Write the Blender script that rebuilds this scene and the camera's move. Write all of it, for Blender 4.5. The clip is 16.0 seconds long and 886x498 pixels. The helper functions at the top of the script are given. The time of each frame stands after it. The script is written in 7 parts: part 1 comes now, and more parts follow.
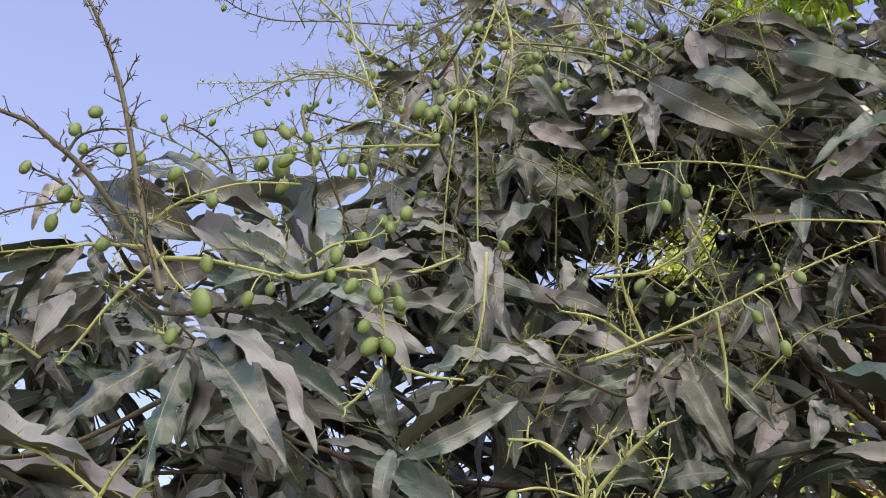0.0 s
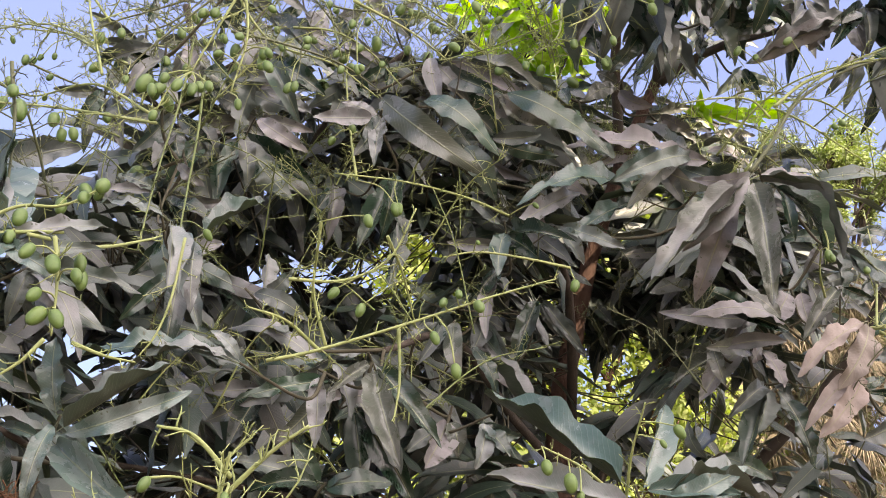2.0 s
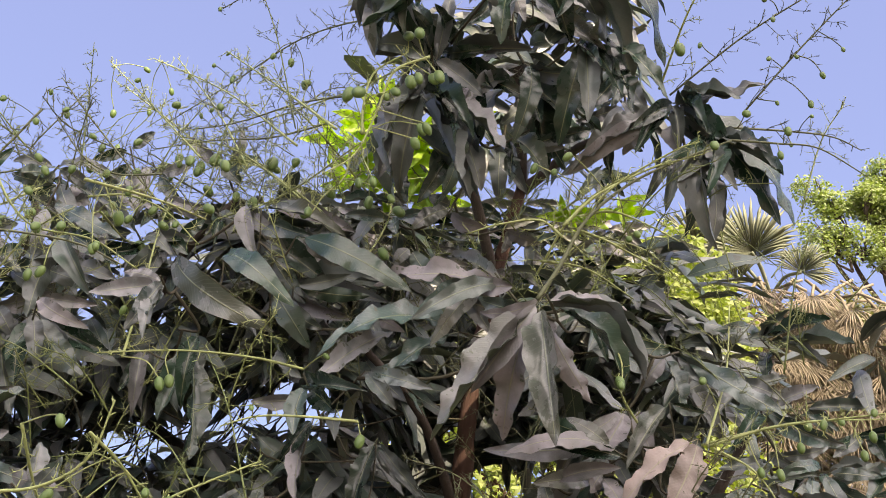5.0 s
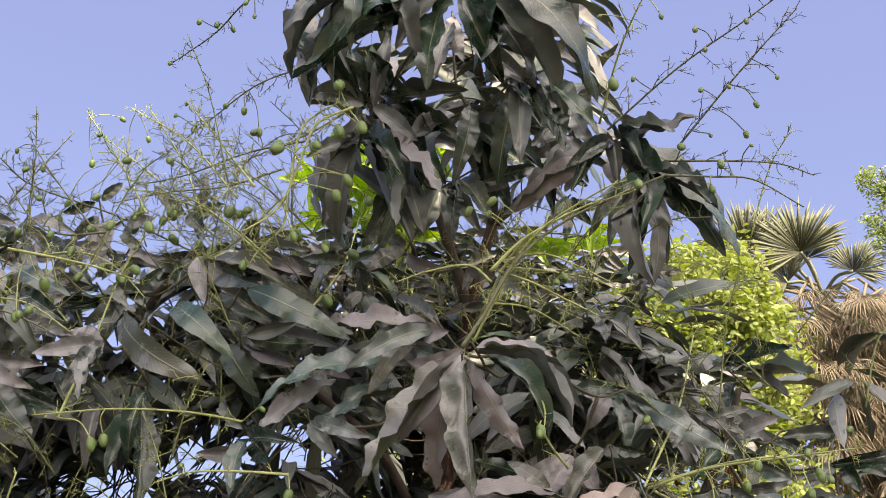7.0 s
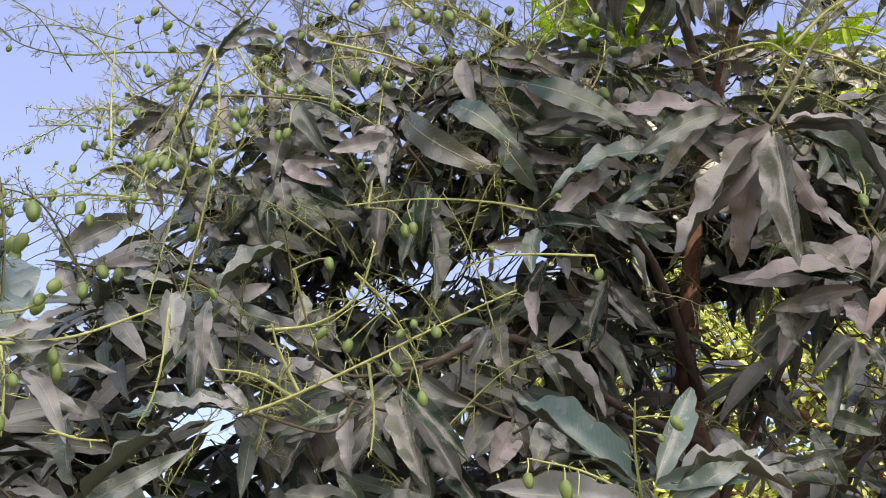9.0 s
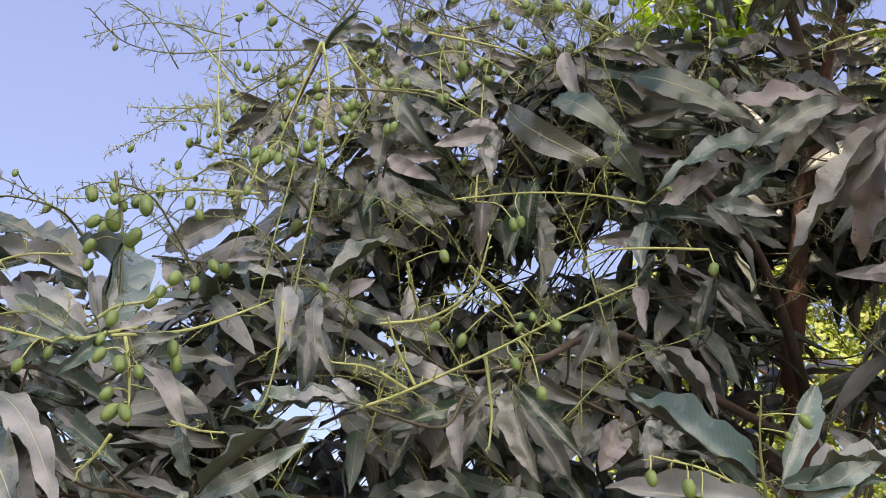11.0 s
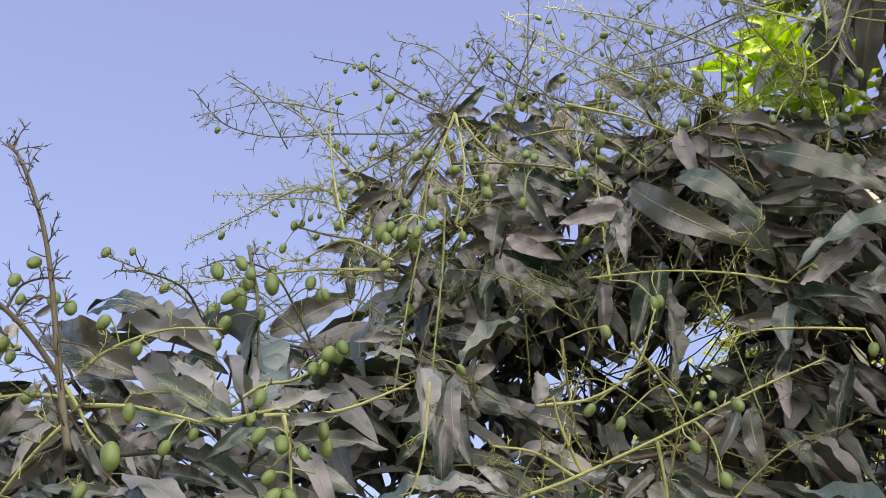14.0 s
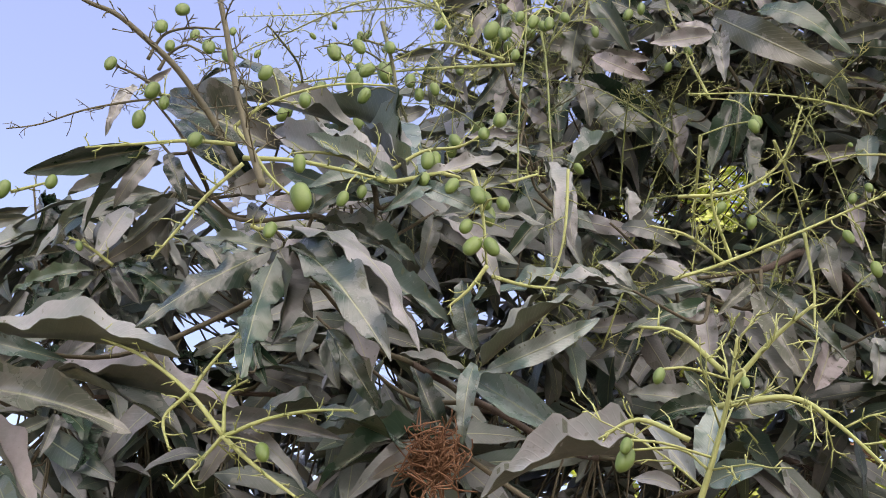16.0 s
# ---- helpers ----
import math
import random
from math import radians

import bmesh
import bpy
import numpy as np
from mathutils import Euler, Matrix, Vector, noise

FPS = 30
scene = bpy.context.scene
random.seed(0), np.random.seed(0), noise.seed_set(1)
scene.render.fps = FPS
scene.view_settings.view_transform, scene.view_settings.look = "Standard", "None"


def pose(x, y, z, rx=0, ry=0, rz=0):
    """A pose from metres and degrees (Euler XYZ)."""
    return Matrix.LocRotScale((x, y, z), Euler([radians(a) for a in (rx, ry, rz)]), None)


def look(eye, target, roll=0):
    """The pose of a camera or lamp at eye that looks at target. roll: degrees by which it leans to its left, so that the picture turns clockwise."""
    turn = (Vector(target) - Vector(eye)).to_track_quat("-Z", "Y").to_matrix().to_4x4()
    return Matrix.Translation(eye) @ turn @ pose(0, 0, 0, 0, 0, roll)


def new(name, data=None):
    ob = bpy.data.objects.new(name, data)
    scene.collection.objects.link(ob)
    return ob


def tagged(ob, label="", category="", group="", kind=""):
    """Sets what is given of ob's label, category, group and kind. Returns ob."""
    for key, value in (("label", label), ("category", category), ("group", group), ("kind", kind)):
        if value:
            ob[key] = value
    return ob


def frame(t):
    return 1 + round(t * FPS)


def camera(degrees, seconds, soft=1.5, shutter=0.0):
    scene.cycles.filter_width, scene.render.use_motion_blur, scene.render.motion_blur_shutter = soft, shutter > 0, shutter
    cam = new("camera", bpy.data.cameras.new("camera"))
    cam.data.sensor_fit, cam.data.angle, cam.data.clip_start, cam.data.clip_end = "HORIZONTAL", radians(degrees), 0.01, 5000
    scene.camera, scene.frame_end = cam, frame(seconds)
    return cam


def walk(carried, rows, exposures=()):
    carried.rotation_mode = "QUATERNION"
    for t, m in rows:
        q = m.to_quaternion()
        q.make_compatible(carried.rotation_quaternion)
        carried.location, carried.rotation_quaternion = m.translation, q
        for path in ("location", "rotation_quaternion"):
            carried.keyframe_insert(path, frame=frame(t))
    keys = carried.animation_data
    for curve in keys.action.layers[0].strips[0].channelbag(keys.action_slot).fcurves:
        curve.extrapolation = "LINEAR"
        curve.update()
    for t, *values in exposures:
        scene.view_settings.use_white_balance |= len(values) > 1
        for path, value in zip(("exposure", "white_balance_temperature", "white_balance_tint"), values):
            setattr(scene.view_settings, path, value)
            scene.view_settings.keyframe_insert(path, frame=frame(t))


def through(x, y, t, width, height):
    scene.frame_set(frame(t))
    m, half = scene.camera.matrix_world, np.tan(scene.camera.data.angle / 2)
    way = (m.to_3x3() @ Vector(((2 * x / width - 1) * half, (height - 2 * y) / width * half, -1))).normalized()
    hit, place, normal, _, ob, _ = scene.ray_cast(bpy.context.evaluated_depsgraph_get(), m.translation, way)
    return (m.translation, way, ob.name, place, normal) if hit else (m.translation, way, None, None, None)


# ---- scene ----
cam = camera(44.9, 16.0, soft=0.9)
PATH = [
    (0, (-0.144, -0.161, 1.448), (-0.485, 1.647, 2.232), 1.6),
    (0.5, (-0.157, -0.148, 1.440), (-0.392, 1.669, 2.242), 2.7),
    (1, (-0.156, -0.150, 1.434), (-0.319, 1.686, 2.210), 2.6),
    (1.5, (-0.133, -0.164, 1.435), (-0.167, 1.681, 2.207), 2.3),
    (2, (-0.097, -0.177, 1.444), (0.048, 1.646, 2.253), 4.3),
    (2.5, (-0.087, -0.152, 1.424), (0.157, 1.659, 2.237), 7.1),
    (3, (0.011, -0.129, 1.458), (0.273, 1.674, 2.285), 6.7),
    (3.5, (0.178, -0.099, 1.502), (0.407, 1.678, 2.391), 4.0),
    (4, (0.294, -0.103, 1.536), (0.455, 1.646, 2.492), 2.0),
    (4.2, (0.317, -0.117, 1.547), (0.443, 1.628, 2.516), 1.6),
    (6.3, (0.487, -0.239, 1.631), (0.398, 1.548, 2.525), -1.6),
    (6.5, (0.532, -0.217, 1.633), (0.427, 1.552, 2.559), -0.9),
    (7, (0.599, -0.213, 1.650), (0.478, 1.542, 2.601), -0.6),
    (7.5, (0.547, -0.194, 1.631), (0.393, 1.575, 2.552), -1.2),
    (8, (0.465, -0.187, 1.596), (0.246, 1.602, 2.463), -0.5),
    (8.5, (0.393, -0.186, 1.569), (0.104, 1.630, 2.355), 0.2),
    (9, (0.296, -0.212, 1.535), (-0.047, 1.623, 2.251), 0.2),
    (9.2, (0.269, -0.227, 1.533), (-0.082, 1.613, 2.234), 0.2),
    (11.3, (0.232, -0.198, 1.531), (-0.257, 1.600, 2.257), 1.5),
    (11.5, (0.228, -0.236, 1.532), (-0.266, 1.559, 2.264), 1.3),
    (12, (0.221, -0.272, 1.532), (-0.273, 1.528, 2.249), 0.5),
    (12.5, (0.209, -0.260, 1.518), (-0.261, 1.559, 2.204), 1.0),
    (13, (0.161, -0.279, 1.530), (-0.337, 1.511, 2.272), 2.4),
    (13.5, (0.101, -0.269, 1.539), (-0.426, 1.468, 2.378), 2.5),
    (14, (0.051, -0.150, 1.524), (-0.453, 1.566, 2.419), 2.0),
    (14.5, (-0.030, -0.060, 1.477), (-0.494, 1.652, 2.401), 1.5),
    (15, (-0.105, -0.048, 1.454), (-0.507, 1.698, 2.341), 1.3),
    (15.5, (-0.174, -0.086, 1.428), (-0.496, 1.710, 2.245), 0.7),
    (16, (-0.256, -0.134, 1.386), (-0.587, 1.696, 2.122), 2.9),
]
walk(cam, [(t, look(eye, target, roll)) for t, eye, target, roll in PATH], [(0, 1.89, 8200, 14), (0.5, 1.94, 8200, 14), (1.5, 2.1, 8200, 14), (2.5, 2.27, 8200, 14), (4, 2.07, 8200, 14), (7, 1.84, 8200, 14), (9, 2.0, 8200, 14), (11.5, 1.85, 8200, 14), (12.5, 1.88, 8200, 14), (13.5, 1.75, 8200, 14), (15.5, 1.96, 8200, 14), (16, 2.08, 8200, 14)])

# ---- light ----
SUN_TO = Vector((0.42, -0.80, 0.68)).normalized()      # the way to the sun, over the house behind the camera
world = bpy.data.worlds.new("sky")
scene.world = world
world.use_nodes = True
wn = world.node_tree.nodes
sky = wn.new("ShaderNodeTexSky")
sky.sky_type = "NISHITA"
sky.sun_disc = False
sky.sun_elevation = math.asin(SUN_TO.z)
sky.sun_rotation = math.atan2(SUN_TO.x, SUN_TO.y)
sky.air_density, sky.dust_density, sky.ozone_density = 1.0, 1.0, 3.0
wn["Background"].inputs["Strength"].default_value = 0.035
world.node_tree.links.new(sky.outputs["Color"], wn["Background"].inputs["Color"])
haze = wn.new("ShaderNodeBackground")                  # an even, pale haze over the whole sky
way = wn.new("ShaderNodeTexCoord")
dot = wn.new("ShaderNodeVectorMath")                   # brighter and whiter the nearer to the sun, as haze is
dot.operation = "DOT_PRODUCT"
dot.inputs[1].default_value = SUN_TO
world.node_tree.links.new(way.outputs["Generated"], dot.inputs[0])
near = wn.new("ShaderNodeMapRange")
near.interpolation_type = "SMOOTHSTEP"
near.inputs["From Min"].default_value, near.inputs["From Max"].default_value = 0.2, 1.0
world.node_tree.links.new(dot.outputs["Value"], near.inputs["Value"])
tint = wn.new("ShaderNodeMix")
tint.data_type = "RGBA"
tint.inputs[6].default_value, tint.inputs[7].default_value = (0.062, 0.078, 0.182, 1.0), (1.05, 1.01, 1.11, 1.0)
world.node_tree.links.new(near.outputs["Result"], tint.inputs[0])
world.node_tree.links.new(tint.outputs[2], haze.inputs["Color"])
haze.inputs["Strength"].default_value = 1.0
both = wn.new("ShaderNodeAddShader")
world.node_tree.links.new(wn["Background"].outputs[0], both.inputs[0])
world.node_tree.links.new(haze.outputs[0], both.inputs[1])
world.node_tree.links.new(both.outputs[0], wn["World Output"].inputs["Surface"])
sun = new("sun", bpy.data.lights.new("sun", "SUN"))
sun.data.energy, sun.data.angle, sun.data.color = 2.7, radians(0.6), (1.0, 0.93, 0.82)
sun.matrix_basis = look((0, 0, 12), Vector((0, 0, 12)) - SUN_TO)


# ---- materials ----
def material(name, rough=0.6, spec=0.4):
    m = bpy.data.materials.new(name)
    m.use_nodes = True
    nt = m.node_tree
    b = nt.nodes["Principled BSDF"]
    b.inputs["Roughness"].default_value = rough
    b.inputs["Specular IOR Level"].default_value = spec
    return m, nt, b


def node(nt, kind, **sets):
    n = nt.nodes.new(kind)
    for k, v in sets.items():
        if k in n.inputs:
            n.inputs[k].default_value = v
        else:
            setattr(n, k, v)
    return n


def noise_of(nt, vec, scale, detail=4.0, rough=0.6):
    n = node(nt, "ShaderNodeTexNoise")
    n.inputs["Scale"].default_value, n.inputs["Detail"].default_value, n.inputs["Roughness"].default_value = scale, detail, rough
    if vec is not None:
        nt.links.new(vec, n.inputs["Vector"])
    return n.outputs["Fac"]


def calc(nt, op, a, b=None, clamp=False):
    n = nt.nodes.new("ShaderNodeMath")
    n.operation, n.use_clamp = op, clamp
    for i, v in enumerate((a, b)):
        if v is None:
            continue
        if isinstance(v, (int, float)):
            n.inputs[i].default_value = v
        else:
            nt.links.new(v, n.inputs[i])
    return n.outputs[0]


def blend(nt, fac, a, b, mode="MIX"):
    n = nt.nodes.new("ShaderNodeMix")
    n.data_type, n.blend_type = "RGBA", mode
    for i, v in ((0, fac), (6, a), (7, b)):
        if isinstance(v, (int, float)):
            n.inputs[i].default_value = v
        elif isinstance(v, tuple):
            n.inputs[i].default_value = (*v, 1.0)
        else:
            nt.links.new(v, n.inputs[i])
    return n.outputs[2]


def ramp(nt, fac, lo, hi):
    n = nt.nodes.new("ShaderNodeMapRange")
    nt.links.new(fac, n.inputs[0])
    n.inputs[1].default_value, n.inputs[2].default_value = lo, hi
    return n.outputs[0]


def bump(nt, b, height, strength=0.3, distance=0.002):
    n = node(nt, "ShaderNodeBump")
    n.inputs["Strength"].default_value, n.inputs["Distance"].default_value = strength, distance
    nt.links.new(height, n.inputs["Height"])
    nt.links.new(n.outputs["Normal"], b.inputs["Normal"])


def leaf_material(name, green_a, green_b, dust, dustiness, through, island=False, rough=0.5):
    """A leaf with a pale midrib, side veins, brown spots and a coat of dust that differs from leaf to leaf."""
    m, nt, b = material(name, rough, 0.8)
    uv = nt.nodes.new("ShaderNodeUVMap").outputs[0]
    sep = nt.nodes.new("ShaderNodeSeparateXYZ")
    nt.links.new(uv, sep.inputs[0])
    u, v = sep.outputs[0], sep.outputs[1]
    across = calc(nt, "ABSOLUTE", calc(nt, "SUBTRACT", v, 0.5))
    if island:
        rnd = nt.nodes.new("ShaderNodeNewGeometry").outputs["Random Per Island"]
    else:
        rnd = nt.nodes.new("ShaderNodeObjectInfo").outputs["Random"]
    pos = nt.nodes.new("ShaderNodeNewGeometry").outputs["Position"]
    rib = ramp(nt, across, 0.035, 0.012)
    wave = calc(nt, "SINE", calc(nt, "SUBTRACT", calc(nt, "ADD", calc(nt, "MULTIPLY", u, 150.0), calc(nt, "MULTIPLY", noise_of(nt, pos, 25.0, 2.0), 5.0)), calc(nt, "MULTIPLY", across, 44.0)))
    vein = calc(nt, "POWER", calc(nt, "MAXIMUM", wave, 0.0), 8.0)
    big = noise_of(nt, pos, 14.0, 3.0)
    fine = noise_of(nt, pos, 160.0, 5.0, 0.7)
    mid = noise_of(nt, pos, 45.0, 4.0, 0.65)
    green = blend(nt, calc(nt, "POWER", calc(nt, "FRACT", calc(nt, "MULTIPLY", rnd, 3.17)), 1.7), green_a, green_b)
    green = blend(nt, calc(nt, "MULTIPLY", vein, 0.16), green, (green_b[0] * 1.9, green_b[1] * 1.6, green_b[2] * 1.7))
    r2 = calc(nt, "FRACT", calc(nt, "MULTIPLY", rnd, 7.31))
    level = calc(nt, "ADD", calc(nt, "MULTIPLY", ramp(nt, r2, 0.3, 0.75), 1.2), calc(nt, "MULTIPLY", calc(nt, "SUBTRACT", big, 0.5), 2.6))
    level = calc(nt, "ADD", level, calc(nt, "MULTIPLY", calc(nt, "SUBTRACT", mid, 0.5), 1.3))
    level = calc(nt, "MULTIPLY", level, dustiness, True)
    tan = blend(nt, big, dust, (dust[0] * 1.02, dust[1] * 0.98, dust[2] * 1.0))
    tan = blend(nt, ramp(nt, fine, 0.3, 0.8), tan, (dust[0] * 1.25, dust[1] * 1.25, dust[2] * 1.25))
    col = blend(nt, level, green, tan)
    withered = ramp(nt, calc(nt, "FRACT", calc(nt, "MULTIPLY", rnd, 23.7)), 0.985, 0.99)
    col = blend(nt, calc(nt, "MULTIPLY", withered, 0.15), col, (dust[0] * 1.2, dust[1] * 1.02, dust[2] * 0.98))
    spot = ramp(nt, calc(nt, "MULTIPLY", noise_of(nt, pos, 120.0, 2.0), calc(nt, "ADD", big, 0.35)), 0.60, 0.66)
    col = blend(nt, calc(nt, "MULTIPLY", spot, 0.4), col, (0.07, 0.055, 0.04))
    col = blend(nt, calc(nt, "MULTIPLY", rib, 0.5), col, (0.30, 0.33, 0.17))
    nt.links.new(col, b.inputs["Base Color"])
    nt.links.new(calc(nt, "ADD", calc(nt, "MULTIPLY", level, 0.32), rough - 0.16), b.inputs["Roughness"])
    hgt = calc(nt, "ADD", calc(nt, "MULTIPLY", vein, 0.14), calc(nt, "ADD", calc(nt, "MULTIPLY", rib, 0.6), mid))
    bump(nt, b, hgt, 0.4, 0.002)
    tr = nt.nodes.new("ShaderNodeBsdfTranslucent")
    nt.links.new(blend(nt, 0.75, col, (green_b[0] * 2.2, green_b[1] * 2.4, green_b[2] * 0.8)), tr.inputs["Color"])
    mix = nt.nodes.new("ShaderNodeMixShader")
    mix.inputs[0].default_value = through
    nt.links.new(b.outputs[0], mix.inputs[1])
    nt.links.new(tr.outputs[0], mix.inputs[2])
    nt.links.new(mix.outputs[0], nt.nodes["Material Output"].inputs["Surface"])
    return m


DUST = (0.25, 0.246, 0.262)
LEAF = leaf_material("dusty_leaf", (0.016, 0.036, 0.027), (0.085, 0.132, 0.115), DUST, 0.55, 0.07, False, 0.4)
LEAF_UNDER = leaf_material("leaf_underside", (0.020, 0.038, 0.016), (0.065, 0.095, 0.040), DUST, 0.16, 0.07, False, 0.55)
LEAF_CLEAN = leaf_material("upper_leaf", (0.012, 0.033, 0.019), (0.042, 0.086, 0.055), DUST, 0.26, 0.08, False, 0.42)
LEAF_PALE = leaf_material("glaucous_leaf", (0.065, 0.115, 0.098), (0.12, 0.178, 0.158), DUST, 0.42, 0.07, False, 0.4)
LEAF_TAN = leaf_material("dust_coated_leaf", (0.07, 0.085, 0.066), (0.15, 0.165, 0.14), (0.215, 0.204, 0.214), 0.7, 0.06, False, 0.42)
LEAF_WITHERED = leaf_material("withered_leaf", (0.14, 0.113, 0.093), (0.22, 0.183, 0.16), (0.31, 0.265, 0.245), 0.9, 0.12, False, 0.75)
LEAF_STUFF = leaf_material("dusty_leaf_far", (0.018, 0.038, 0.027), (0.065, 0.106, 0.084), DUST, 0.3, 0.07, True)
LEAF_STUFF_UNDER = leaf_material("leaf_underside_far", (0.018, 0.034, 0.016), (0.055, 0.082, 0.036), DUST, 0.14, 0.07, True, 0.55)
LEAF_FRESH = leaf_material("young_leaf", (0.30, 0.42, 0.055), (0.42, 0.52, 0.085), (0.32, 0.40, 0.14), 0.2, 0.5)
LEAF_HEDGE = leaf_material("hedge_leaf", (0.125, 0.175, 0.034), (0.215, 0.27, 0.062), (0.28, 0.29, 0.12), 0.4, 0.3, True, 0.9)
LEAF_DRY = leaf_material("dry_leaf", (0.075, 0.092, 0.035), (0.165, 0.165, 0.085), (0.235, 0.205, 0.14), 0.5, 0.2, True, 0.85)
LEAF_DISTANT = leaf_material("distant_leaf", (0.11, 0.17, 0.04), (0.20, 0.265, 0.075), (0.24, 0.26, 0.13), 0.4, 0.25, True, 0.8)


def plain(name, a, b_, scale, rough=0.6, spec=0.35, relief=0.3, dist=0.002, grain=None, island=False):
    """Two colours mixed at two scales, with relief."""
    m, nt, b = material(name, rough, spec)
    tc = nt.nodes.new("ShaderNodeTexCoord").outputs["Object"]
    pos = nt.nodes.new("ShaderNodeNewGeometry").outputs["Position"]
    if grain:
        mp = nt.nodes.new("ShaderNodeMapping")
        mp.inputs["Scale"].default_value = grain
        nt.links.new(pos, mp.inputs["Vector"])
        pos = mp.outputs[0]
    one, two = noise_of(nt, pos, scale, 4.0), noise_of(nt, pos, scale * 6.5, 5.0, 0.7)
    rnd = nt.nodes.new("ShaderNodeNewGeometry").outputs["Random Per Island"] if island else nt.nodes.new("ShaderNodeObjectInfo").outputs["Random"]
    fac = calc(nt, "ADD", calc(nt, "MULTIPLY", ramp(nt, one, 0.3, 0.7), 0.45), calc(nt, "ADD", calc(nt, "MULTIPLY", ramp(nt, two, 0.25, 0.75), 0.25), calc(nt, "MULTIPLY", rnd, 0.3)))
    nt.links.new(blend(nt, fac, a, b_), b.inputs["Base Color"])
    bump(nt, b, two, relief, dist)
    return m


STALK_GREEN = plain("panicle_stalk_green", (0.10, 0.135, 0.045), (0.22, 0.26, 0.10), 40.0, 0.55)
STALK_PALE = plain("panicle_stalk_pale", (0.20, 0.245, 0.085), (0.36, 0.40, 0.17), 40.0, 0.55)
STALK_DARK = plain("panicle_stalk_dark", (0.065, 0.075, 0.045), (0.16, 0.175, 0.085), 40.0, 0.6)
FRUIT = plain("mango_skin", (0.062, 0.115, 0.026), (0.135, 0.205, 0.055), 60.0, 0.42, 0.45, 0.12, 0.001)
STALK_WOODY = plain("panicle_stalk_woody", (0.05, 0.05, 0.035), (0.12, 0.115, 0.065), 40.0, 0.6)
BOUGH = plain("bough_bark", (0.035, 0.029, 0.025), (0.11, 0.088, 0.072), 20.0, 0.85, 0.2, 0.8, 0.004, (1, 1, 0.4))
BARK = plain("bark", (0.06, 0.036, 0.028), (0.17, 0.098, 0.076), 18.0, 0.85, 0.2, 0.8, 0.006, (1, 1, 0.25))
TWIG = plain("twig_bark", (0.04, 0.042, 0.026), (0.10, 0.088, 0.06), 40.0, 0.75, 0.25, 0.5, 0.002)
DRY = plain("dried_flower_stalks", (0.10, 0.05, 0.03), (0.26, 0.145, 0.085), 60.0, 0.85, 0.2, 0.5, 0.002)
EARTH = plain("dry_earth", (0.085, 0.07, 0.05), (0.16, 0.13, 0.095), 1.5, 0.95, 0.1, 0.8, 0.02)
PLASTER = plain("lime_plaster", (0.50, 0.47, 0.42), (0.66, 0.63, 0.57), 2.0, 0.9, 0.2, 0.4, 0.004)
FROND = plain("fan_frond", (0.10, 0.115, 0.064), (0.19, 0.20, 0.122), 3.0, 0.55, 0.4, 0.3, 0.004, None, True)
FROND_DRY = plain("dead_frond", (0.13, 0.11, 0.075), (0.27, 0.225, 0.16), 4.0, 0.85, 0.2, 0.5, 0.004, None, True)
TRUNK_GREY = plain("palm_trunk_bark", (0.14, 0.12, 0.10), (0.28, 0.25, 0.21), 5.0, 0.9, 0.2, 0.8, 0.02)


# ---- building blocks ----
class Shape:
    """Vertices, faces and texture places of one mesh."""

    def __init__(self):
        self.v, self.f, self.uv = [], [], []

    def add(self, verts, faces):
        n = len(self.v)
        self.v += [tuple(p) for p in verts]
        self.f += [tuple(i + n for i in q) for q in faces]

    def tube(self, pts, radii, sides=6):
        """A tapered tube along the points, closed at its ends."""
        pts = [Vector(p) for p in pts]
        n = len(pts)
        ring, up = [], Vector((0.31, 0.17, 0.94))
        for i, p in enumerate(pts):
            d = (pts[min(i + 1, n - 1)] - pts[max(i - 1, 0)])
            d = d.normalized() if d.length > 1e-9 else Vector((0, 0, 1))
            a = d.cross(up)
            a = a.normalized() if a.length > 1e-3 else d.orthogonal().normalized()
            b = d.cross(a)
            up = -b if (-b).dot(up) > 0 else b
            r = radii[i] if not isinstance(radii, (int, float)) else radii
            ring += [p + (a * math.cos(k * math.tau / sides) + b * math.sin(k * math.tau / sides)) * r for k in range(sides)]
        faces = [(i * sides + k, i * sides + (k + 1) % sides, (i + 1) * sides + (k + 1) % sides, (i + 1) * sides + k) for i in range(n - 1) for k in range(sides)]
        faces += [tuple(range(sides))[::-1], tuple((n - 1) * sides + k for k in range(sides))]
        self.add(ring, faces)

    def mesh(self, name, mat, smooth=True):
        me = bpy.data.meshes.new(name)
        me.from_pydata(self.v, [], self.f)
        me.materials.append(mat)
        if smooth:
            me.polygons.foreach_set("use_smooth", [True] * len(me.polygons))
        me.update()
        return me


def curve(pts, per=5):
    """A smooth line through the points."""
    p = [Vector(q) for q in pts]
    p = [p[0] * 2 - p[1]] + p + [p[-1] * 2 - p[-2]]
    res = []
    for i in range(1, len(p) - 2):
        for k in range(per):
            t = k / per
            a, b, c, d = p[i - 1], p[i], p[i + 1], p[i + 2]
            res.append(0.5 * (2 * b + (c - a) * t + (2 * a - 5 * b + 4 * c - d) * t * t + (3 * b - a - 3 * c + d) * t ** 3))
    return res + [p[-2]]


def part(name, data, mat, parent, label=""):
    """One mesh object under a thing or under a part, in world coordinates."""
    me = data.mesh(name, mat) if isinstance(data, Shape) else data
    ob = new(name, me)
    ob.parent = parent
    top = parent
    while top.parent:
        top = top.parent
    if parent is top:
        ob.matrix_parent_inverse = top.matrix_basis.inverted()
    return tagged(ob, label)


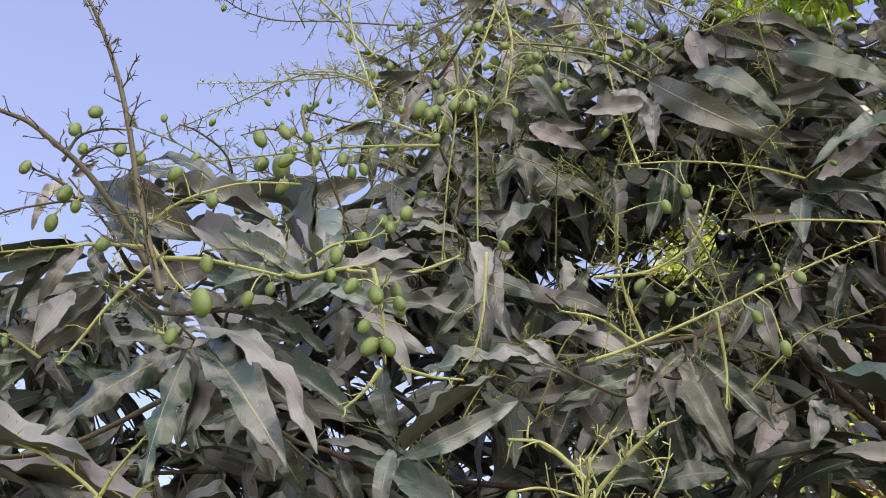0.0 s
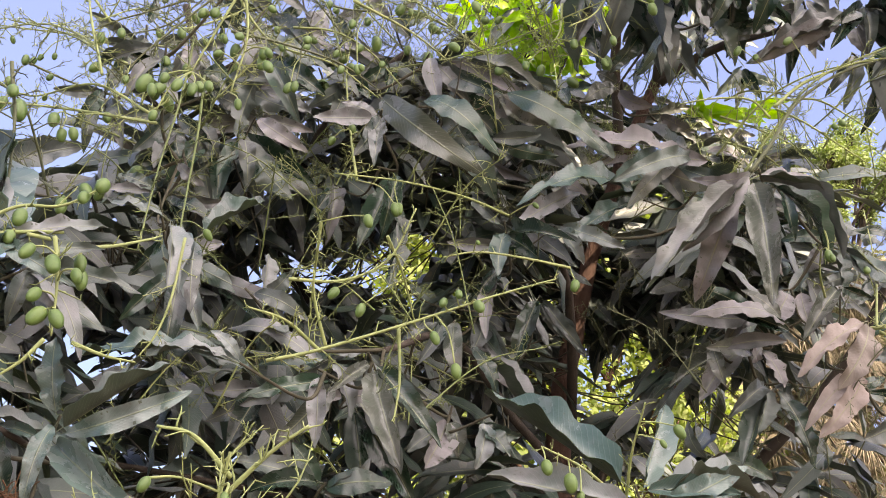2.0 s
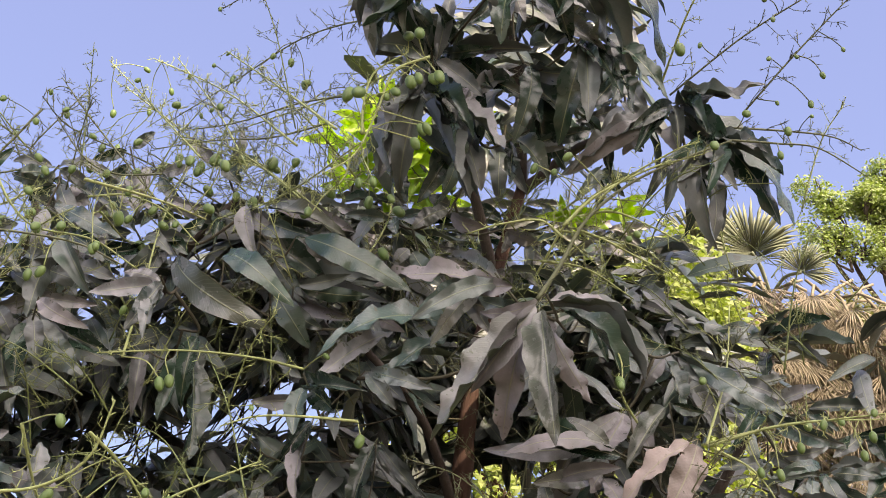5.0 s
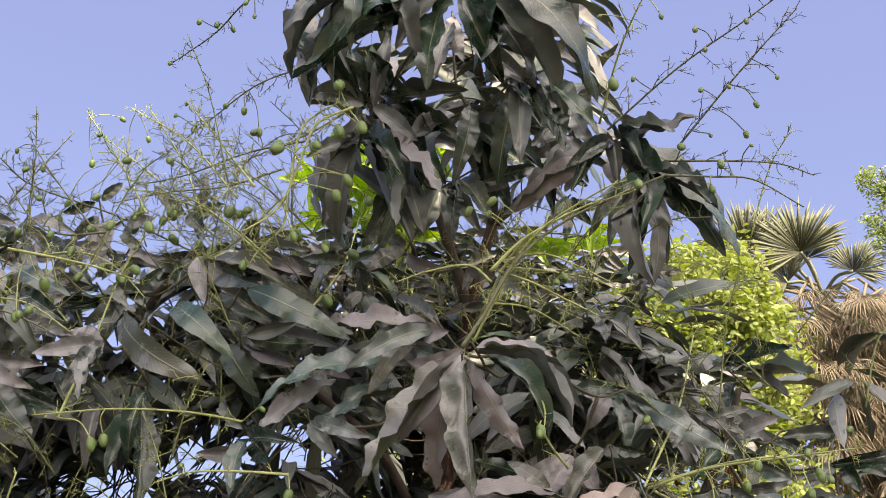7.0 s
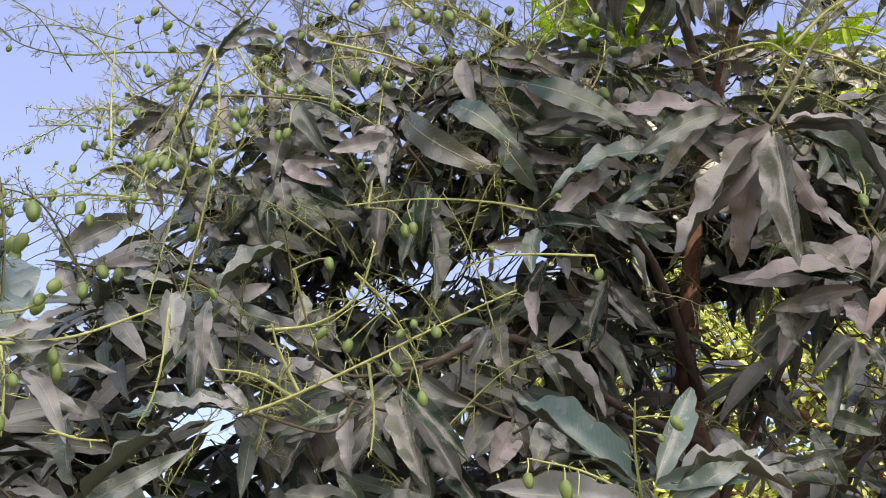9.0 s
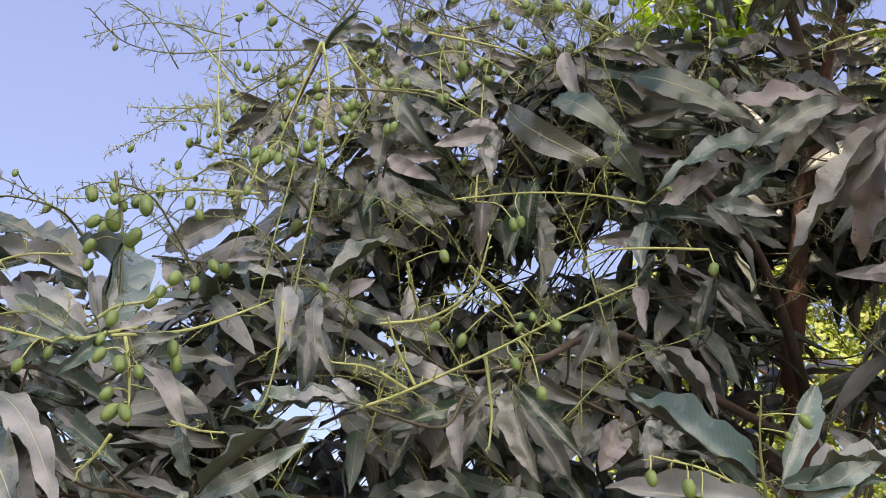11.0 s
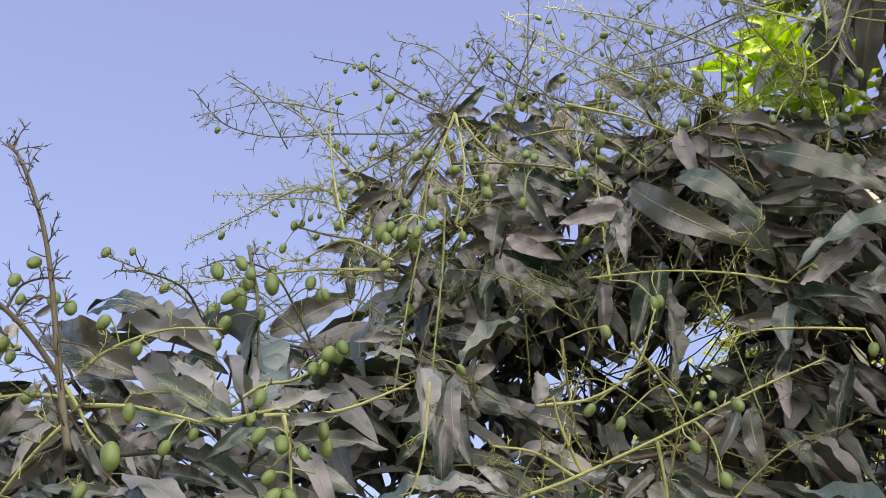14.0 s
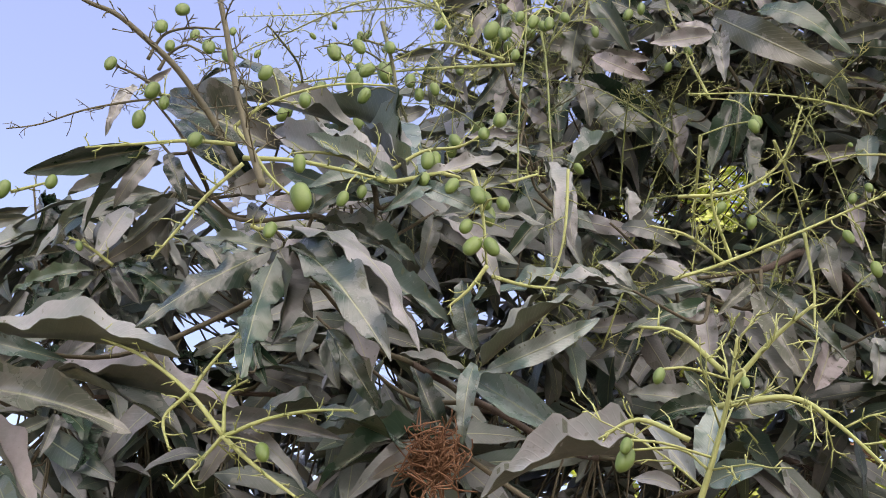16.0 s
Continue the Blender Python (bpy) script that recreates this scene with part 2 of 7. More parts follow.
def thing(name, place, label, category, group="", kind=""):
    ob = new(name)
    ob.empty_display_size = 0.2
    ob.matrix_basis = Matrix.Translation(place)
    return tagged(ob, label, category, group, kind)


def leaf_rows(rng, nu, nv, fold, arch, ripple, freq, twist, bend, under=True):
    """A lance-shaped leaf of length 1 along x and width 1, on a short stalk: upper face, lower face, uneven wavy rim."""
    verts, uvs, mats = [], [], []
    ph, pk = rng.random() * 6.28, rng.random() * 6.28
    edge = rng.uniform(0.02, 0.055)
    layers = (0.0, -0.011) if under else (0.0,)
    for drop in layers:
        for i in range(nu + 1):
            u = i / nu
            x = 0.1 + 0.9 * u
            half = 0.5 * math.sin(math.pi * u ** 0.84) ** 0.62 * (1 - 0.22 * u ** 4)       # widest below the middle, drawn out to a point
            half = max(half, 0.01)
            tw = twist * (u - 0.4)
            for j in range(nv + 1):
                s = 2 * j / nv - 1
                wild = math.sin(13.0 * u + ph * (2 + (s > 0))) + 0.6 * math.sin(27.0 * u + pk * (3 - (s > 0)))
                y = half * s * (1 + edge * wild * abs(s) * min(1, 4 * half))
                z = arch * 4 * x * (1 - x) + fold * abs(y) + drop * (1 - 0.55 * abs(s)) * min(1, 6 * half + 0.3)
                z += ripple * abs(s) ** 1.5 * (math.sin(freq * u * 6.28 + ph + (1.3 if s > 0 else 0)) + 0.5 * math.sin(freq * u * 14.1 + pk * (1 + (s > 0)))) * min(1, 6 * half)
                yy = y * math.cos(tw) + bend * 4 * x * (1 - x)
                z += y * math.sin(tw) * 0.3
                verts.append((x, yy, z))
                uvs.append((u, j / nv))
    n = (nu + 1) * (nv + 1)
    faces = [(i * (nv + 1) + j, (i + 1) * (nv + 1) + j, (i + 1) * (nv + 1) + j + 1, i * (nv + 1) + j + 1) for i in range(nu) for j in range(nv)]
    mats = [0] * len(faces)
    if under:
        faces += [tuple(k + n for k in f[::-1]) for f in faces]
        mats += [1] * len(mats)
    n = len(verts)
    stalk = [(0, -0.012, 0), (0, 0.012, 0), (0, 0, 0.006), (0.1, -0.02, arch * 0.36), (0.1, 0.02, arch * 0.36), (0.1, 0, arch * 0.36 + 0.006)]
    verts += stalk
    uvs += [(0.0, 0.5)] * 6
    faces += [(n, n + 3, n + 5, n + 2), (n + 2, n + 5, n + 4, n + 1), (n + 1, n + 4, n + 3, n)]
    return verts, faces, uvs, mats + [0, 0, 0]


def leaf_data(name, mat, rows):
    verts, faces, uvs, mats = rows
    me = bpy.data.meshes.new(name)
    me.from_pydata(verts, [], faces)
    lay = me.uv_layers.new(name="UVMap")
    idx = np.zeros(len(me.loops), dtype=np.int32)
    me.loops.foreach_get("vertex_index", idx)
    lay.data.foreach_set("uv", np.array(uvs, dtype=np.float32)[idx].ravel())
    two = mat if isinstance(mat, tuple) else (mat, mat)
    me.materials.append(two[0])
    me.materials.append(two[1])
    me.polygons.foreach_set("material_index", mats)
    me.polygons.foreach_set("use_smooth", [True] * len(me.polygons))
    me.update()
    return me


rng = random.Random(11)
FORMS = [leaf_rows(rng, 24, 4, rng.uniform(-0.1, 0.35), rng.uniform(0.0, 0.24), rng.uniform(0.018, 0.042), rng.uniform(1.8, 3.6), rng.uniform(-0.5, 0.5), rng.uniform(-0.2, 0.2)) for _ in range(20)]
FLAT_FORMS = [leaf_rows(rng, 7, 2, rng.uniform(-0.05, 0.15), rng.uniform(0.03, 0.16), 0.02, rng.uniform(1.5, 3.0), rng.uniform(-0.4, 0.4), rng.uniform(-0.1, 0.1)) for _ in range(6)]
SMALL_FORMS = [leaf_rows(rng, 5, 2, rng.uniform(-0.05, 0.15), rng.uniform(0.03, 0.16), 0.015, rng.uniform(1.5, 3.0), rng.uniform(-0.4, 0.4), rng.uniform(-0.1, 0.1), False) for _ in range(6)]
LEAVES = [leaf_data("leaf", (LEAF, LEAF_UNDER), r) for r in FORMS]
PALE = [leaf_data("leaf", (LEAF_PALE, LEAF_UNDER), r) for r in FORMS[:8]]
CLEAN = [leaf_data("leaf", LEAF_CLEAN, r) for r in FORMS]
YOUNG = [leaf_data("young_leaf", LEAF_FRESH, r) for r in FORMS[:5]]
TAN = [leaf_data("leaf", (LEAF_TAN, LEAF_UNDER), r) for r in FORMS]
WITHERED = [leaf_data("leaf", (LEAF_WITHERED, LEAF_WITHERED), r) for r in FORMS[:6]]
BLADES = {"dusty": LEAVES, "pale": PALE, "clean": CLEAN, "young": YOUNG, "tan": TAN, "dry": WITHERED}


def leaf_pose(base, tip, width, turn):
    """From the leaf's foot to its tip, with its face turned by that many degrees from up and out."""
    base, tip = Vector(base), Vector(tip)
    ax = tip - base
    length = ax.length
    ax.normalize()
    ref = Vector((0, -0.6, 0.8))
    ref = ref - ax * ref.dot(ax)
    ref = ref.normalized() if ref.length > 1e-3 else ax.orthogonal().normalized()
    side = ax.cross(ref)
    a = radians(turn)
    nrm = ref * math.cos(a) + side * math.sin(a)
    yax = nrm.cross(ax)
    m = Matrix((ax, yax, nrm)).transposed().to_4x4()
    return Matrix.Translation(base) @ m @ Matrix.Diagonal((length, width, length, 1))


def leaf_cloud(name, forms, poses, mat, parent):
    """Very many leaves as one mesh."""
    vs, fs, us, ms, n = [], [], [], [], 0
    for k, m in poses:
        verts, faces, uvs, mats = forms[k % len(forms)]
        ms += mats
        a = np.array(verts) @ np.array(m.to_3x3()).T + np.array(m.translation)
        vs.append(a)
        us.append(np.array(uvs))
        fs += [tuple(i + n for i in q) for q in faces]
        n += len(verts)
    me = leaf_data(name, mat, (np.concatenate(vs).tolist(), fs, np.concatenate(us), ms))
    ob = new(name, me)
    ob.parent = parent
    ob.matrix_parent_inverse = parent.matrix_basis.inverted()
    ob["kind"] = "stuff"
    return ob


# ---- ground and house ----
me = bpy.data.meshes.new("ground")
me.from_pydata([(-900, -900, 0), (900, -900, 0), (900, 900, 0), (-900, 900, 0)], [], [(0, 1, 2, 3)])
me.materials.append(EARTH)
ground = tagged(new("ground", me), "bare dry brown earth with fine dust", "ground", kind="structure")
box = Shape()
Y0, Y1 = -8.3, -8.0
for x0, x1, z0, z1 in ((3.0, 7.3, 0.0, 10.98), (3.0, 5.35, 10.98, 11.45), (6.1, 7.3, 10.98, 11.45)):      # its parapet has a gap
    box.add([(x, y, z) for z in (z0, z1) for y in (Y0, Y1) for x in (x0, x1)], [(0, 2, 3, 1), (4, 5, 7, 6), (0, 1, 5, 4), (2, 6, 7, 3), (0, 4, 6, 2), (1, 3, 7, 5)])
tagged(new("wall_south", box.mesh("wall_south", PLASTER, False)), "plain lime-plastered house wall", "wall", kind="structure")

# ---- the mango tree ----
ROOT = (0.52, 2.75, 0.0)
tree = thing("mango_tree", ROOT, "dusty mango tree with dark drooping leaves and small green mangoes", "tree")
BOUGHS = []


def limb(name, pts, r0, r1, sides=9):
    line = curve(pts, 7)
    n = len(line)
    rr = random.Random(len(BOUGHS))
    radii = [r0 + (r1 - r0) * (i / (n - 1)) ** 0.8 for i in range(n)]
    line = [p + Vector((rr.uniform(-1, 1), rr.uniform(-1, 1), 0)) * r * 0.18 for p, r in zip(line, radii)]
    s = Shape()
    s.tube(line, [r * rr.uniform(0.93, 1.08) for r in radii], sides)
    BOUGHS.extend(line[1:])
    return part(name, s, BARK if name == "trunk" else BOUGH, tree, "rough reddish-brown bark" if name == "trunk" else "")


limb("trunk", [(0.52, 2.75, -0.05), (0.50, 2.62, 0.7), (0.45, 2.45, 1.5), (0.42, 2.33, 2.0), (0.41, 2.27, 2.2), (0.45, 2.17, 2.5), (0.51, 2.07, 2.75), (0.57, 1.99, 2.93)], 0.05, 0.012, 12)
limb("branch", [(0.57, 1.99, 2.91), (0.56, 1.86, 3.15), (0.52, 1.70, 3.35), (0.52, 1.55, 3.6)], 0.014, 0.008)
limb("branch", [(0.57, 1.99, 2.91), (0.68, 1.90, 2.96), (0.76, 1.72, 2.90), (0.80, 1.52, 2.80)], 0.014, 0.005)
limb("branch", [(0.50, 2.09, 2.72), (0.44, 1.90, 2.90), (0.38, 1.65, 3.0), (0.30, 1.42, 2.92)], 0.014, 0.007)
limb("branch", [(0.43, 2.33, 1.9), (0.10, 2.38, 2.18), (-0.20, 2.24, 2.34), (-0.32, 2.06, 2.42), (-0.44, 1.85, 2.56), (-0.56, 1.90, 2.9)], 0.021, 0.008)
limb("branch", [(-0.32, 2.06, 2.42), (-0.2, 1.85, 2.62), (-0.05, 1.75, 2.75)], 0.014, 0.007)
limb("branch", [(0.44, 2.40, 1.75), (0.05, 2.1, 1.82), (-0.35, 1.7, 1.80), (-0.75, 1.45, 1.78), (-1.05, 1.35, 1.75)], 0.008, 0.003)
limb("branch", [(-0.1, 1.93, 1.82), (-0.3, 1.5, 1.70), (-0.42, 1.2, 1.70), (-0.5, 1.05, 1.72)], 0.006, 0.0035)
limb("branch", [(0.43, 2.30, 2.0), (0.25, 1.95, 2.02), (0.08, 1.65, 2.08), (-0.05, 1.45, 1.98)], 0.012, 0.005)
limb("branch", [(0.43, 2.26, 2.1), (0.34, 1.9, 2.3), (0.2, 1.65, 2.4)], 0.014, 0.006)
limb("branch", [(0.45, 2.40, 1.8), (0.75, 2.2, 1.95), (0.95, 1.95, 2.2), (1.05, 1.85, 2.42)], 0.022, 0.007)
limb("branch", [(0.45, 2.42, 1.7), (0.9, 2.25, 1.82), (1.3, 2.1, 1.95), (1.6, 2.0, 2.15)], 0.022, 0.008)
limb("branch", [(0.46, 2.45, 1.55), (0.42, 1.95, 1.66), (0.34, 1.5, 1.68), (0.28, 1.25, 1.68)], 0.017, 0.007)
limb("branch", [(0.43, 2.33, 1.95), (0.38, 2.5, 2.35), (0.22, 2.52, 2.7), (-0.02, 2.45, 2.95)], 0.014, 0.004)
limb("branch", [(0.22, 2.52, 2.7), (0.38, 2.45, 2.9), (0.5, 2.4, 3.05)], 0.008, 0.004)
limb("branch", [(0.45, 2.42, 1.85), (0.72, 2.45, 2.35), (0.85, 2.42, 2.6), (0.95, 2.35, 2.8)], 0.012, 0.004)

serial = [0]


def shoot(at, leaves, tone="dusty"):
    """A twig from the nearest bough to the place, with its leaves; each leaf: its tip, its width and its turn."""
    serial[0] += 1
    r = random.Random(serial[0] * 7 + 1)
    at = Vector(at)
    goal = min(BOUGHS, key=lambda p: (p - at).length + 0.5 * max(0.0, p.z - at.z) + 0.6 * max(0.0, at.y - p.y + 0.02))
    mid = (goal + at) / 2 + Vector((r.uniform(-0.04, 0.04), 0.02, -0.02 - 0.08 * (goal - at).length))
    line = curve([goal, mid, at], 6)
    thick = 0.0023 if len(leaves) > 2 else 0.0017
    s = Shape()
    s.tube(line, [thick * (1.5 - 0.7 * i / (len(line) - 1)) for i in range(len(line))], 6)
    BOUGHS.extend(line[5:-1])
    twig = part("twig", s, TWIG, tree)
    back = (line[-3] - at).normalized()
    for i, (x, y, z, w, turn) in enumerate(leaves):
        foot = at + back * (0.05 * r.random() if len(leaves) > 2 else 0.0)
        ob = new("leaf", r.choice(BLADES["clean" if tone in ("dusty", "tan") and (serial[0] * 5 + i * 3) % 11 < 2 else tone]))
        ob.parent = twig
        ob.matrix_basis = leaf_pose(foot, (x, y, z), w, turn + r.uniform(-25, 25))
    return twig


def fruit_form(lean):
    """A young mango of length 1: an egg with a slight beak and a stalk end."""
    s = Shape()
    n, k = 9, 12
    verts = [(0, 0, 0.5)]
    for i in range(1, n):
        a = math.pi * i / n
        rad = 0.365 * math.sin(a) ** 0.9 * (1 + 0.08 * math.cos(a))
        off = lean * math.sin(a) ** 2 * (0.5 - i / n)
        verts += [(rad * math.cos(q * math.tau / k) + off, 0.9 * rad * math.sin(q * math.tau / k), 0.5 * math.cos(a)) for q in range(k)]
    verts.append((lean * 0.12, 0, -0.5))
    faces = [(0, 1 + q, 1 + (q + 1) % k) for q in range(k)]
    faces += [(1 + i * k + q, 1 + (i + 1) * k + q, 1 + (i + 1) * k + (q + 1) % k, 1 + i * k + (q + 1) % k) for i in range(n - 2) for q in range(k)]
    last = len(verts) - 1
    faces += [(last, 1 + (n - 2) * k + (q + 1) % k, 1 + (n - 2) * k + q) for q in range(k)]
    s.add(verts, faces)
    return s.mesh("mango", FRUIT)


FRUITS = [fruit_form(v) for v in (0.05, 0.16, 0.26)]


def side_stalk(s, r, p, d, length, rad, depth):
    """A bent side stalk with nubs where flowers fell off."""
    pts, q, way = [p], p.copy(), d.copy()
    for _ in range(4):
        way = (way + Vector((r.uniform(-1, 1), r.uniform(-1, 1), r.uniform(-1, 1))) * 0.28).normalized()
        q = q + way * length / 4
        pts.append(q.copy())
    s.tube(pts, [rad * (1 - 0.13 * i) for i in range(5)], 4)
    nubs = max(2, int(length / 0.011))
    for i in range(nubs):
        f = (i + r.random()) / nubs * 4
        a = min(3, int(f))
        b = pts[a].lerp(pts[a + 1], f - a)
        w = (way + Vector((r.uniform(-1, 1), r.uniform(-1, 1), r.uniform(-1, 1))) * 1.3).normalized()
        ln = r.uniform(0.004, 0.011)
        s.tube([b, b + w * ln], [rad * 0.7, rad * 0.55], 3)
    if depth and length > 0.03:
        for i in range(2):
            b = pts[r.randint(1, 3)]
            w = (way + Vector((r.uniform(-1, 1), r.uniform(-1, 1), r.uniform(-1, 1)))).normalized()
            side_stalk(s, r, b, w, length * r.uniform(0.3, 0.5), rad * 0.8, 0)


def panicle(pts, fruits, spread, tone="pale", thick=0.0):
    """A spent flower panicle: a bowed main stalk, side stalks all round, and the young mangoes that set on it (place and length)."""
    serial[0] += 1
    r = random.Random(serial[0] * 13 + 5)
    line = curve(pts, 8)
    n = len(line)
    s = Shape()
    thick = thick or (0.0021 if tone == "pale" else 0.0019)
    fine = min(thick, 0.0021)
    s.tube(line, [thick * (1.15 - 0.6 * i / (n - 1)) for i in range(n)], 6)
    total = sum((b - a).length for a, b in zip(line, line[1:]))
    step = 0.015 if spread > 0.03 else 0.03
    k = max(5, int(total / step))
    side = 0.0
    for i in range(k):
        f = (i + 0.7) / k
        g = f * (n - 1)
        a = min(n - 2, int(g))
        p = line[a].lerp(line[a + 1], g - a)
        d = (line[a + 1] - line[a]).normalized()
        side += 2.4 + r.uniform(-0.5, 0.5)
        o = d.orthogonal().normalized()
        o = Matrix.Rotation(side, 3, d) @ o
        ln = spread * r.uniform(0.35, 1.0) * (1.0 - 0.65 * f)
        side_stalk(s, r, p, (o + d * r.uniform(0.2, 0.9) + Vector((0, 0, 0.1))).normalized(), max(ln, 0.012), fine * 0.48, 1)
    spots = []
    for x, y, z, size in fruits:
        p = Vector((x, y, z))
        near = min(range(n), key=lambda i: (line[i] - p).length + 0.3 * max(0.0, p.z - line[i].z))
        hang = (p - line[near])
        hang = (hang.normalized() * 0.6 + Vector((r.uniform(-0.3, 0.3), r.uniform(-0.3, 0.3), -0.9))).normalized()
        head = p - hang * size * 0.48
        m = line[near].lerp(head, 0.5) + Vector((r.uniform(-1, 1), r.uniform(-1, 1), r.uniform(0, 1.5))) * 0.12 * (head - line[near]).length
        s.tube(curve([line[near], m, head], 4), fine * 0.5, 5)
        spots.append((p, hang, size))
    ob = part("panicle", s, {"pale": STALK_PALE, "green": STALK_GREEN, "dark": STALK_DARK, "woody": STALK_WOODY}[tone], tree)
    for p, hang, size in spots:
        fr = new("mango", r.choice(FRUITS))
        fr.parent = ob
        q = (-hang).to_track_quat("Z", "Y").to_matrix().to_4x4()
        fr.matrix_basis = Matrix.Translation(p) @ q @ Matrix.Rotation(r.uniform(0, 6.28), 4, "Z") @ Matrix.Diagonal((size, size, size * r.uniform(1.0, 1.15), 1))
    return ob


# ---- shoots and panicles of the mango tree ----
panicle([(-0.205, 0.655, 1.507), (-0.194, 0.642, 1.541), (-0.184, 0.626, 1.578), (-0.178, 0.608, 1.614)], [(-0.257, 0.623, 1.530, 0.0186), (-0.233, 0.596, 1.583, 0.0124), (-0.176, 0.594, 1.578, 0.0091), (-0.256, 0.614, 1.538, 0.0125)], 0.16, tone="pale")
panicle([(-0.183, 0.638, 1.585), (-0.151, 0.624, 1.619), (-0.124, 0.613, 1.640)], [], 0.06, tone="pale")
panicle([(-0.191, 0.641, 1.573), (-0.141, 0.634, 1.578), (-0.112, 0.634, 1.560), (-0.082, 0.634, 1.530)], [], 0.08, tone="pale")
panicle([(-0.182, 0.683, 1.610), (-0.215, 0.677, 1.639), (-0.245, 0.676, 1.644)], [], 0.06, tone="pale")
panicle([(-0.208, 0.697, 1.560), (-0.246, 0.695, 1.575), (-0.277, 0.698, 1.560)], [], 0.05, tone="pale")
panicle([(-0.884, 1.032, 1.840), (-0.907, 1.013, 1.856), (-0.930, 0.996, 1.865)], [(-0.905, 0.982, 1.846, 0.0133)], 0.03, tone="pale")
panicle([(-0.553, 1.256, 2.093), (-0.570, 1.200, 2.150), (-0.590, 1.147, 2.189), (-0.634, 1.097, 2.190), (-0.663, 1.065, 2.164)], [(-0.613, 1.100, 2.127, 0.0355), (-0.579, 1.129, 2.160, 0.0341), (-0.611, 1.157, 2.122, 0.0310), (-0.637, 1.072, 2.160, 0.0266), (-0.620, 1.161, 2.101, 0.0273), (-0.606, 1.082, 2.174, 0.0231), (-0.518, 1.183, 2.162, 0.0200), (-0.610, 1.115, 2.158, 0.0198)], 0.08, tone="dark")
panicle([(-0.623, 1.088, 2.066), (-0.693, 1.133, 2.133), (-0.795, 1.153, 2.207), (-0.901, 1.173, 2.263)], [(-0.881, 1.152, 2.254, 0.0200), (-0.800, 1.103, 2.223, 0.0153), (-0.764, 1.147, 2.179, 0.0191), (-0.619, 1.063, 2.044, 0.0223)], 0.05, tone="dark")
panicle([(-0.403, 1.295, 2.420), (-0.396, 1.252, 2.282), (-0.398, 1.203, 2.135), (-0.392, 1.147, 1.983)], [(-0.442, 1.202, 2.268, 0.0314), (-0.422, 1.212, 2.269, 0.0240), (-0.367, 1.226, 2.287, 0.0221), (-0.485, 1.087, 1.912, 0.0016)], 0.07, tone="green")
panicle([(-0.383, 1.331, 2.372), (-0.365, 1.268, 2.237), (-0.353, 1.203, 2.086), (-0.338, 1.130, 1.933)], [(-0.398, 1.311, 2.331, 0.0254), (-0.314, 1.203, 2.039, 0.0170)], 0.06, tone="green")
panicle([(-0.488, 1.790, 2.859), (-0.577, 1.730, 2.797), (-0.727, 1.629, 2.751), (-0.820, 1.542, 2.703), (-0.878, 1.448, 2.682), (-0.897, 1.348, 2.698)], [(-0.879, 1.426, 2.654, 0.0169), (-0.716, 1.600, 2.745, 0.0177), (-0.695, 1.577, 2.793, 0.0215), (-0.692, 1.633, 2.708, 0.0215), (-0.563, 1.709, 2.779, 0.0233), (-0.708, 1.623, 2.714, 0.0177)], 0.09, tone="dark")
panicle([(-0.533, 1.846, 2.906), (-0.576, 1.841, 2.957), (-0.695, 1.794, 3.025), (-0.844, 1.749, 3.059)], [(-0.757, 1.746, 3.003, 0.0169), (-0.737, 1.748, 3.012, 0.0140), (-0.682, 1.750, 3.038, 0.0140), (-0.573, 1.808, 2.952, 0.0180)], 0.07, tone="dark")
panicle([(-0.533, 1.846, 2.906), (-0.550, 1.850, 2.943), (-0.478, 1.838, 3.039), (-0.419, 1.830, 3.116)], [(-0.473, 1.821, 3.011, 0.0210), (-0.592, 1.753, 3.007, 0.0194)], 0.06, tone="dark")
panicle([(-0.506, 1.410, 2.465), (-0.673, 1.590, 2.588), (-0.907, 1.744, 2.690), (-1.138, 1.889, 2.796)], [(-0.856, 1.749, 2.661, 0.0160), (-0.728, 1.568, 2.516, 0.0144)], 0.07, tone="pale")
panicle([(-0.485, 1.250, 2.327), (-0.711, 1.504, 2.548), (-0.993, 1.782, 2.662), (-1.289, 2.053, 2.756)], [(-1.025, 1.757, 2.605, 0.0204), (-0.914, 1.785, 2.662, 0.0177), (-0.717, 1.507, 2.469, 0.0174), (-0.684, 1.512, 2.487, 0.0139)], 0.07, tone="pale")
panicle([(-0.399, 1.139, 2.170), (-0.593, 1.282, 2.256), (-0.832, 1.404, 2.315), (-1.033, 1.531, 2.384)], [], 0.06, tone="pale")
panicle([(-0.550, 1.346, 2.460), (-0.671, 1.388, 2.620), (-0.773, 1.453, 2.747)], [(-0.573, 1.370, 2.654, 0.0112), (-0.535, 1.398, 2.634, 0.0112)], 0.06, tone="pale")
panicle([(-0.063, 1.448, 2.653), (-0.229, 1.678, 2.924), (-0.420, 1.879, 3.211)], [(-0.409, 1.932, 3.092, 0.0205), (-0.327, 1.882, 3.184, 0.0175), (-0.255, 1.616, 2.952, 0.0153), (-0.354, 1.703, 2.796, 0.0280), (-0.331, 1.686, 2.829, 0.0203)], 0.08, tone="pale")
panicle([(-0.012, 1.622, 2.742), (-0.110, 1.724, 2.953), (-0.237, 1.811, 3.164)], [(-0.071, 1.665, 2.988, 0.0155), (-0.205, 1.817, 3.113, 0.0140)], 0.08, tone="pale")
panicle([(-0.504, 1.202, 2.275), (-0.585, 1.316, 2.483), (-0.644, 1.408, 2.721)], [], 0.05, tone="pale")
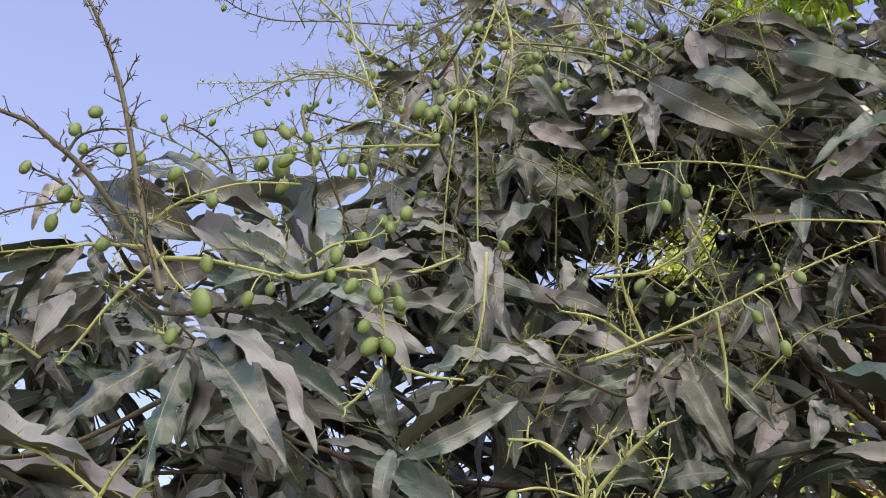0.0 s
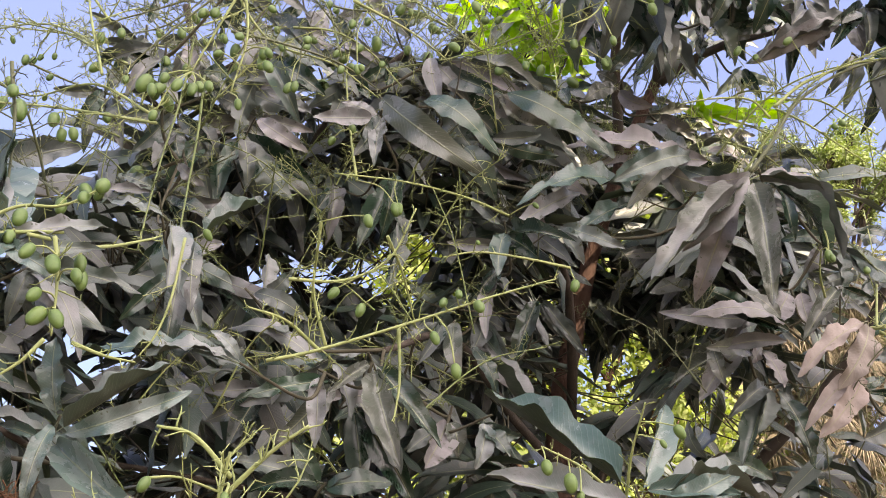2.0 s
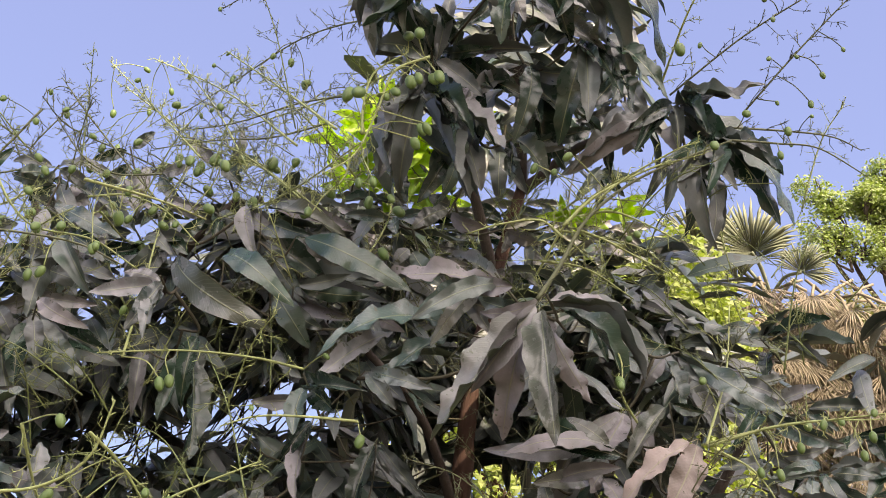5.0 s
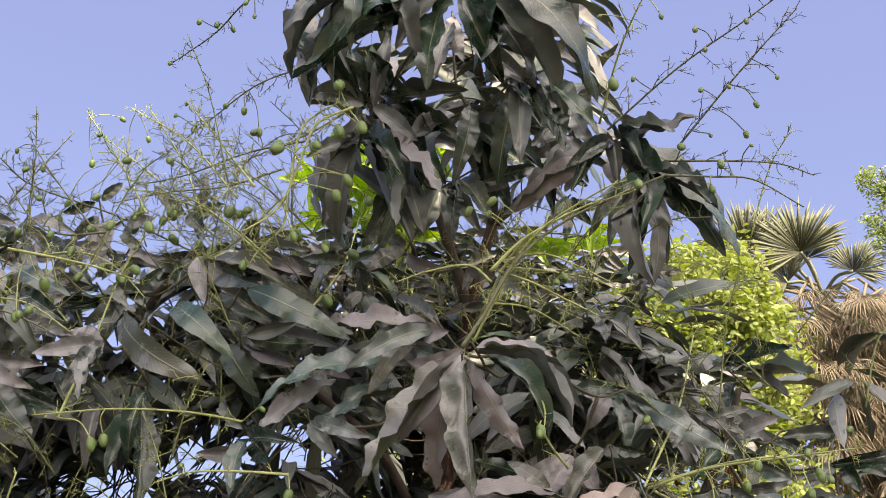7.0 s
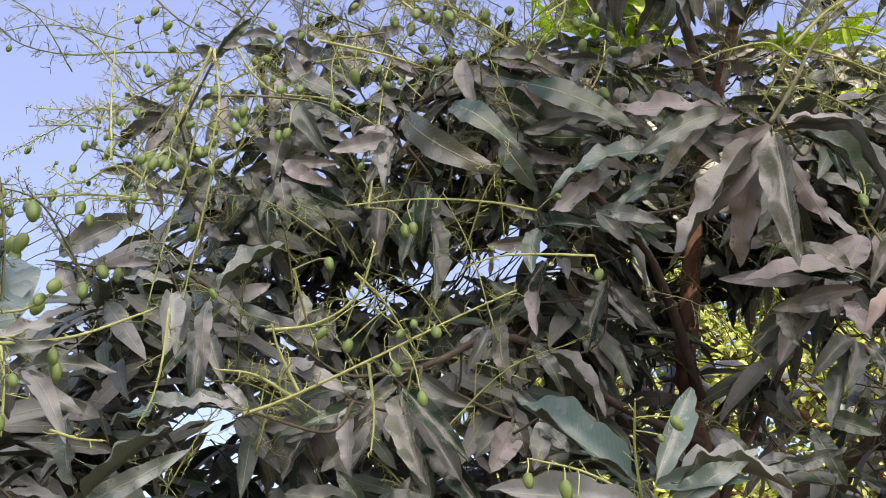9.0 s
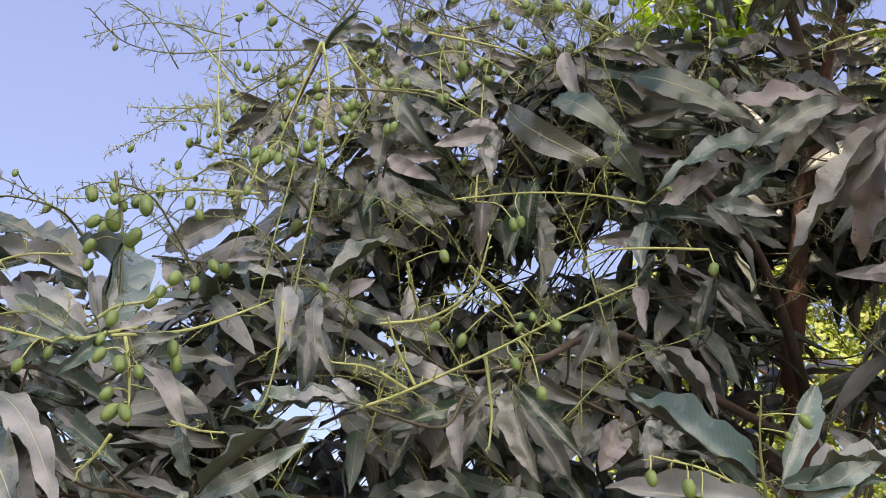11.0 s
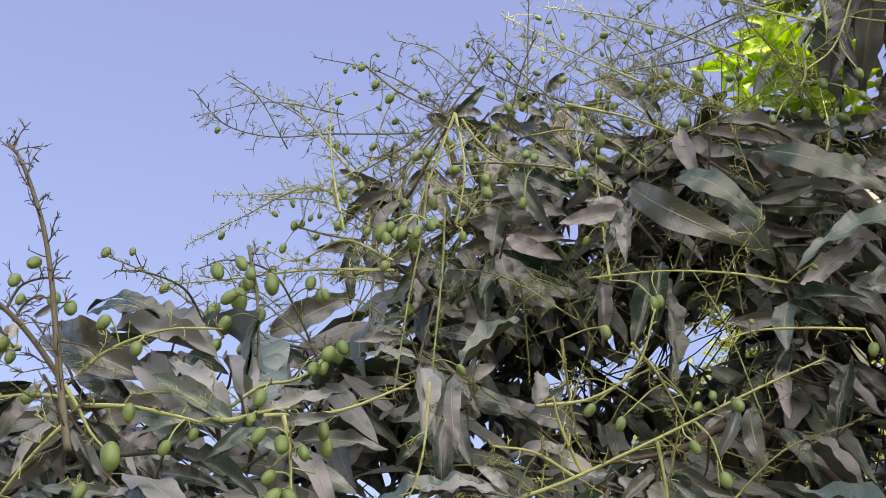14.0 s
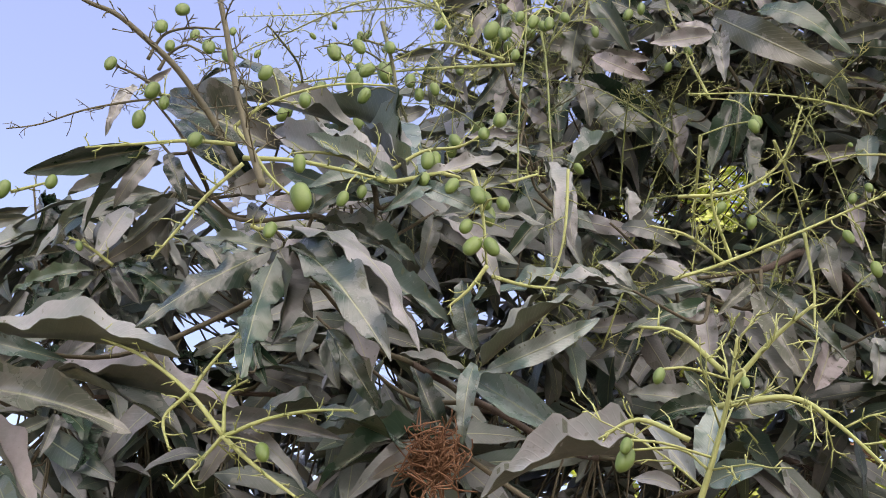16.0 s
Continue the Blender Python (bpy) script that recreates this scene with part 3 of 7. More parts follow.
panicle([(-0.422, 1.200, 2.217), (-0.534, 1.277, 2.301), (-0.659, 1.374, 2.323), (-0.769, 1.448, 2.400)], [(-0.741, 1.428, 2.395, 0.0100), (-0.686, 1.342, 2.287, 0.0229), (-0.629, 1.356, 2.313, 0.0125)], 0.07, tone="pale")
panicle([(-0.387, 1.566, 2.663), (-0.471, 1.498, 2.569), (-0.519, 1.401, 2.534), (-0.565, 1.329, 2.453)], [(-0.464, 1.478, 2.545, 0.0246), (-0.402, 1.563, 2.600, 0.0186), (-0.483, 1.404, 2.489, 0.0215), (-0.422, 1.493, 2.542, 0.0179)], 0.08, tone="pale")
panicle([(-0.485, 1.409, 2.486), (-0.463, 1.302, 2.350), (-0.437, 1.188, 2.223)], [(-0.448, 1.291, 2.311, 0.0293), (-0.426, 1.305, 2.299, 0.0274), (-0.418, 1.156, 2.231, 0.0215), (-0.430, 1.420, 2.433, 0.0234), (-0.396, 1.301, 2.327, 0.0196), (-0.434, 1.274, 2.355, 0.0196)], 0.05, tone="pale")
panicle([(-0.267, 1.557, 2.604), (-0.231, 1.672, 2.597), (-0.169, 1.739, 2.680)], [(-0.181, 1.701, 2.682, 0.0319), (-0.210, 1.651, 2.578, 0.0283), (-0.280, 1.539, 2.570, 0.0226), (-0.234, 1.530, 2.600, 0.0204), (-0.322, 1.654, 2.532, 0.0212), (-0.371, 1.542, 2.525, 0.0317)], 0.05, tone="pale")
panicle([(0.041, 1.684, 2.774), (-0.053, 1.717, 2.822), (-0.146, 1.774, 2.826)], [(0.032, 1.652, 2.769, 0.0317), (-0.009, 1.693, 2.699, 0.0292), (-0.052, 1.733, 2.740, 0.0225), (-0.039, 1.693, 2.805, 0.0250), (-0.143, 1.749, 2.811, 0.0256)], 0.06, tone="pale")
panicle([(0.225, 1.567, 2.493), (0.265, 1.699, 2.660), (0.275, 1.821, 2.842)], [(0.290, 1.661, 2.661, 0.0311), (0.300, 1.776, 2.853, 0.0312), (0.268, 1.528, 2.496, 0.0262), (0.268, 1.723, 2.936, 0.0208), (0.392, 1.793, 2.808, 0.0390), (0.351, 1.696, 2.961, 0.0312)], 0.05, tone="pale")
panicle([(-0.199, 1.060, 1.824), (-0.143, 1.068, 1.845), (-0.042, 1.079, 1.892), (0.069, 1.080, 1.943), (0.151, 1.075, 1.975)], [(0.051, 1.054, 1.918, 0.0190), (0.000, 1.062, 1.874, 0.0176), (0.030, 1.076, 1.839, 0.0190), (0.024, 1.046, 1.928, 0.0146), (0.006, 1.051, 1.917, 0.0161)], 0.06, tone="pale")
panicle([(-0.137, 1.075, 1.847), (-0.181, 1.044, 1.871), (-0.224, 1.016, 1.873)], [], 0.05, tone="pale")
panicle([(-0.130, 1.076, 1.851), (-0.150, 1.046, 1.900), (-0.155, 1.024, 1.931)], [], 0.04, tone="pale")
panicle([(-0.044, 1.089, 1.891), (-0.037, 1.097, 1.826), (-0.040, 1.096, 1.775)], [], 0.03, tone="pale")
panicle([(0.143, 1.473, 2.252), (0.065, 1.431, 2.256), (-0.043, 1.384, 2.249), (-0.155, 1.335, 2.225)], [(-0.050, 1.373, 2.193, 0.0217), (0.184, 1.439, 2.260, 0.0137)], 0.045, tone="pale")
panicle([(0.240, 1.414, 2.141), (0.159, 1.408, 2.147), (0.086, 1.402, 2.146), (0.030, 1.400, 2.130)], [(0.245, 1.396, 2.102, 0.0221), (0.081, 1.368, 2.147, 0.0111)], 0.03, tone="pale")
panicle([(0.291, 1.259, 1.733), (0.286, 1.209, 1.792), (0.290, 1.157, 1.848)], [(0.341, 1.173, 1.817, 0.0215), (0.320, 1.177, 1.800, 0.0123)], 0.04, tone="pale")
panicle([(0.291, 1.259, 1.733), (0.220, 1.204, 1.764), (0.152, 1.147, 1.774)], [(0.155, 1.122, 1.742, 0.0207), (0.197, 1.176, 1.737, 0.0245), (0.211, 1.179, 1.721, 0.0153)], 0.04, tone="pale")
panicle([(0.806, 1.514, 2.130), (0.905, 1.467, 2.147), (1.006, 1.419, 2.145), (1.107, 1.364, 2.140)], [(0.903, 1.463, 2.067, 0.0189), (0.875, 1.471, 2.073, 0.0170), (0.964, 1.409, 2.130, 0.0170), (1.047, 1.375, 2.100, 0.0169), (1.032, 1.375, 2.138, 0.0151), (1.086, 1.332, 2.158, 0.0131), (1.058, 1.371, 2.095, 0.0131)], 0.08, tone="pale")
panicle([(0.800, 1.492, 2.127), (0.894, 1.651, 2.315), (0.964, 1.803, 2.520)], [], 0.02, tone="pale")
panicle([(0.815, 1.513, 2.127), (0.868, 1.489, 2.083), (0.902, 1.475, 2.017)], [], 0.05, tone="pale")
panicle([(0.536, 1.391, 2.345), (0.584, 1.363, 2.423), (0.644, 1.325, 2.502), (0.749, 1.285, 2.555), (0.796, 1.282, 2.573)], [(0.576, 1.276, 2.540, 0.0186)], 0.06, tone="pale")
panicle([(0.553, 1.354, 2.324), (0.610, 1.332, 2.287), (0.642, 1.331, 2.213), (0.640, 1.323, 2.164)], [(0.633, 1.296, 2.154, 0.0152), (0.476, 1.370, 2.244, 0.0177)], 0.02, tone="pale")
panicle([(0.550, 1.516, 2.475), (0.634, 1.536, 2.469), (0.721, 1.571, 2.425)], [], 0.06, tone="pale")
panicle([(0.589, 1.633, 2.605), (0.685, 1.676, 2.612), (0.784, 1.721, 2.606), (0.855, 1.781, 2.578)], [], 0.1, tone="pale")
panicle([(0.621, 1.690, 2.681), (0.656, 1.633, 2.675), (0.755, 1.581, 2.637)], [], 0.08, tone="pale")
shoot((1.013, 1.816, 2.465), [(0.853, 1.755, 2.470, 0.037, -29), (1.154, 1.681, 2.383, 0.045, 19), (0.971, 1.748, 2.420, 0.022, -48), (1.008, 1.769, 2.336, 0.031, 21), (1.109, 1.719, 2.351, 0.038, 3), (1.116, 1.678, 2.433, 0.038, 32), (1.048, 1.697, 2.461, 0.027, 72), (0.907, 1.756, 2.443, 0.027, -42), (1.070, 1.723, 2.385, 0.029, 19)], tone="clean")
shoot((0.393, 1.429, 2.882), [(0.541, 1.362, 2.829, 0.037, 56), (0.470, 1.404, 2.769, 0.033, 53), (0.297, 1.335, 2.831, 0.034, -96), (0.250, 1.343, 2.802, 0.040, -51), (0.469, 1.360, 2.832, 0.027, 91), (0.390, 1.431, 2.711, 0.037, 34), (0.444, 1.463, 2.691, 0.043, -17), (0.321, 1.304, 2.875, 0.031, -109), (0.537, 1.413, 2.753, 0.045, 69), (0.362, 1.304, 2.886, 0.028, -110)], tone="clean")
shoot((0.553, 1.194, 2.970), [(0.473, 1.253, 2.752, 0.052, -14), (0.661, 1.287, 2.777, 0.052, 19), (0.766, 1.324, 2.759, 0.066, 28), (0.709, 1.344, 2.741, 0.066, 39), (0.360, 1.244, 2.874, 0.047, -47), (0.603, 1.319, 2.805, 0.046, 53), (0.421, 1.234, 2.825, 0.043, -46), (0.280, 1.263, 2.808, 0.066, -31), (0.238, 1.255, 2.793, 0.066, -24), (0.566, 1.226, 2.785, 0.041, -19)], tone="clean")
shoot((0.363, 1.204, 2.968), [(0.230, 1.288, 2.818, 0.047, -36), (0.256, 1.317, 2.783, 0.052, -39), (0.309, 1.269, 2.787, 0.043, -1), (0.238, 1.173, 2.824, 0.042, -18), (0.415, 1.209, 2.829, 0.032, 10), (0.459, 1.250, 2.798, 0.043, 25), (0.347, 1.211, 2.812, 0.034, -6)], tone="clean")
shoot((0.538, 1.440, 2.861), [(0.607, 1.424, 2.719, 0.037, 45), (0.571, 1.544, 2.684, 0.045, 38), (0.441, 1.556, 2.636, 0.058, -19), (0.652, 1.374, 2.793, 0.035, 84), (0.614, 1.544, 2.682, 0.047, 37), (0.503, 1.445, 2.677, 0.040, -5), (0.414, 1.399, 2.738, 0.038, -62), (0.668, 1.454, 2.710, 0.043, 39), (0.556, 1.429, 2.713, 0.035, 12)], tone="clean")
shoot((0.644, 1.328, 2.847), [(0.649, 1.297, 2.737, 0.025, 7), (0.686, 1.322, 2.693, 0.035, 32), (0.626, 1.346, 2.655, 0.042, -11), (0.704, 1.335, 2.667, 0.041, 10), (0.585, 1.438, 2.669, 0.047, -34), (0.762, 1.317, 2.686, 0.043, 15)], tone="clean")
shoot((0.306, 1.476, 2.848), [(0.387, 1.456, 2.727, 0.031, 6), (0.285, 1.588, 2.636, 0.052, 9), (0.335, 1.450, 2.727, 0.027, 8), (0.417, 1.473, 2.700, 0.040, -7), (0.272, 1.456, 2.697, 0.034, 12)], tone="clean")
shoot((0.788, 1.416, 2.758), [(0.933, 1.307, 2.709, 0.040, 28), (0.893, 1.329, 2.695, 0.032, 30), (0.798, 1.419, 2.639, 0.028, 16), (1.005, 1.484, 2.528, 0.066, 18), (0.982, 1.490, 2.532, 0.066, 17), (0.614, 1.484, 2.647, 0.047, -42), (0.704, 1.378, 2.660, 0.032, -59), (0.713, 1.397, 2.625, 0.033, -16), (0.839, 1.371, 2.648, 0.028, 27), (0.884, 1.388, 2.599, 0.041, 0)], tone="clean")
shoot((0.844, 1.403, 2.668), [(0.844, 1.428, 2.449, 0.047, 33), (0.790, 1.393, 2.507, 0.037, 10), (0.773, 1.373, 2.551, 0.031, -43), (0.875, 1.369, 2.532, 0.031, 32), (0.819, 1.383, 2.522, 0.035, -9), (0.948, 1.344, 2.547, 0.036, 28), (0.923, 1.331, 2.584, 0.029, 61), (0.756, 1.356, 2.586, 0.030, -64)], tone="clean")
panicle([(0.785, 1.387, 2.744), (0.910, 1.315, 2.819), (1.023, 1.253, 2.866), (1.112, 1.196, 2.902)], [(0.934, 1.249, 2.847, 0.0144), (1.017, 1.232, 2.845, 0.0134), (0.950, 1.268, 2.818, 0.0123), (0.829, 1.310, 2.795, 0.0123)], 0.07, tone="dark")
panicle([(0.898, 1.350, 2.677), (0.987, 1.296, 2.763), (1.047, 1.264, 2.818), (1.105, 1.233, 2.868)], [(1.024, 1.286, 2.711, 0.0141), (1.062, 1.271, 2.754, 0.0102), (0.981, 1.275, 2.742, 0.0101), (0.946, 1.308, 2.669, 0.0100), (1.007, 1.317, 2.673, 0.0141), (0.936, 1.284, 2.745, 0.0121)], 0.08, tone="dark")
panicle([(0.881, 1.378, 2.667), (1.005, 1.414, 2.683), (1.094, 1.453, 2.697), (1.165, 1.502, 2.700)], [(1.027, 1.370, 2.685, 0.0093), (0.994, 1.403, 2.647, 0.0104), (0.901, 1.338, 2.668, 0.0201)], 0.05, tone="dark")
panicle([(0.775, 1.417, 2.779), (0.814, 1.298, 2.862), (0.859, 1.195, 2.909)], [(0.795, 1.317, 2.791, 0.0288), (0.872, 1.208, 2.845, 0.0121), (0.774, 1.245, 2.884, 0.0103)], 0.08, tone="pale")
panicle([(0.544, 1.543, 2.461), (0.599, 1.459, 2.529), (0.660, 1.392, 2.556), (0.734, 1.334, 2.558), (0.799, 1.280, 2.548)], [(0.809, 1.247, 2.542, 0.0203), (0.533, 1.390, 2.590, 0.0199), (0.568, 1.394, 2.585, 0.0159)], 0.05, tone="pale")
panicle([(0.353, 1.225, 2.704), (0.296, 1.212, 2.664), (0.270, 1.222, 2.596), (0.236, 1.232, 2.519), (0.188, 1.218, 2.472)], [(0.242, 1.178, 2.597, 0.0277), (0.337, 1.177, 2.713, 0.0266), (0.369, 1.222, 2.660, 0.0247), (0.336, 1.200, 2.640, 0.0206), (0.299, 1.207, 2.619, 0.0206), (0.349, 1.225, 2.560, 0.0221), (0.330, 1.235, 2.539, 0.0221)], 0.06, tone="pale")
panicle([(0.307, 1.405, 2.824), (0.194, 1.588, 2.905), (0.005, 1.763, 2.960), (-0.204, 1.929, 2.999)], [(0.130, 1.846, 2.819, 0.0361), (0.019, 1.855, 2.751, 0.0309), (0.227, 1.688, 2.698, 0.0259), (-0.000, 1.796, 2.848, 0.0283), (-0.215, 1.980, 2.842, 0.0280)], 0.07, tone="pale")
panicle([(0.271, 1.303, 2.852), (0.184, 1.426, 2.940), (0.075, 1.558, 3.005), (-0.076, 1.710, 3.020), (-0.264, 1.857, 3.005)], [(0.070, 1.558, 2.952, 0.0181), (0.035, 1.544, 2.957, 0.0157), (0.096, 1.590, 2.919, 0.0217), (-0.073, 1.681, 3.007, 0.0155), (-0.174, 1.843, 3.022, 0.0138), (-0.111, 1.657, 3.022, 0.0129)], 0.07, tone="dark")
panicle([(0.234, 1.239, 2.996), (0.134, 1.305, 3.022), (0.045, 1.395, 3.022), (-0.068, 1.474, 3.015)], [(0.027, 1.352, 3.016, 0.0161), (0.059, 1.363, 3.016, 0.0161), (0.087, 1.375, 3.013, 0.0138), (0.135, 1.286, 2.998, 0.0133), (-0.059, 1.450, 2.999, 0.0120), (0.148, 1.305, 2.981, 0.0111)], 0.04, tone="dark")
panicle([(0.115, 1.417, 2.657), (-0.082, 1.664, 2.959), (-0.323, 1.902, 3.235)], [(-0.278, 1.936, 3.159, 0.0177), (-0.329, 1.950, 3.108, 0.0177), (-0.104, 1.655, 2.904, 0.0126)], 0.08, tone="pale")
panicle([(-0.060, 1.862, 2.831), (-0.220, 1.890, 3.007), (-0.388, 1.913, 3.162)], [(-0.181, 1.917, 2.928, 0.0333), (-0.260, 1.893, 2.915, 0.0278), (-0.398, 1.967, 3.016, 0.0206)], 0.1, tone="pale")
panicle([(0.209, 1.185, 2.533), (0.064, 1.407, 2.789), (-0.080, 1.629, 3.038)], [(-0.072, 1.610, 3.016, 0.0101)], 0.08, tone="pale")
panicle([(-0.173, 1.589, 2.647), (-0.318, 1.591, 2.826), (-0.418, 1.628, 2.969)], [(-0.199, 1.527, 2.671, 0.0209), (-0.358, 1.535, 2.820, 0.0173), (-0.429, 1.615, 2.921, 0.0131)], 0.1, tone="dark")
panicle([(-0.096, 1.865, 2.790), (-0.242, 1.718, 2.815), (-0.359, 1.584, 2.810), (-0.386, 1.483, 2.814)], [(-0.311, 1.723, 2.685, 0.0279), (-0.359, 1.737, 2.615, 0.0279), (-0.375, 1.630, 2.653, 0.0198), (0.012, 1.821, 2.862, 0.0234)], 0.1, tone="dark")
panicle([(-0.130, 1.793, 2.712), (0.071, 1.525, 2.613), (0.245, 1.227, 2.536)], [(0.106, 1.475, 2.656, 0.0173), (-0.081, 1.774, 2.714, 0.0226), (0.265, 1.236, 2.468, 0.0182)], 0.08, tone="pale")
panicle([(0.229, 1.587, 2.664), (0.166, 1.458, 2.691), (0.111, 1.340, 2.693)], [], 0.1, tone="pale")
panicle([(0.148, 1.566, 2.607), (0.003, 1.646, 2.761), (-0.179, 1.728, 2.875)], [], 0.1, tone="pale")
panicle([(-0.430, 1.708, 2.350), (-0.462, 1.554, 2.331), (-0.514, 1.408, 2.285), (-0.562, 1.259, 2.237)], [(-0.567, 1.237, 2.210, 0.0247), (-0.555, 1.250, 2.193, 0.0211), (-0.507, 1.537, 2.282, 0.0360), (-0.531, 1.420, 2.186, 0.0267), (-0.585, 1.419, 2.160, 0.0267)], 0.05, tone="pale")
panicle([(-0.402, 1.722, 2.420), (-0.448, 1.749, 2.564), (-0.495, 1.772, 2.703), (-0.532, 1.787, 2.845)], [(-0.486, 1.767, 2.657, 0.0343), (-0.468, 1.773, 2.651, 0.0368), (-0.436, 1.704, 2.583, 0.0352), (-0.468, 1.703, 2.576, 0.0282), (-0.532, 1.738, 2.688, 0.0294), (-0.556, 1.699, 2.554, 0.0258), (-0.549, 1.723, 2.516, 0.0258), (-0.438, 1.735, 2.717, 0.0245), (-0.510, 1.790, 2.795, 0.0281), (-0.442, 1.678, 2.427, 0.0202), (-0.407, 1.685, 2.424, 0.0202)], 0.05, tone="pale")
panicle([(-0.263, 1.830, 2.503), (-0.325, 1.793, 2.631), (-0.363, 1.762, 2.738), (-0.402, 1.733, 2.833)], [(-0.372, 1.715, 2.751, 0.0245), (-0.319, 1.717, 2.756, 0.0220), (-0.288, 1.757, 2.637, 0.0217), (-0.373, 1.765, 2.677, 0.0220), (-0.215, 1.760, 2.638, 0.0193), (-0.194, 1.759, 2.640, 0.0193), (-0.244, 1.830, 2.440, 0.0214)], 0.06, tone="pale")
panicle([(-0.121, 1.353, 2.226), (-0.148, 1.500, 2.416), (-0.170, 1.632, 2.622), (-0.161, 1.754, 2.832)], [(-0.118, 1.761, 2.771, 0.0274), (-0.159, 1.610, 2.601, 0.0248), (-0.202, 1.743, 2.795, 0.0299), (-0.141, 1.480, 2.391, 0.0202), (-0.175, 1.493, 2.369, 0.0182), (-0.056, 1.341, 2.176, 0.0224)], 0.05, tone="pale")
panicle([(0.821, 1.609, 2.163), (0.969, 1.573, 2.189), (1.112, 1.534, 2.183)], [(0.987, 1.541, 2.173, 0.0220), (0.974, 1.554, 2.139, 0.0200), (1.085, 1.521, 2.147, 0.0200), (1.070, 1.534, 2.119, 0.0200), (0.821, 1.547, 2.257, 0.0200), (1.039, 1.526, 2.175, 0.0160)], 0.07, tone="pale")
panicle([(0.677, 1.423, 2.141), (0.651, 1.381, 2.164), (0.635, 1.337, 2.186)], [(0.636, 1.313, 2.164, 0.0206)], 0.04, tone="pale")
panicle([(-0.200, 1.496, 2.461), (-0.291, 1.560, 2.556), (-0.396, 1.613, 2.652), (-0.473, 1.661, 2.777)], [(-0.386, 1.607, 2.604, 0.0288), (-0.267, 1.550, 2.526, 0.0272), (-0.360, 1.534, 2.466, 0.0272)], 0.06, tone="pale")
panicle([(0.151, 1.575, 2.594), (0.051, 1.604, 2.705), (-0.056, 1.635, 2.798), (-0.172, 1.683, 2.851)], [(-0.077, 1.618, 2.756, 0.0285), (-0.166, 1.681, 2.800, 0.0248), (0.092, 1.570, 2.721, 0.0250), (0.122, 1.537, 2.588, 0.0281)], 0.07, tone="pale")
panicle([(-0.594, 0.751, 1.810), (-0.618, 0.758, 1.868), (-0.640, 0.760, 1.933), (-0.659, 0.755, 2.005), (-0.681, 0.748, 2.073), (-0.710, 0.729, 2.143), (-0.741, 0.732, 2.179)], [], 0.1, tone="woody", thick=0.0036)
panicle([(-0.665, 0.852, 1.884), (-0.688, 0.837, 1.926), (-0.725, 0.807, 1.976), (-0.759, 0.786, 2.006), (-0.789, 0.771, 2.028), (-0.819, 0.761, 2.039), (-0.844, 0.752, 2.053)], [], 0.05, tone="woody", thick=0.0036)
shoot((0.345, 1.370, 2.759), [(0.276, 1.335, 2.622, 0.034, -14), (0.296, 1.462, 2.579, 0.045, -14), (0.260, 1.306, 2.662, 0.031, -31), (0.406, 1.394, 2.570, 0.043, -19), (0.356, 1.478, 2.562, 0.048, -42), (0.283, 1.363, 2.570, 0.043, 10), (0.430, 1.356, 2.626, 0.034, 15)], tone="clean")
panicle([(-0.521, 1.201, 2.074), (-0.640, 1.319, 2.185), (-0.765, 1.427, 2.304), (-0.877, 1.540, 2.423)], [(-0.760, 1.396, 2.297, 0.0356), (-0.813, 1.386, 2.247, 0.0356), (-0.793, 1.407, 2.227, 0.0334), (-0.688, 1.277, 2.129, 0.0264), (-0.569, 1.160, 2.018, 0.0256), (-0.511, 1.180, 2.048, 0.0256), (-0.484, 1.183, 2.077, 0.0256)], 0.05, tone="dark")
panicle([(-0.710, 1.185, 2.132), (-0.682, 1.070, 2.135), (-0.671, 0.955, 2.107), (-0.650, 0.854, 2.061)], [], 0.05, tone="dark")
panicle([(-0.441, 0.867, 1.874), (-0.402, 0.977, 1.912), (-0.365, 1.074, 1.969), (-0.366, 1.157, 2.011)], [(-0.406, 0.950, 1.879, 0.0214), (-0.403, 0.956, 1.863, 0.0229)], 0.03, tone="pale")
panicle([(-0.157, 1.104, 2.033), (-0.161, 1.184, 1.984), (-0.163, 1.251, 1.955)], [(-0.096, 1.068, 2.024, 0.0192)], 0.04, tone="pale")
panicle([(-0.069, 1.100, 2.020), (-0.042, 1.164, 1.996), (-0.014, 1.236, 1.946)], [(-0.094, 1.165, 1.938, 0.0199), (-0.132, 1.161, 1.957, 0.0183)], 0.05, tone="pale")
panicle([(-0.188, 1.094, 1.944), (-0.120, 1.102, 1.953), (-0.064, 1.097, 1.988), (-0.036, 1.077, 2.054)], [], 0.04, tone="pale")
panicle([(-0.153, 1.156, 2.425), (-0.062, 1.224, 2.430), (0.000, 1.287, 2.431)], [(0.011, 1.252, 2.430, 0.0215), (0.038, 1.215, 2.485, 0.0215), (-0.005, 1.168, 2.464, 0.0191), (-0.112, 1.210, 2.389, 0.0226), (-0.136, 1.187, 2.325, 0.0169)], 0.05, tone="pale")
panicle([(-0.326, 1.166, 2.352), (-0.244, 1.186, 2.353), (-0.163, 1.206, 2.344), (-0.101, 1.229, 2.320)], [(-0.273, 1.164, 2.319, 0.0219), (-0.275, 1.172, 2.305, 0.0202), (-0.213, 1.160, 2.348, 0.0186), (-0.225, 1.194, 2.287, 0.0186), (-0.131, 1.186, 2.328, 0.0169)], 0.05, tone="dark")
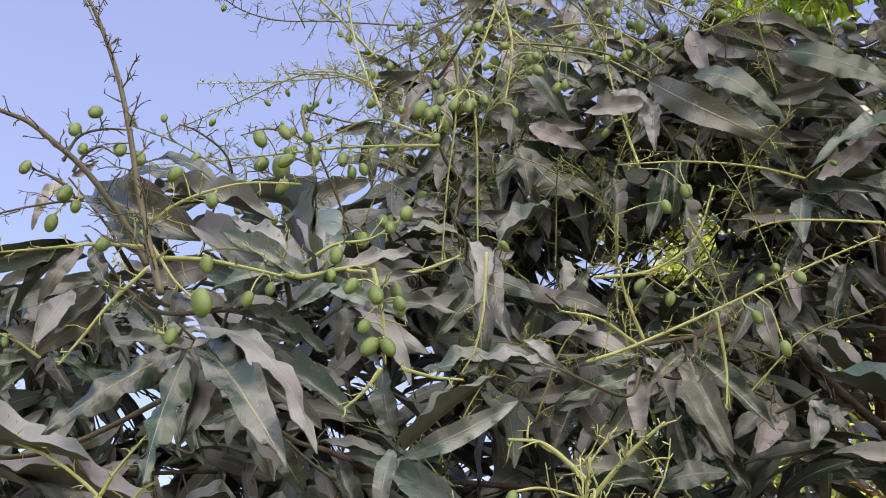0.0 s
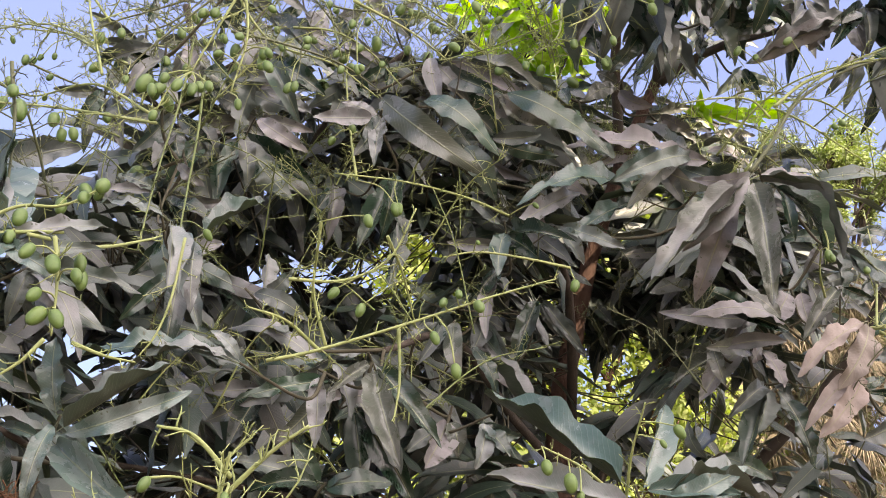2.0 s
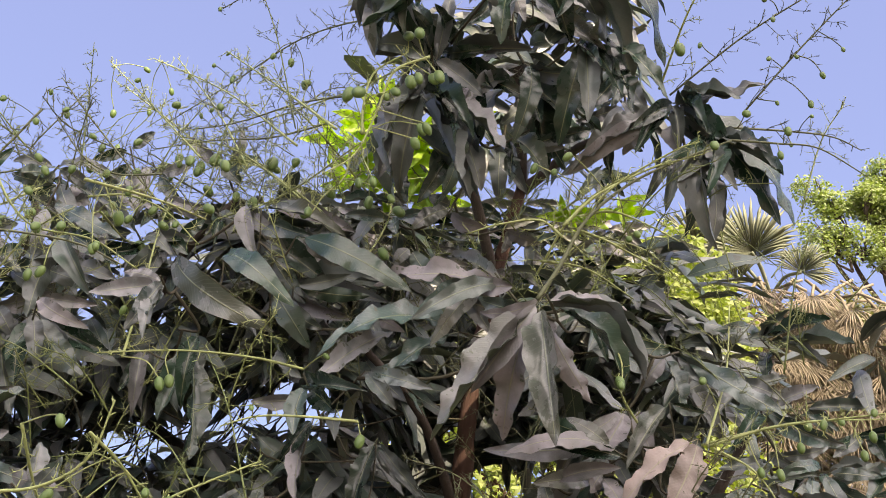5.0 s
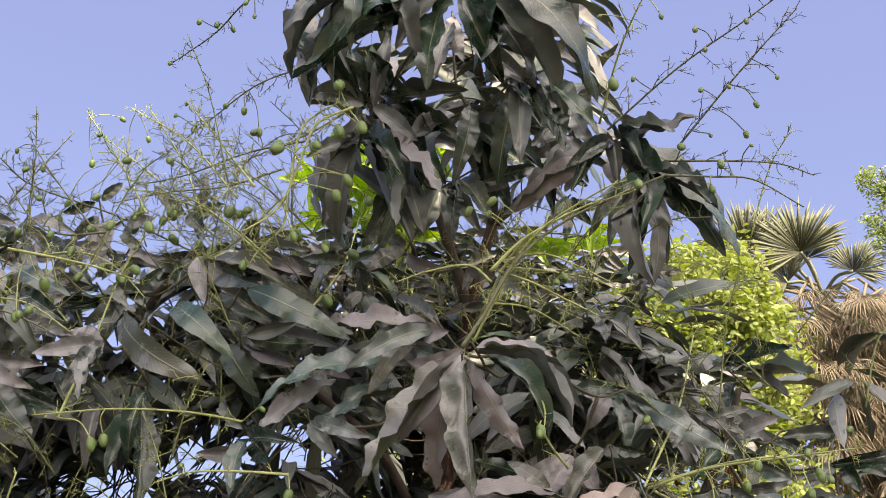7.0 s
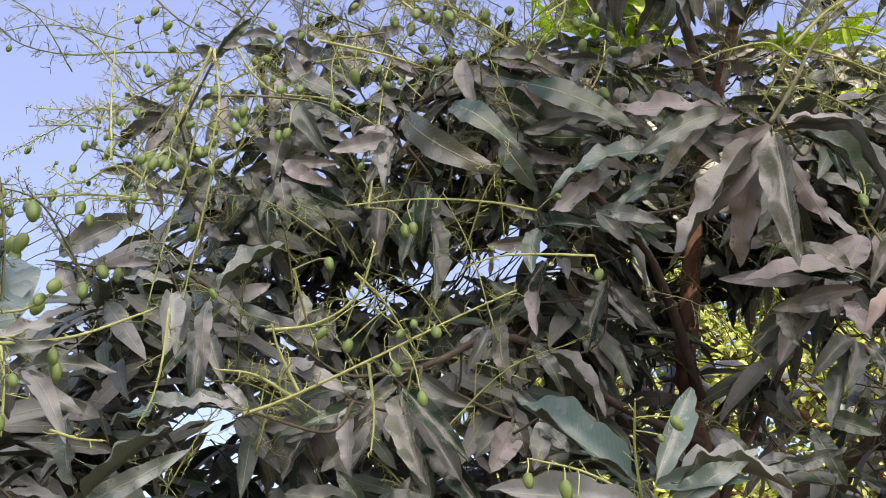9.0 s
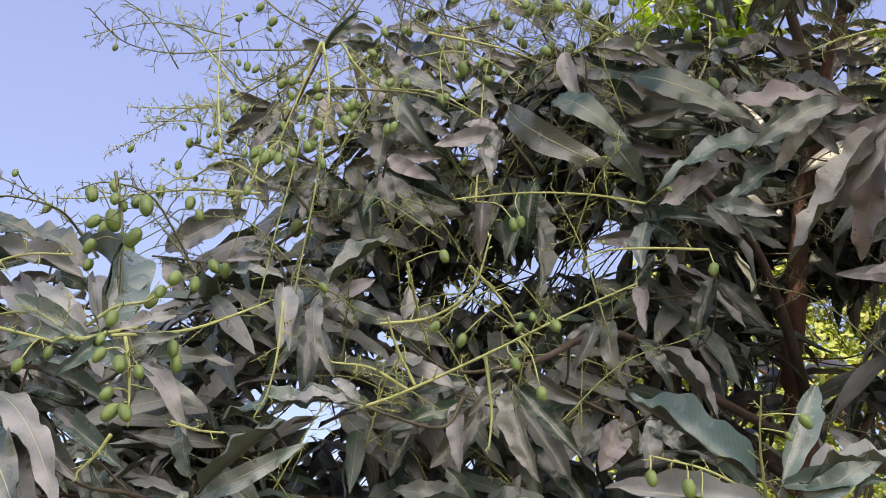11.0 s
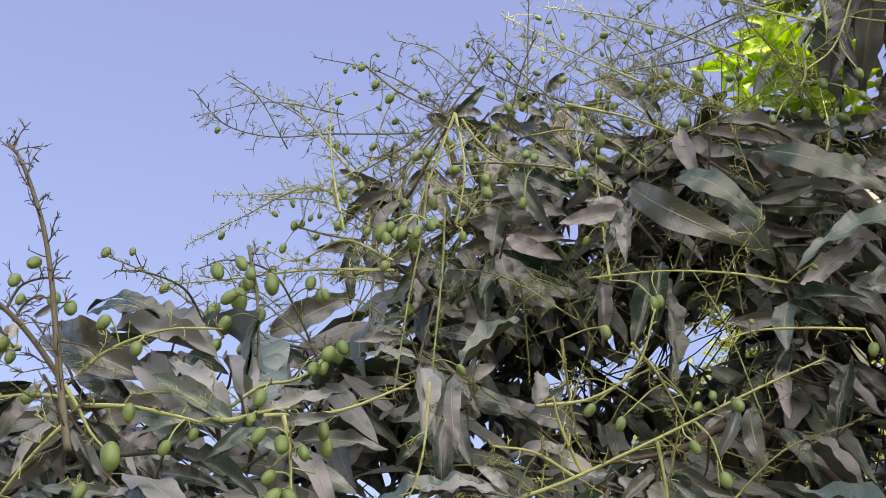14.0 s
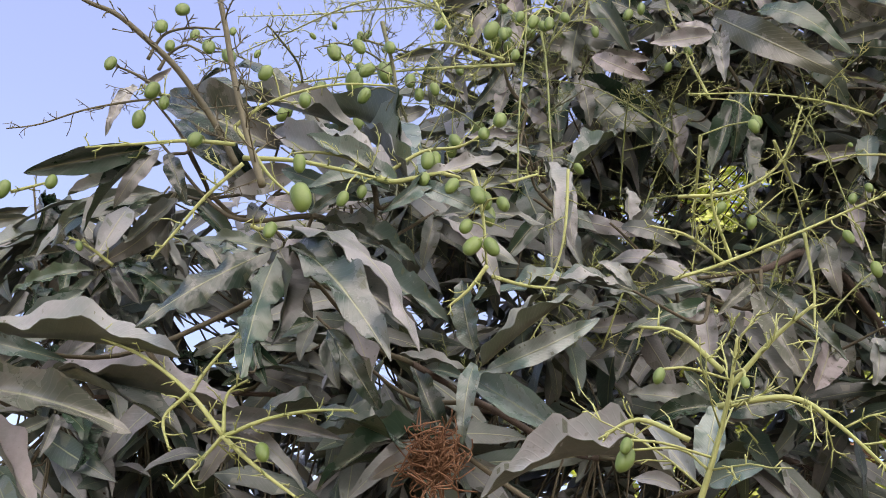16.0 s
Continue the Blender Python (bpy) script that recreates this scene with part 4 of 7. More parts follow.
shoot((0.184, 2.231, 3.192), [(0.089, 2.185, 3.109, 0.032, -73), (0.124, 2.144, 3.164, 0.026, -114), (0.224, 2.129, 3.172, 0.026, 128), (0.244, 2.181, 3.098, 0.029, 63), (0.164, 2.205, 3.075, 0.029, -13), (0.289, 2.154, 3.125, 0.034, 87)], tone="young")
shoot((0.361, 2.267, 3.199), [(0.274, 2.238, 3.099, 0.032, -59), (0.312, 2.160, 3.199, 0.028, -143), (0.419, 2.167, 3.166, 0.028, 109), (0.440, 2.216, 3.092, 0.034, 68), (0.356, 2.245, 3.072, 0.030, 6)], tone="young")
shoot((0.353, 2.147, 3.088), [(0.263, 2.126, 2.978, 0.034, -56), (0.286, 2.060, 3.068, 0.026, -117), (0.386, 2.026, 3.088, 0.029, 137), (0.438, 2.075, 3.005, 0.033, 79), (0.359, 2.122, 2.961, 0.030, 17)], tone="young")
shoot((0.203, 1.950, 3.070), [(0.123, 1.851, 3.041, 0.031, -106), (0.169, 1.909, 2.968, 0.027, -39), (0.259, 1.851, 3.053, 0.027, 124), (0.280, 1.915, 2.965, 0.032, 58), (0.202, 1.827, 3.081, 0.029, -176)], tone="young")
shoot((0.270, 2.078, 3.115), [(0.148, 2.045, 3.024, 0.037, -74), (0.236, 2.072, 2.972, 0.034, -18), (0.339, 2.049, 2.982, 0.036, 56), (0.353, 2.002, 3.044, 0.031, 86), (0.169, 2.016, 3.063, 0.031, -88), (0.408, 2.037, 3.045, 0.034, 74), (0.280, 2.063, 2.977, 0.033, 18)], tone="young")
shoot((0.697, 2.001, 2.854), [(0.593, 1.948, 2.815, 0.029, -86), (0.646, 1.907, 2.850, 0.025, -148), (0.744, 1.903, 2.800, 0.029, 94), (0.829, 1.968, 2.816, 0.031, 87), (0.694, 1.949, 2.760, 0.025, 31), (0.753, 1.921, 2.766, 0.030, 75)], tone="young")
shoot((0.320, 1.940, 3.003), [(0.236, 1.843, 2.978, 0.031, -105), (0.270, 1.905, 2.891, 0.030, -43), (0.380, 1.908, 2.885, 0.032, 47), (0.386, 1.846, 2.976, 0.028, 110), (0.330, 1.825, 3.006, 0.027, 170), (0.276, 1.835, 2.992, 0.027, -132)], tone="young")
shoot((0.804, 1.959, 2.853), [(0.732, 1.897, 2.802, 0.025, -78), (0.784, 1.913, 2.757, 0.025, -1), (0.846, 1.860, 2.818, 0.026, 105), (0.854, 1.878, 2.785, 0.027, 79)], tone="young")
shoot((0.255, 2.162, 3.192), [(0.137, 2.086, 3.153, 0.034, -96), (0.183, 2.053, 3.192, 0.031, -127), (0.292, 2.047, 3.184, 0.028, 137), (0.353, 2.088, 3.117, 0.034, 85), (0.295, 2.132, 3.071, 0.031, 41), (0.186, 2.131, 3.089, 0.030, -53), (0.252, 2.148, 3.055, 0.032, 5)], tone="young")
shoot((0.113, 2.166, 3.202), [(0.008, 2.105, 3.136, 0.033, -85), (0.057, 2.065, 3.188, 0.027, -128), (0.154, 2.070, 3.174, 0.025, 125), (0.160, 2.122, 3.105, 0.027, 53), (0.087, 2.145, 3.080, 0.030, -20)], tone="young")
shoot((0.259, 2.158, 3.038), [(0.182, 2.106, 2.945, 0.031, -62), (0.239, 2.125, 2.915, 0.030, -17), (0.314, 2.106, 2.947, 0.028, 53), (0.217, 2.063, 3.017, 0.025, -122)], tone="young")
shoot((0.356, 2.020, 2.997), [(0.260, 1.973, 2.930, 0.029, -75), (0.303, 1.991, 2.893, 0.028, -35), (0.395, 1.970, 2.894, 0.029, 53), (0.418, 1.927, 2.946, 0.029, 96), (0.357, 1.991, 2.875, 0.029, 16), (0.271, 1.932, 2.985, 0.029, -113)], tone="young")


shoot((-0.622, 0.860, 1.818), [(-0.466, 0.790, 1.648, 0.046, -7), (-0.725, 0.800, 1.685, 0.034, -26), (-0.615, 0.810, 1.637, 0.036, 30), (-0.500, 0.860, 1.648, 0.040, -4), (-0.464, 0.890, 1.707, 0.037, 1), (-0.575, 0.880, 1.797, 0.019, 71), (-0.721, 0.880, 1.806, 0.019, -50)])
shoot((-0.602, 0.950, 1.881), [(-0.516, 0.930, 1.816, 0.022, 54), (-0.486, 0.970, 1.811, 0.026, 25), (-0.664, 0.950, 1.886, 0.019, -76)])
shoot((-0.426, 1.080, 1.740), [(-0.450, 1.080, 1.834, 0.033, -15), (-0.284, 1.100, 1.790, 0.029, 53), (-0.293, 1.020, 1.616, 0.037, 46), (-0.523, 1.080, 1.739, 0.019, -28), (-0.318, 1.110, 1.823, 0.026, 0), (-0.501, 1.100, 1.725, 0.015, -43), (-0.437, 1.050, 1.623, 0.023, 10), (-0.388, 1.100, 1.695, 0.019, 58)], tone="pale")
shoot((-0.468, 1.080, 1.637), [(-0.507, 1.080, 1.730, 0.025, -22), (-0.598, 1.040, 1.570, 0.029, -18), (-0.624, 1.110, 1.643, 0.030, -12), (-0.388, 1.080, 1.605, 0.019, 58), (-0.555, 1.100, 1.592, 0.021, -69)])
shoot((-0.191, 0.780, 1.539), [(-0.377, 0.760, 1.520, 0.036, -20), (-0.177, 0.800, 1.614, 0.026, 8), (-0.146, 0.760, 1.553, 0.022, 67), (-0.240, 0.830, 1.610, 0.019, 2), (-0.251, 0.810, 1.549, 0.014, -64)], tone="pale")
shoot((-0.958, 0.880, 1.701), [(-0.701, 0.860, 1.672, 0.049, 25), (-0.847, 0.910, 1.763, 0.025, 35), (-0.846, 0.900, 1.679, 0.022, 43)], tone="pale")
shoot((-0.978, 0.900, 1.647), [(-0.746, 0.870, 1.596, 0.045, 33), (-0.854, 0.900, 1.523, 0.033, 5)], tone="tan")
shoot((-0.925, 0.980, 1.694), [(-0.663, 0.960, 1.634, 0.051, 2), (-0.774, 1.010, 1.670, 0.030, 21), (-0.864, 1.030, 1.773, 0.023, 65), (-0.742, 1.000, 1.615, 0.038, -2)])
shoot((-0.832, 1.000, 1.994), [(-0.978, 0.950, 1.931, 0.033, -82), (-0.891, 0.960, 1.854, 0.030, -16), (-0.868, 0.980, 1.894, 0.024, -56), (-0.784, 1.000, 1.908, 0.023, 23), (-0.956, 1.020, 1.933, 0.026, -42)])
shoot((-0.870, 1.000, 2.079), [(-0.896, 0.980, 1.994, 0.017, -15), (-0.831, 1.000, 2.103, 0.010, 88)])
shoot((-0.867, 1.120, 1.981), [(-0.998, 1.100, 1.937, 0.027, -50), (-0.944, 1.100, 1.867, 0.028, -68), (-0.851, 1.120, 1.873, 0.027, -11), (-0.759, 1.120, 1.896, 0.026, 14), (-1.045, 1.150, 1.913, 0.037, -42), (-0.894, 1.070, 1.886, 0.021, -24)], tone="clean")
shoot((-0.946, 1.120, 1.866), [(-1.071, 1.120, 1.835, 0.025, -51), (-0.823, 1.120, 1.849, 0.025, 70), (-0.817, 1.120, 1.802, 0.027, 29), (-0.892, 1.140, 1.825, 0.021, 54), (-1.027, 1.120, 1.779, 0.023, -43)], tone="clean")
shoot((-0.684, 1.000, 1.629), [(-0.560, 1.000, 1.618, 0.024, 32), (-0.484, 1.020, 1.611, 0.038, 11), (-0.599, 1.000, 1.562, 0.021, 15), (-0.722, 1.000, 1.566, 0.019, -58)])
shoot((-0.651, 1.150, 1.811), [(-0.612, 1.150, 1.713, 0.025, 17), (-0.668, 1.150, 1.750, 0.023, -41), (-0.709, 1.150, 1.780, 0.020, -73), (-0.556, 1.170, 1.682, 0.031, 20)], tone="clean")
shoot((-0.530, 0.920, 1.900), [(-0.694, 1.020, 2.009, 0.042, -32), (-0.648, 0.950, 1.926, 0.023, -48), (-0.601, 0.920, 1.854, 0.016, -56)], tone="pale")
shoot((-0.491, 1.500, 2.412), [(-0.537, 1.500, 2.535, 0.028, -30), (-0.551, 1.500, 2.369, 0.035, -78), (-0.576, 1.500, 2.464, 0.025, -73)], tone="clean")
shoot((-0.404, 1.350, 2.222), [(-0.355, 1.350, 2.184, 0.021, 68)])
shoot((-0.364, 1.200, 2.052), [(-0.325, 1.120, 1.919, 0.030, 9), (-0.467, 1.200, 2.068, 0.020, -43)], tone="pale")
shoot((-0.336, 1.250, 2.053), [(-0.322, 1.220, 1.928, 0.027, 6), (-0.260, 1.350, 2.171, 0.033, 2)])
shoot((-0.275, 1.400, 2.042), [(-0.170, 1.400, 1.998, 0.028, 72), (-0.205, 1.400, 2.083, 0.028, 69), (-0.248, 1.420, 2.112, 0.035, 31)])
shoot((-0.075, 1.350, 1.941), [(-0.014, 1.330, 1.771, 0.043, 36), (-0.126, 1.350, 1.874, 0.020, -46), (0.044, 1.350, 1.808, 0.034, 29)], tone="tan")
shoot((-0.147, 1.350, 1.908), [(-0.260, 1.350, 1.849, 0.026, -65), (-0.137, 1.350, 1.791, 0.029, 13), (-0.292, 1.400, 1.972, 0.032, -28)])
shoot((-0.468, 0.900, 1.888), [(-0.685, 1.120, 2.105, 0.072, 49), (-0.603, 1.100, 2.079, 0.059, 72), (-0.606, 0.900, 1.943, 0.028, -42), (-0.600, 0.880, 1.861, 0.026, -23), (-0.376, 0.920, 1.913, 0.019, 32), (-0.375, 0.920, 1.887, 0.018, 36), (-0.577, 1.020, 2.009, 0.039, 49), (-0.620, 0.950, 1.979, 0.035, 16), (-0.386, 0.880, 1.827, 0.020, 37), (-0.503, 0.860, 1.827, 0.019, -62)], tone="pale")
shoot((-0.780, 1.500, 2.231), [(-0.593, 1.500, 2.310, 0.055, 81), (-0.634, 1.500, 2.166, 0.035, 58), (-0.702, 1.500, 2.148, 0.035, 34)])
shoot((-0.681, 1.050, 1.949), [(-0.857, 1.100, 2.080, 0.047, -33), (-0.772, 1.050, 2.007, 0.025, -44), (-0.711, 1.020, 1.876, 0.027, -60)])
shoot((-0.702, 1.100, 2.087), [(-0.857, 1.100, 2.125, 0.030, -12), (-0.855, 1.100, 2.056, 0.030, -39)], tone="clean")
shoot((-0.622, 1.100, 2.026), [(-0.839, 1.150, 2.115, 0.046, 7), (-0.753, 1.100, 2.040, 0.025, -39)], tone="clean")
shoot((-0.469, 1.000, 1.891), [(-0.371, 0.980, 1.814, 0.028, 36), (-0.345, 1.000, 1.870, 0.024, 40), (-0.391, 0.980, 1.778, 0.026, -8), (-0.485, 1.000, 1.815, 0.022, -46)])
shoot((-0.624, 0.880, 1.823), [(-0.446, 0.820, 1.666, 0.047, -16), (-0.603, 0.850, 1.680, 0.029, -28), (-0.581, 0.910, 1.729, 0.026, 15)])
shoot((-0.562, 0.950, 1.807), [(-0.438, 0.930, 1.729, 0.029, 37), (-0.484, 0.950, 1.761, 0.022, 42)])
shoot((-0.360, 1.160, 2.035), [(-0.340, 1.120, 1.924, 0.035, -13)], tone="pale")
shoot((-0.382, 1.270, 2.026), [(-0.355, 1.270, 1.877, 0.032, -4), (-0.313, 1.270, 1.920, 0.025, 28), (-0.425, 1.270, 1.925, 0.026, -53)])
shoot((-0.413, 1.350, 2.111), [(-0.353, 1.350, 1.977, 0.043, 17), (-0.443, 1.350, 2.023, 0.027, -49), (-0.334, 1.350, 2.036, 0.030, 44)], tone="clean")
shoot((-0.390, 1.200, 2.095), [(-0.446, 1.200, 2.116, 0.020, -64), (-0.475, 1.200, 2.092, 0.016, -60)])
shoot((-0.244, 1.200, 1.860), [(-0.454, 1.200, 1.847, 0.040, -5), (-0.394, 1.170, 1.810, 0.031, -24), (-0.289, 1.200, 1.901, 0.017, -42), (-0.366, 1.220, 1.884, 0.024, -10)], tone="pale")
shoot((-0.398, 1.500, 2.128), [(-0.248, 1.500, 2.056, 0.032, 59), (-0.334, 1.500, 2.157, 0.031, 75), (-0.343, 1.500, 2.093, 0.024, 54)])
shoot((-0.332, 1.500, 2.103), [(-0.217, 1.480, 2.053, 0.028, 60), (-0.237, 1.500, 2.014, 0.025, 30), (-0.395, 1.500, 2.064, 0.024, -73)])
shoot((-0.125, 1.420, 1.922), [(-0.194, 1.390, 1.805, 0.039, -46), (-0.163, 1.420, 1.894, 0.022, -64), (-0.056, 1.420, 1.890, 0.026, 58)], tone="tan")
shoot((-0.135, 1.400, 1.944), [(-0.239, 1.400, 1.920, 0.029, -69), (-0.257, 1.400, 1.856, 0.029, -65), (-0.090, 1.400, 1.850, 0.025, 26)])
shoot((-0.242, 1.450, 1.903), [(-0.268, 1.430, 1.797, 0.037, -33), (-0.309, 1.450, 1.839, 0.030, -63), (-0.320, 1.450, 1.887, 0.027, -68)])
shoot((-0.117, 1.400, 1.754), [(-0.254, 1.400, 1.774, 0.036, -59), (-0.020, 1.400, 1.761, 0.040, 62), (-0.172, 1.400, 1.808, 0.029, -41), (-0.055, 1.400, 1.796, 0.028, 61), (-0.226, 1.400, 1.730, 0.029, -63)], tone="clean")
shoot((-0.115, 1.600, 1.970), [(-0.000, 1.550, 1.807, 0.050, 32)], tone="tan")
shoot((-0.090, 1.600, 1.930), [(0.029, 1.600, 1.769, 0.048, 39), (-0.058, 1.600, 1.771, 0.040, 8)], tone="clean")
shoot((-0.076, 1.520, 1.999), [(0.030, 1.500, 1.923, 0.034, 52), (-0.140, 1.520, 2.004, 0.023, -67)])
shoot((0.075, 1.580, 2.092), [(0.084, 1.550, 1.969, 0.035, 1)], tone="tan")
shoot((0.049, 1.560, 2.082), [(0.008, 1.540, 1.987, 0.022, -36), (-0.027, 1.560, 2.019, 0.019, -41)])
shoot((0.149, 1.600, 2.212), [(0.128, 1.570, 2.058, 0.030, 22), (0.093, 1.600, 2.129, 0.025, -50)])
shoot((0.083, 1.620, 1.948), [(0.041, 1.600, 1.831, 0.051, -29), (0.011, 1.620, 1.860, 0.032, -51), (0.098, 1.620, 1.858, 0.035, 11)], tone="tan")
shoot((0.143, 1.550, 1.920), [(0.176, 1.550, 1.852, 0.034, 34), (0.120, 1.550, 1.826, 0.034, -23), (0.196, 1.580, 1.895, 0.031, 73)])
shoot((0.140, 1.500, 2.254), [(0.131, 1.480, 2.141, 0.036, -10), (0.197, 1.470, 2.178, 0.038, 46), (0.254, 1.430, 2.196, 0.028, 53), (0.286, 1.550, 2.353, 0.036, 66), (0.046, 1.550, 2.225, 0.027, -85), (0.085, 1.550, 2.330, 0.021, -46)])
shoot((0.240, 1.550, 2.279), [(0.357, 1.500, 2.225, 0.029, 71), (0.294, 1.550, 2.208, 0.029, 54)])
shoot((0.107, 1.650, 2.079), [(0.211, 1.650, 1.990, 0.033, 56), (0.236, 1.650, 1.928, 0.038, 11), (0.166, 1.650, 1.971, 0.030, 38)])
shoot((0.252, 1.750, 2.224), [(0.344, 1.730, 2.105, 0.030, 50), (0.204, 1.750, 2.070, 0.039, -26)], tone="clean")
shoot((-0.101, 1.520, 2.491), [(0.097, 1.430, 2.300, 0.055, 45)], tone="tan")
shoot((-0.024, 1.550, 2.505), [(0.121, 1.470, 2.365, 0.048, 59)], tone="tan")
shoot((0.065, 1.600, 2.454), [(0.136, 1.600, 2.342, 0.048, 47), (0.156, 1.600, 2.380, 0.034, 65)], tone="clean")
shoot((-0.093, 1.400, 2.389), [(-0.096, 1.360, 2.257, 0.029, -15), (-0.131, 1.370, 2.279, 0.033, -41), (-0.207, 1.400, 2.359, 0.032, -81), (-0.163, 1.430, 2.412, 0.024, -78)])
shoot((-0.091, 1.550, 2.358), [(-0.109, 1.550, 2.191, 0.038, -20), (-0.072, 1.550, 2.210, 0.033, 4), (-0.048, 1.550, 2.122, 0.046, -29)], tone="clean")
shoot((-0.168, 1.620, 2.349), [(-0.168, 1.600, 2.213, 0.029, -13), (-0.203, 1.620, 2.269, 0.022, -48)])
shoot((-0.010, 1.620, 2.663), [(0.134, 1.560, 2.550, 0.041, 68), (0.078, 1.620, 2.555, 0.036, 56), (0.022, 1.620, 2.537, 0.036, 20)])
shoot((0.015, 1.750, 2.726), [(0.204, 1.700, 2.635, 0.041, 44), (0.178, 1.780, 2.739, 0.031, 49)], tone="tan")
shoot((0.095, 1.720, 2.644), [(0.177, 1.680, 2.532, 0.039, 51), (0.228, 1.720, 2.579, 0.034, 76)], tone="tan")
shoot((0.023, 1.680, 2.614), [(0.154, 1.680, 2.513, 0.055, 68), (0.113, 1.680, 2.470, 0.046, 48)], tone="clean")
shoot((0.098, 1.700, 2.529), [(0.299, 1.650, 2.484, 0.040, 47), (0.274, 1.660, 2.461, 0.037, 42), (0.219, 1.700, 2.444, 0.031, 69)])
shoot((-0.329, 1.500, 2.632), [(-0.194, 1.480, 2.504, 0.036, 23), (-0.356, 1.500, 2.481, 0.030, -36), (-0.421, 1.500, 2.652, 0.023, -81)])
shoot((-0.302, 1.500, 2.548), [(-0.195, 1.480, 2.452, 0.038, 57), (-0.232, 1.500, 2.396, 0.038, 28), (-0.341, 1.500, 2.360, 0.043, -37)], tone="clean")
shoot((-0.357, 1.550, 2.396), [(-0.248, 1.530, 2.272, 0.051, 44), (-0.199, 1.550, 2.310, 0.043, 65), (-0.445, 1.550, 2.297, 0.038, -70), (-0.364, 1.550, 2.255, 0.039, -22)], tone="clean")
shoot((-0.301, 1.550, 2.439), [(-0.426, 1.550, 2.403, 0.035, -82), (-0.322, 1.550, 2.357, 0.043, -40), (-0.406, 1.550, 2.474, 0.030, -73)], tone="tan")
shoot((-0.447, 1.500, 2.243), [(-0.351, 1.480, 2.183, 0.030, 56), (-0.337, 1.500, 2.234, 0.025, 74), (-0.400, 1.500, 2.172, 0.028, 32)])
shoot((-0.381, 1.620, 2.732), [(-0.205, 1.590, 2.578, 0.045, 33), (-0.307, 1.620, 2.573, 0.037, 26), (-0.432, 1.620, 2.664, 0.028, -73)])
shoot((-0.337, 1.600, 2.392), [(-0.292, 1.600, 2.283, 0.043, 19), (-0.246, 1.600, 2.361, 0.040, 70), (-0.199, 1.600, 2.311, 0.043, 62)], tone="clean")
shoot((-0.315, 1.580, 2.527), [(-0.415, 1.560, 2.470, 0.039, -80), (-0.296, 1.560, 2.388, 0.038, -7), (-0.222, 1.580, 2.469, 0.032, 65), (-0.378, 1.580, 2.410, 0.035, -61), (-0.248, 1.580, 2.558, 0.027, 83)])
shoot((-0.424, 1.550, 2.412), [(-0.458, 1.550, 2.275, 0.038, -45), (-0.518, 1.550, 2.313, 0.031, -75), (-0.354, 1.550, 2.201, 0.042, -27), (-0.374, 1.550, 2.338, 0.031, 33)], tone="clean")
shoot((0.534, 1.330, 2.320), [(0.533, 1.300, 2.063, 0.049, 23), (0.353, 1.370, 2.096, 0.055, -18), (0.415, 1.370, 2.171, 0.037, -52), (0.468, 1.470, 2.127, 0.047, -45), (0.611, 1.430, 2.175, 0.037, 42), (0.684, 1.360, 2.184, 0.039, 12), (0.678, 1.330, 2.271, 0.029, 18), (0.431, 1.360, 2.303, 0.024, -80)], tone="tan")
shoot((0.536, 1.330, 2.318), [(0.649, 1.360, 2.169, 0.036, 31), (0.641, 1.380, 2.241, 0.026, 52), (0.431, 1.430, 2.361, 0.033, -88)], tone="clean")
shoot((0.621, 1.450, 2.367), [(0.706, 1.450, 2.248, 0.033, 52), (0.644, 1.450, 2.252, 0.022, 20)], tone="clean")
shoot((0.465, 1.480, 2.433), [(0.320, 1.440, 2.326, 0.035, -67), (0.250, 1.530, 2.434, 0.042, -46), (0.352, 1.480, 2.294, 0.034, -24), (0.386, 1.580, 2.519, 0.029, -25)], tone="tan")
shoot((0.403, 1.550, 2.352), [(0.160, 1.500, 2.286, 0.049, -29), (0.255, 1.550, 2.241, 0.035, -20)], tone="pale")
shoot((0.799, 1.600, 2.333), [(0.960, 1.550, 2.193, 0.042, 33), (0.787, 1.580, 2.213, 0.032, -2), (0.724, 1.600, 2.262, 0.032, -55), (0.870, 1.600, 2.257, 0.029, 61), (0.690, 1.620, 2.334, 0.028, -74)])
shoot((0.682, 1.600, 2.223), [(0.639, 1.580, 2.137, 0.047, -33), (0.734, 1.600, 2.142, 0.035, 48), (0.582, 1.600, 2.166, 0.028, -63)], tone="tan")
shoot((0.789, 1.500, 2.138), [(0.709, 1.470, 1.996, 0.050, -15), (0.645, 1.480, 2.015, 0.036, -19)], tone="dry")
shoot((0.784, 1.520, 2.051), [(0.684, 1.500, 1.920, 0.040, -26), (0.669, 1.520, 1.935, 0.031, -39)], tone="dry")
shoot((0.753, 1.520, 2.208), [(0.668, 1.500, 2.088, 0.033, -28), (0.811, 1.520, 2.191, 0.020, 81)], tone="tan")
shoot((0.636, 1.680, 2.136), [(0.537, 1.660, 2.011, 0.053, -34), (0.485, 1.680, 2.037, 0.034, -26)], tone="tan")
shoot((0.537, 1.600, 2.115), [(0.674, 1.580, 2.115, 0.029, 74), (0.632, 1.600, 2.188, 0.024, 53), (0.565, 1.600, 2.028, 0.029, 44)], tone="tan")
shoot((0.912, 1.600, 2.011), [(0.801, 1.580, 1.947, 0.046, -48), (0.963, 1.600, 1.948, 0.034, 71), (0.856, 1.600, 1.912, 0.033, -16)], tone="tan")
shoot((0.708, 1.650, 2.065), [(0.637, 1.650, 1.960, 0.036, -29), (0.743, 1.650, 1.905, 0.036, 40), (0.584, 1.650, 1.982, 0.033, -52), (0.608, 1.650, 1.895, 0.037, 4)], tone="clean")
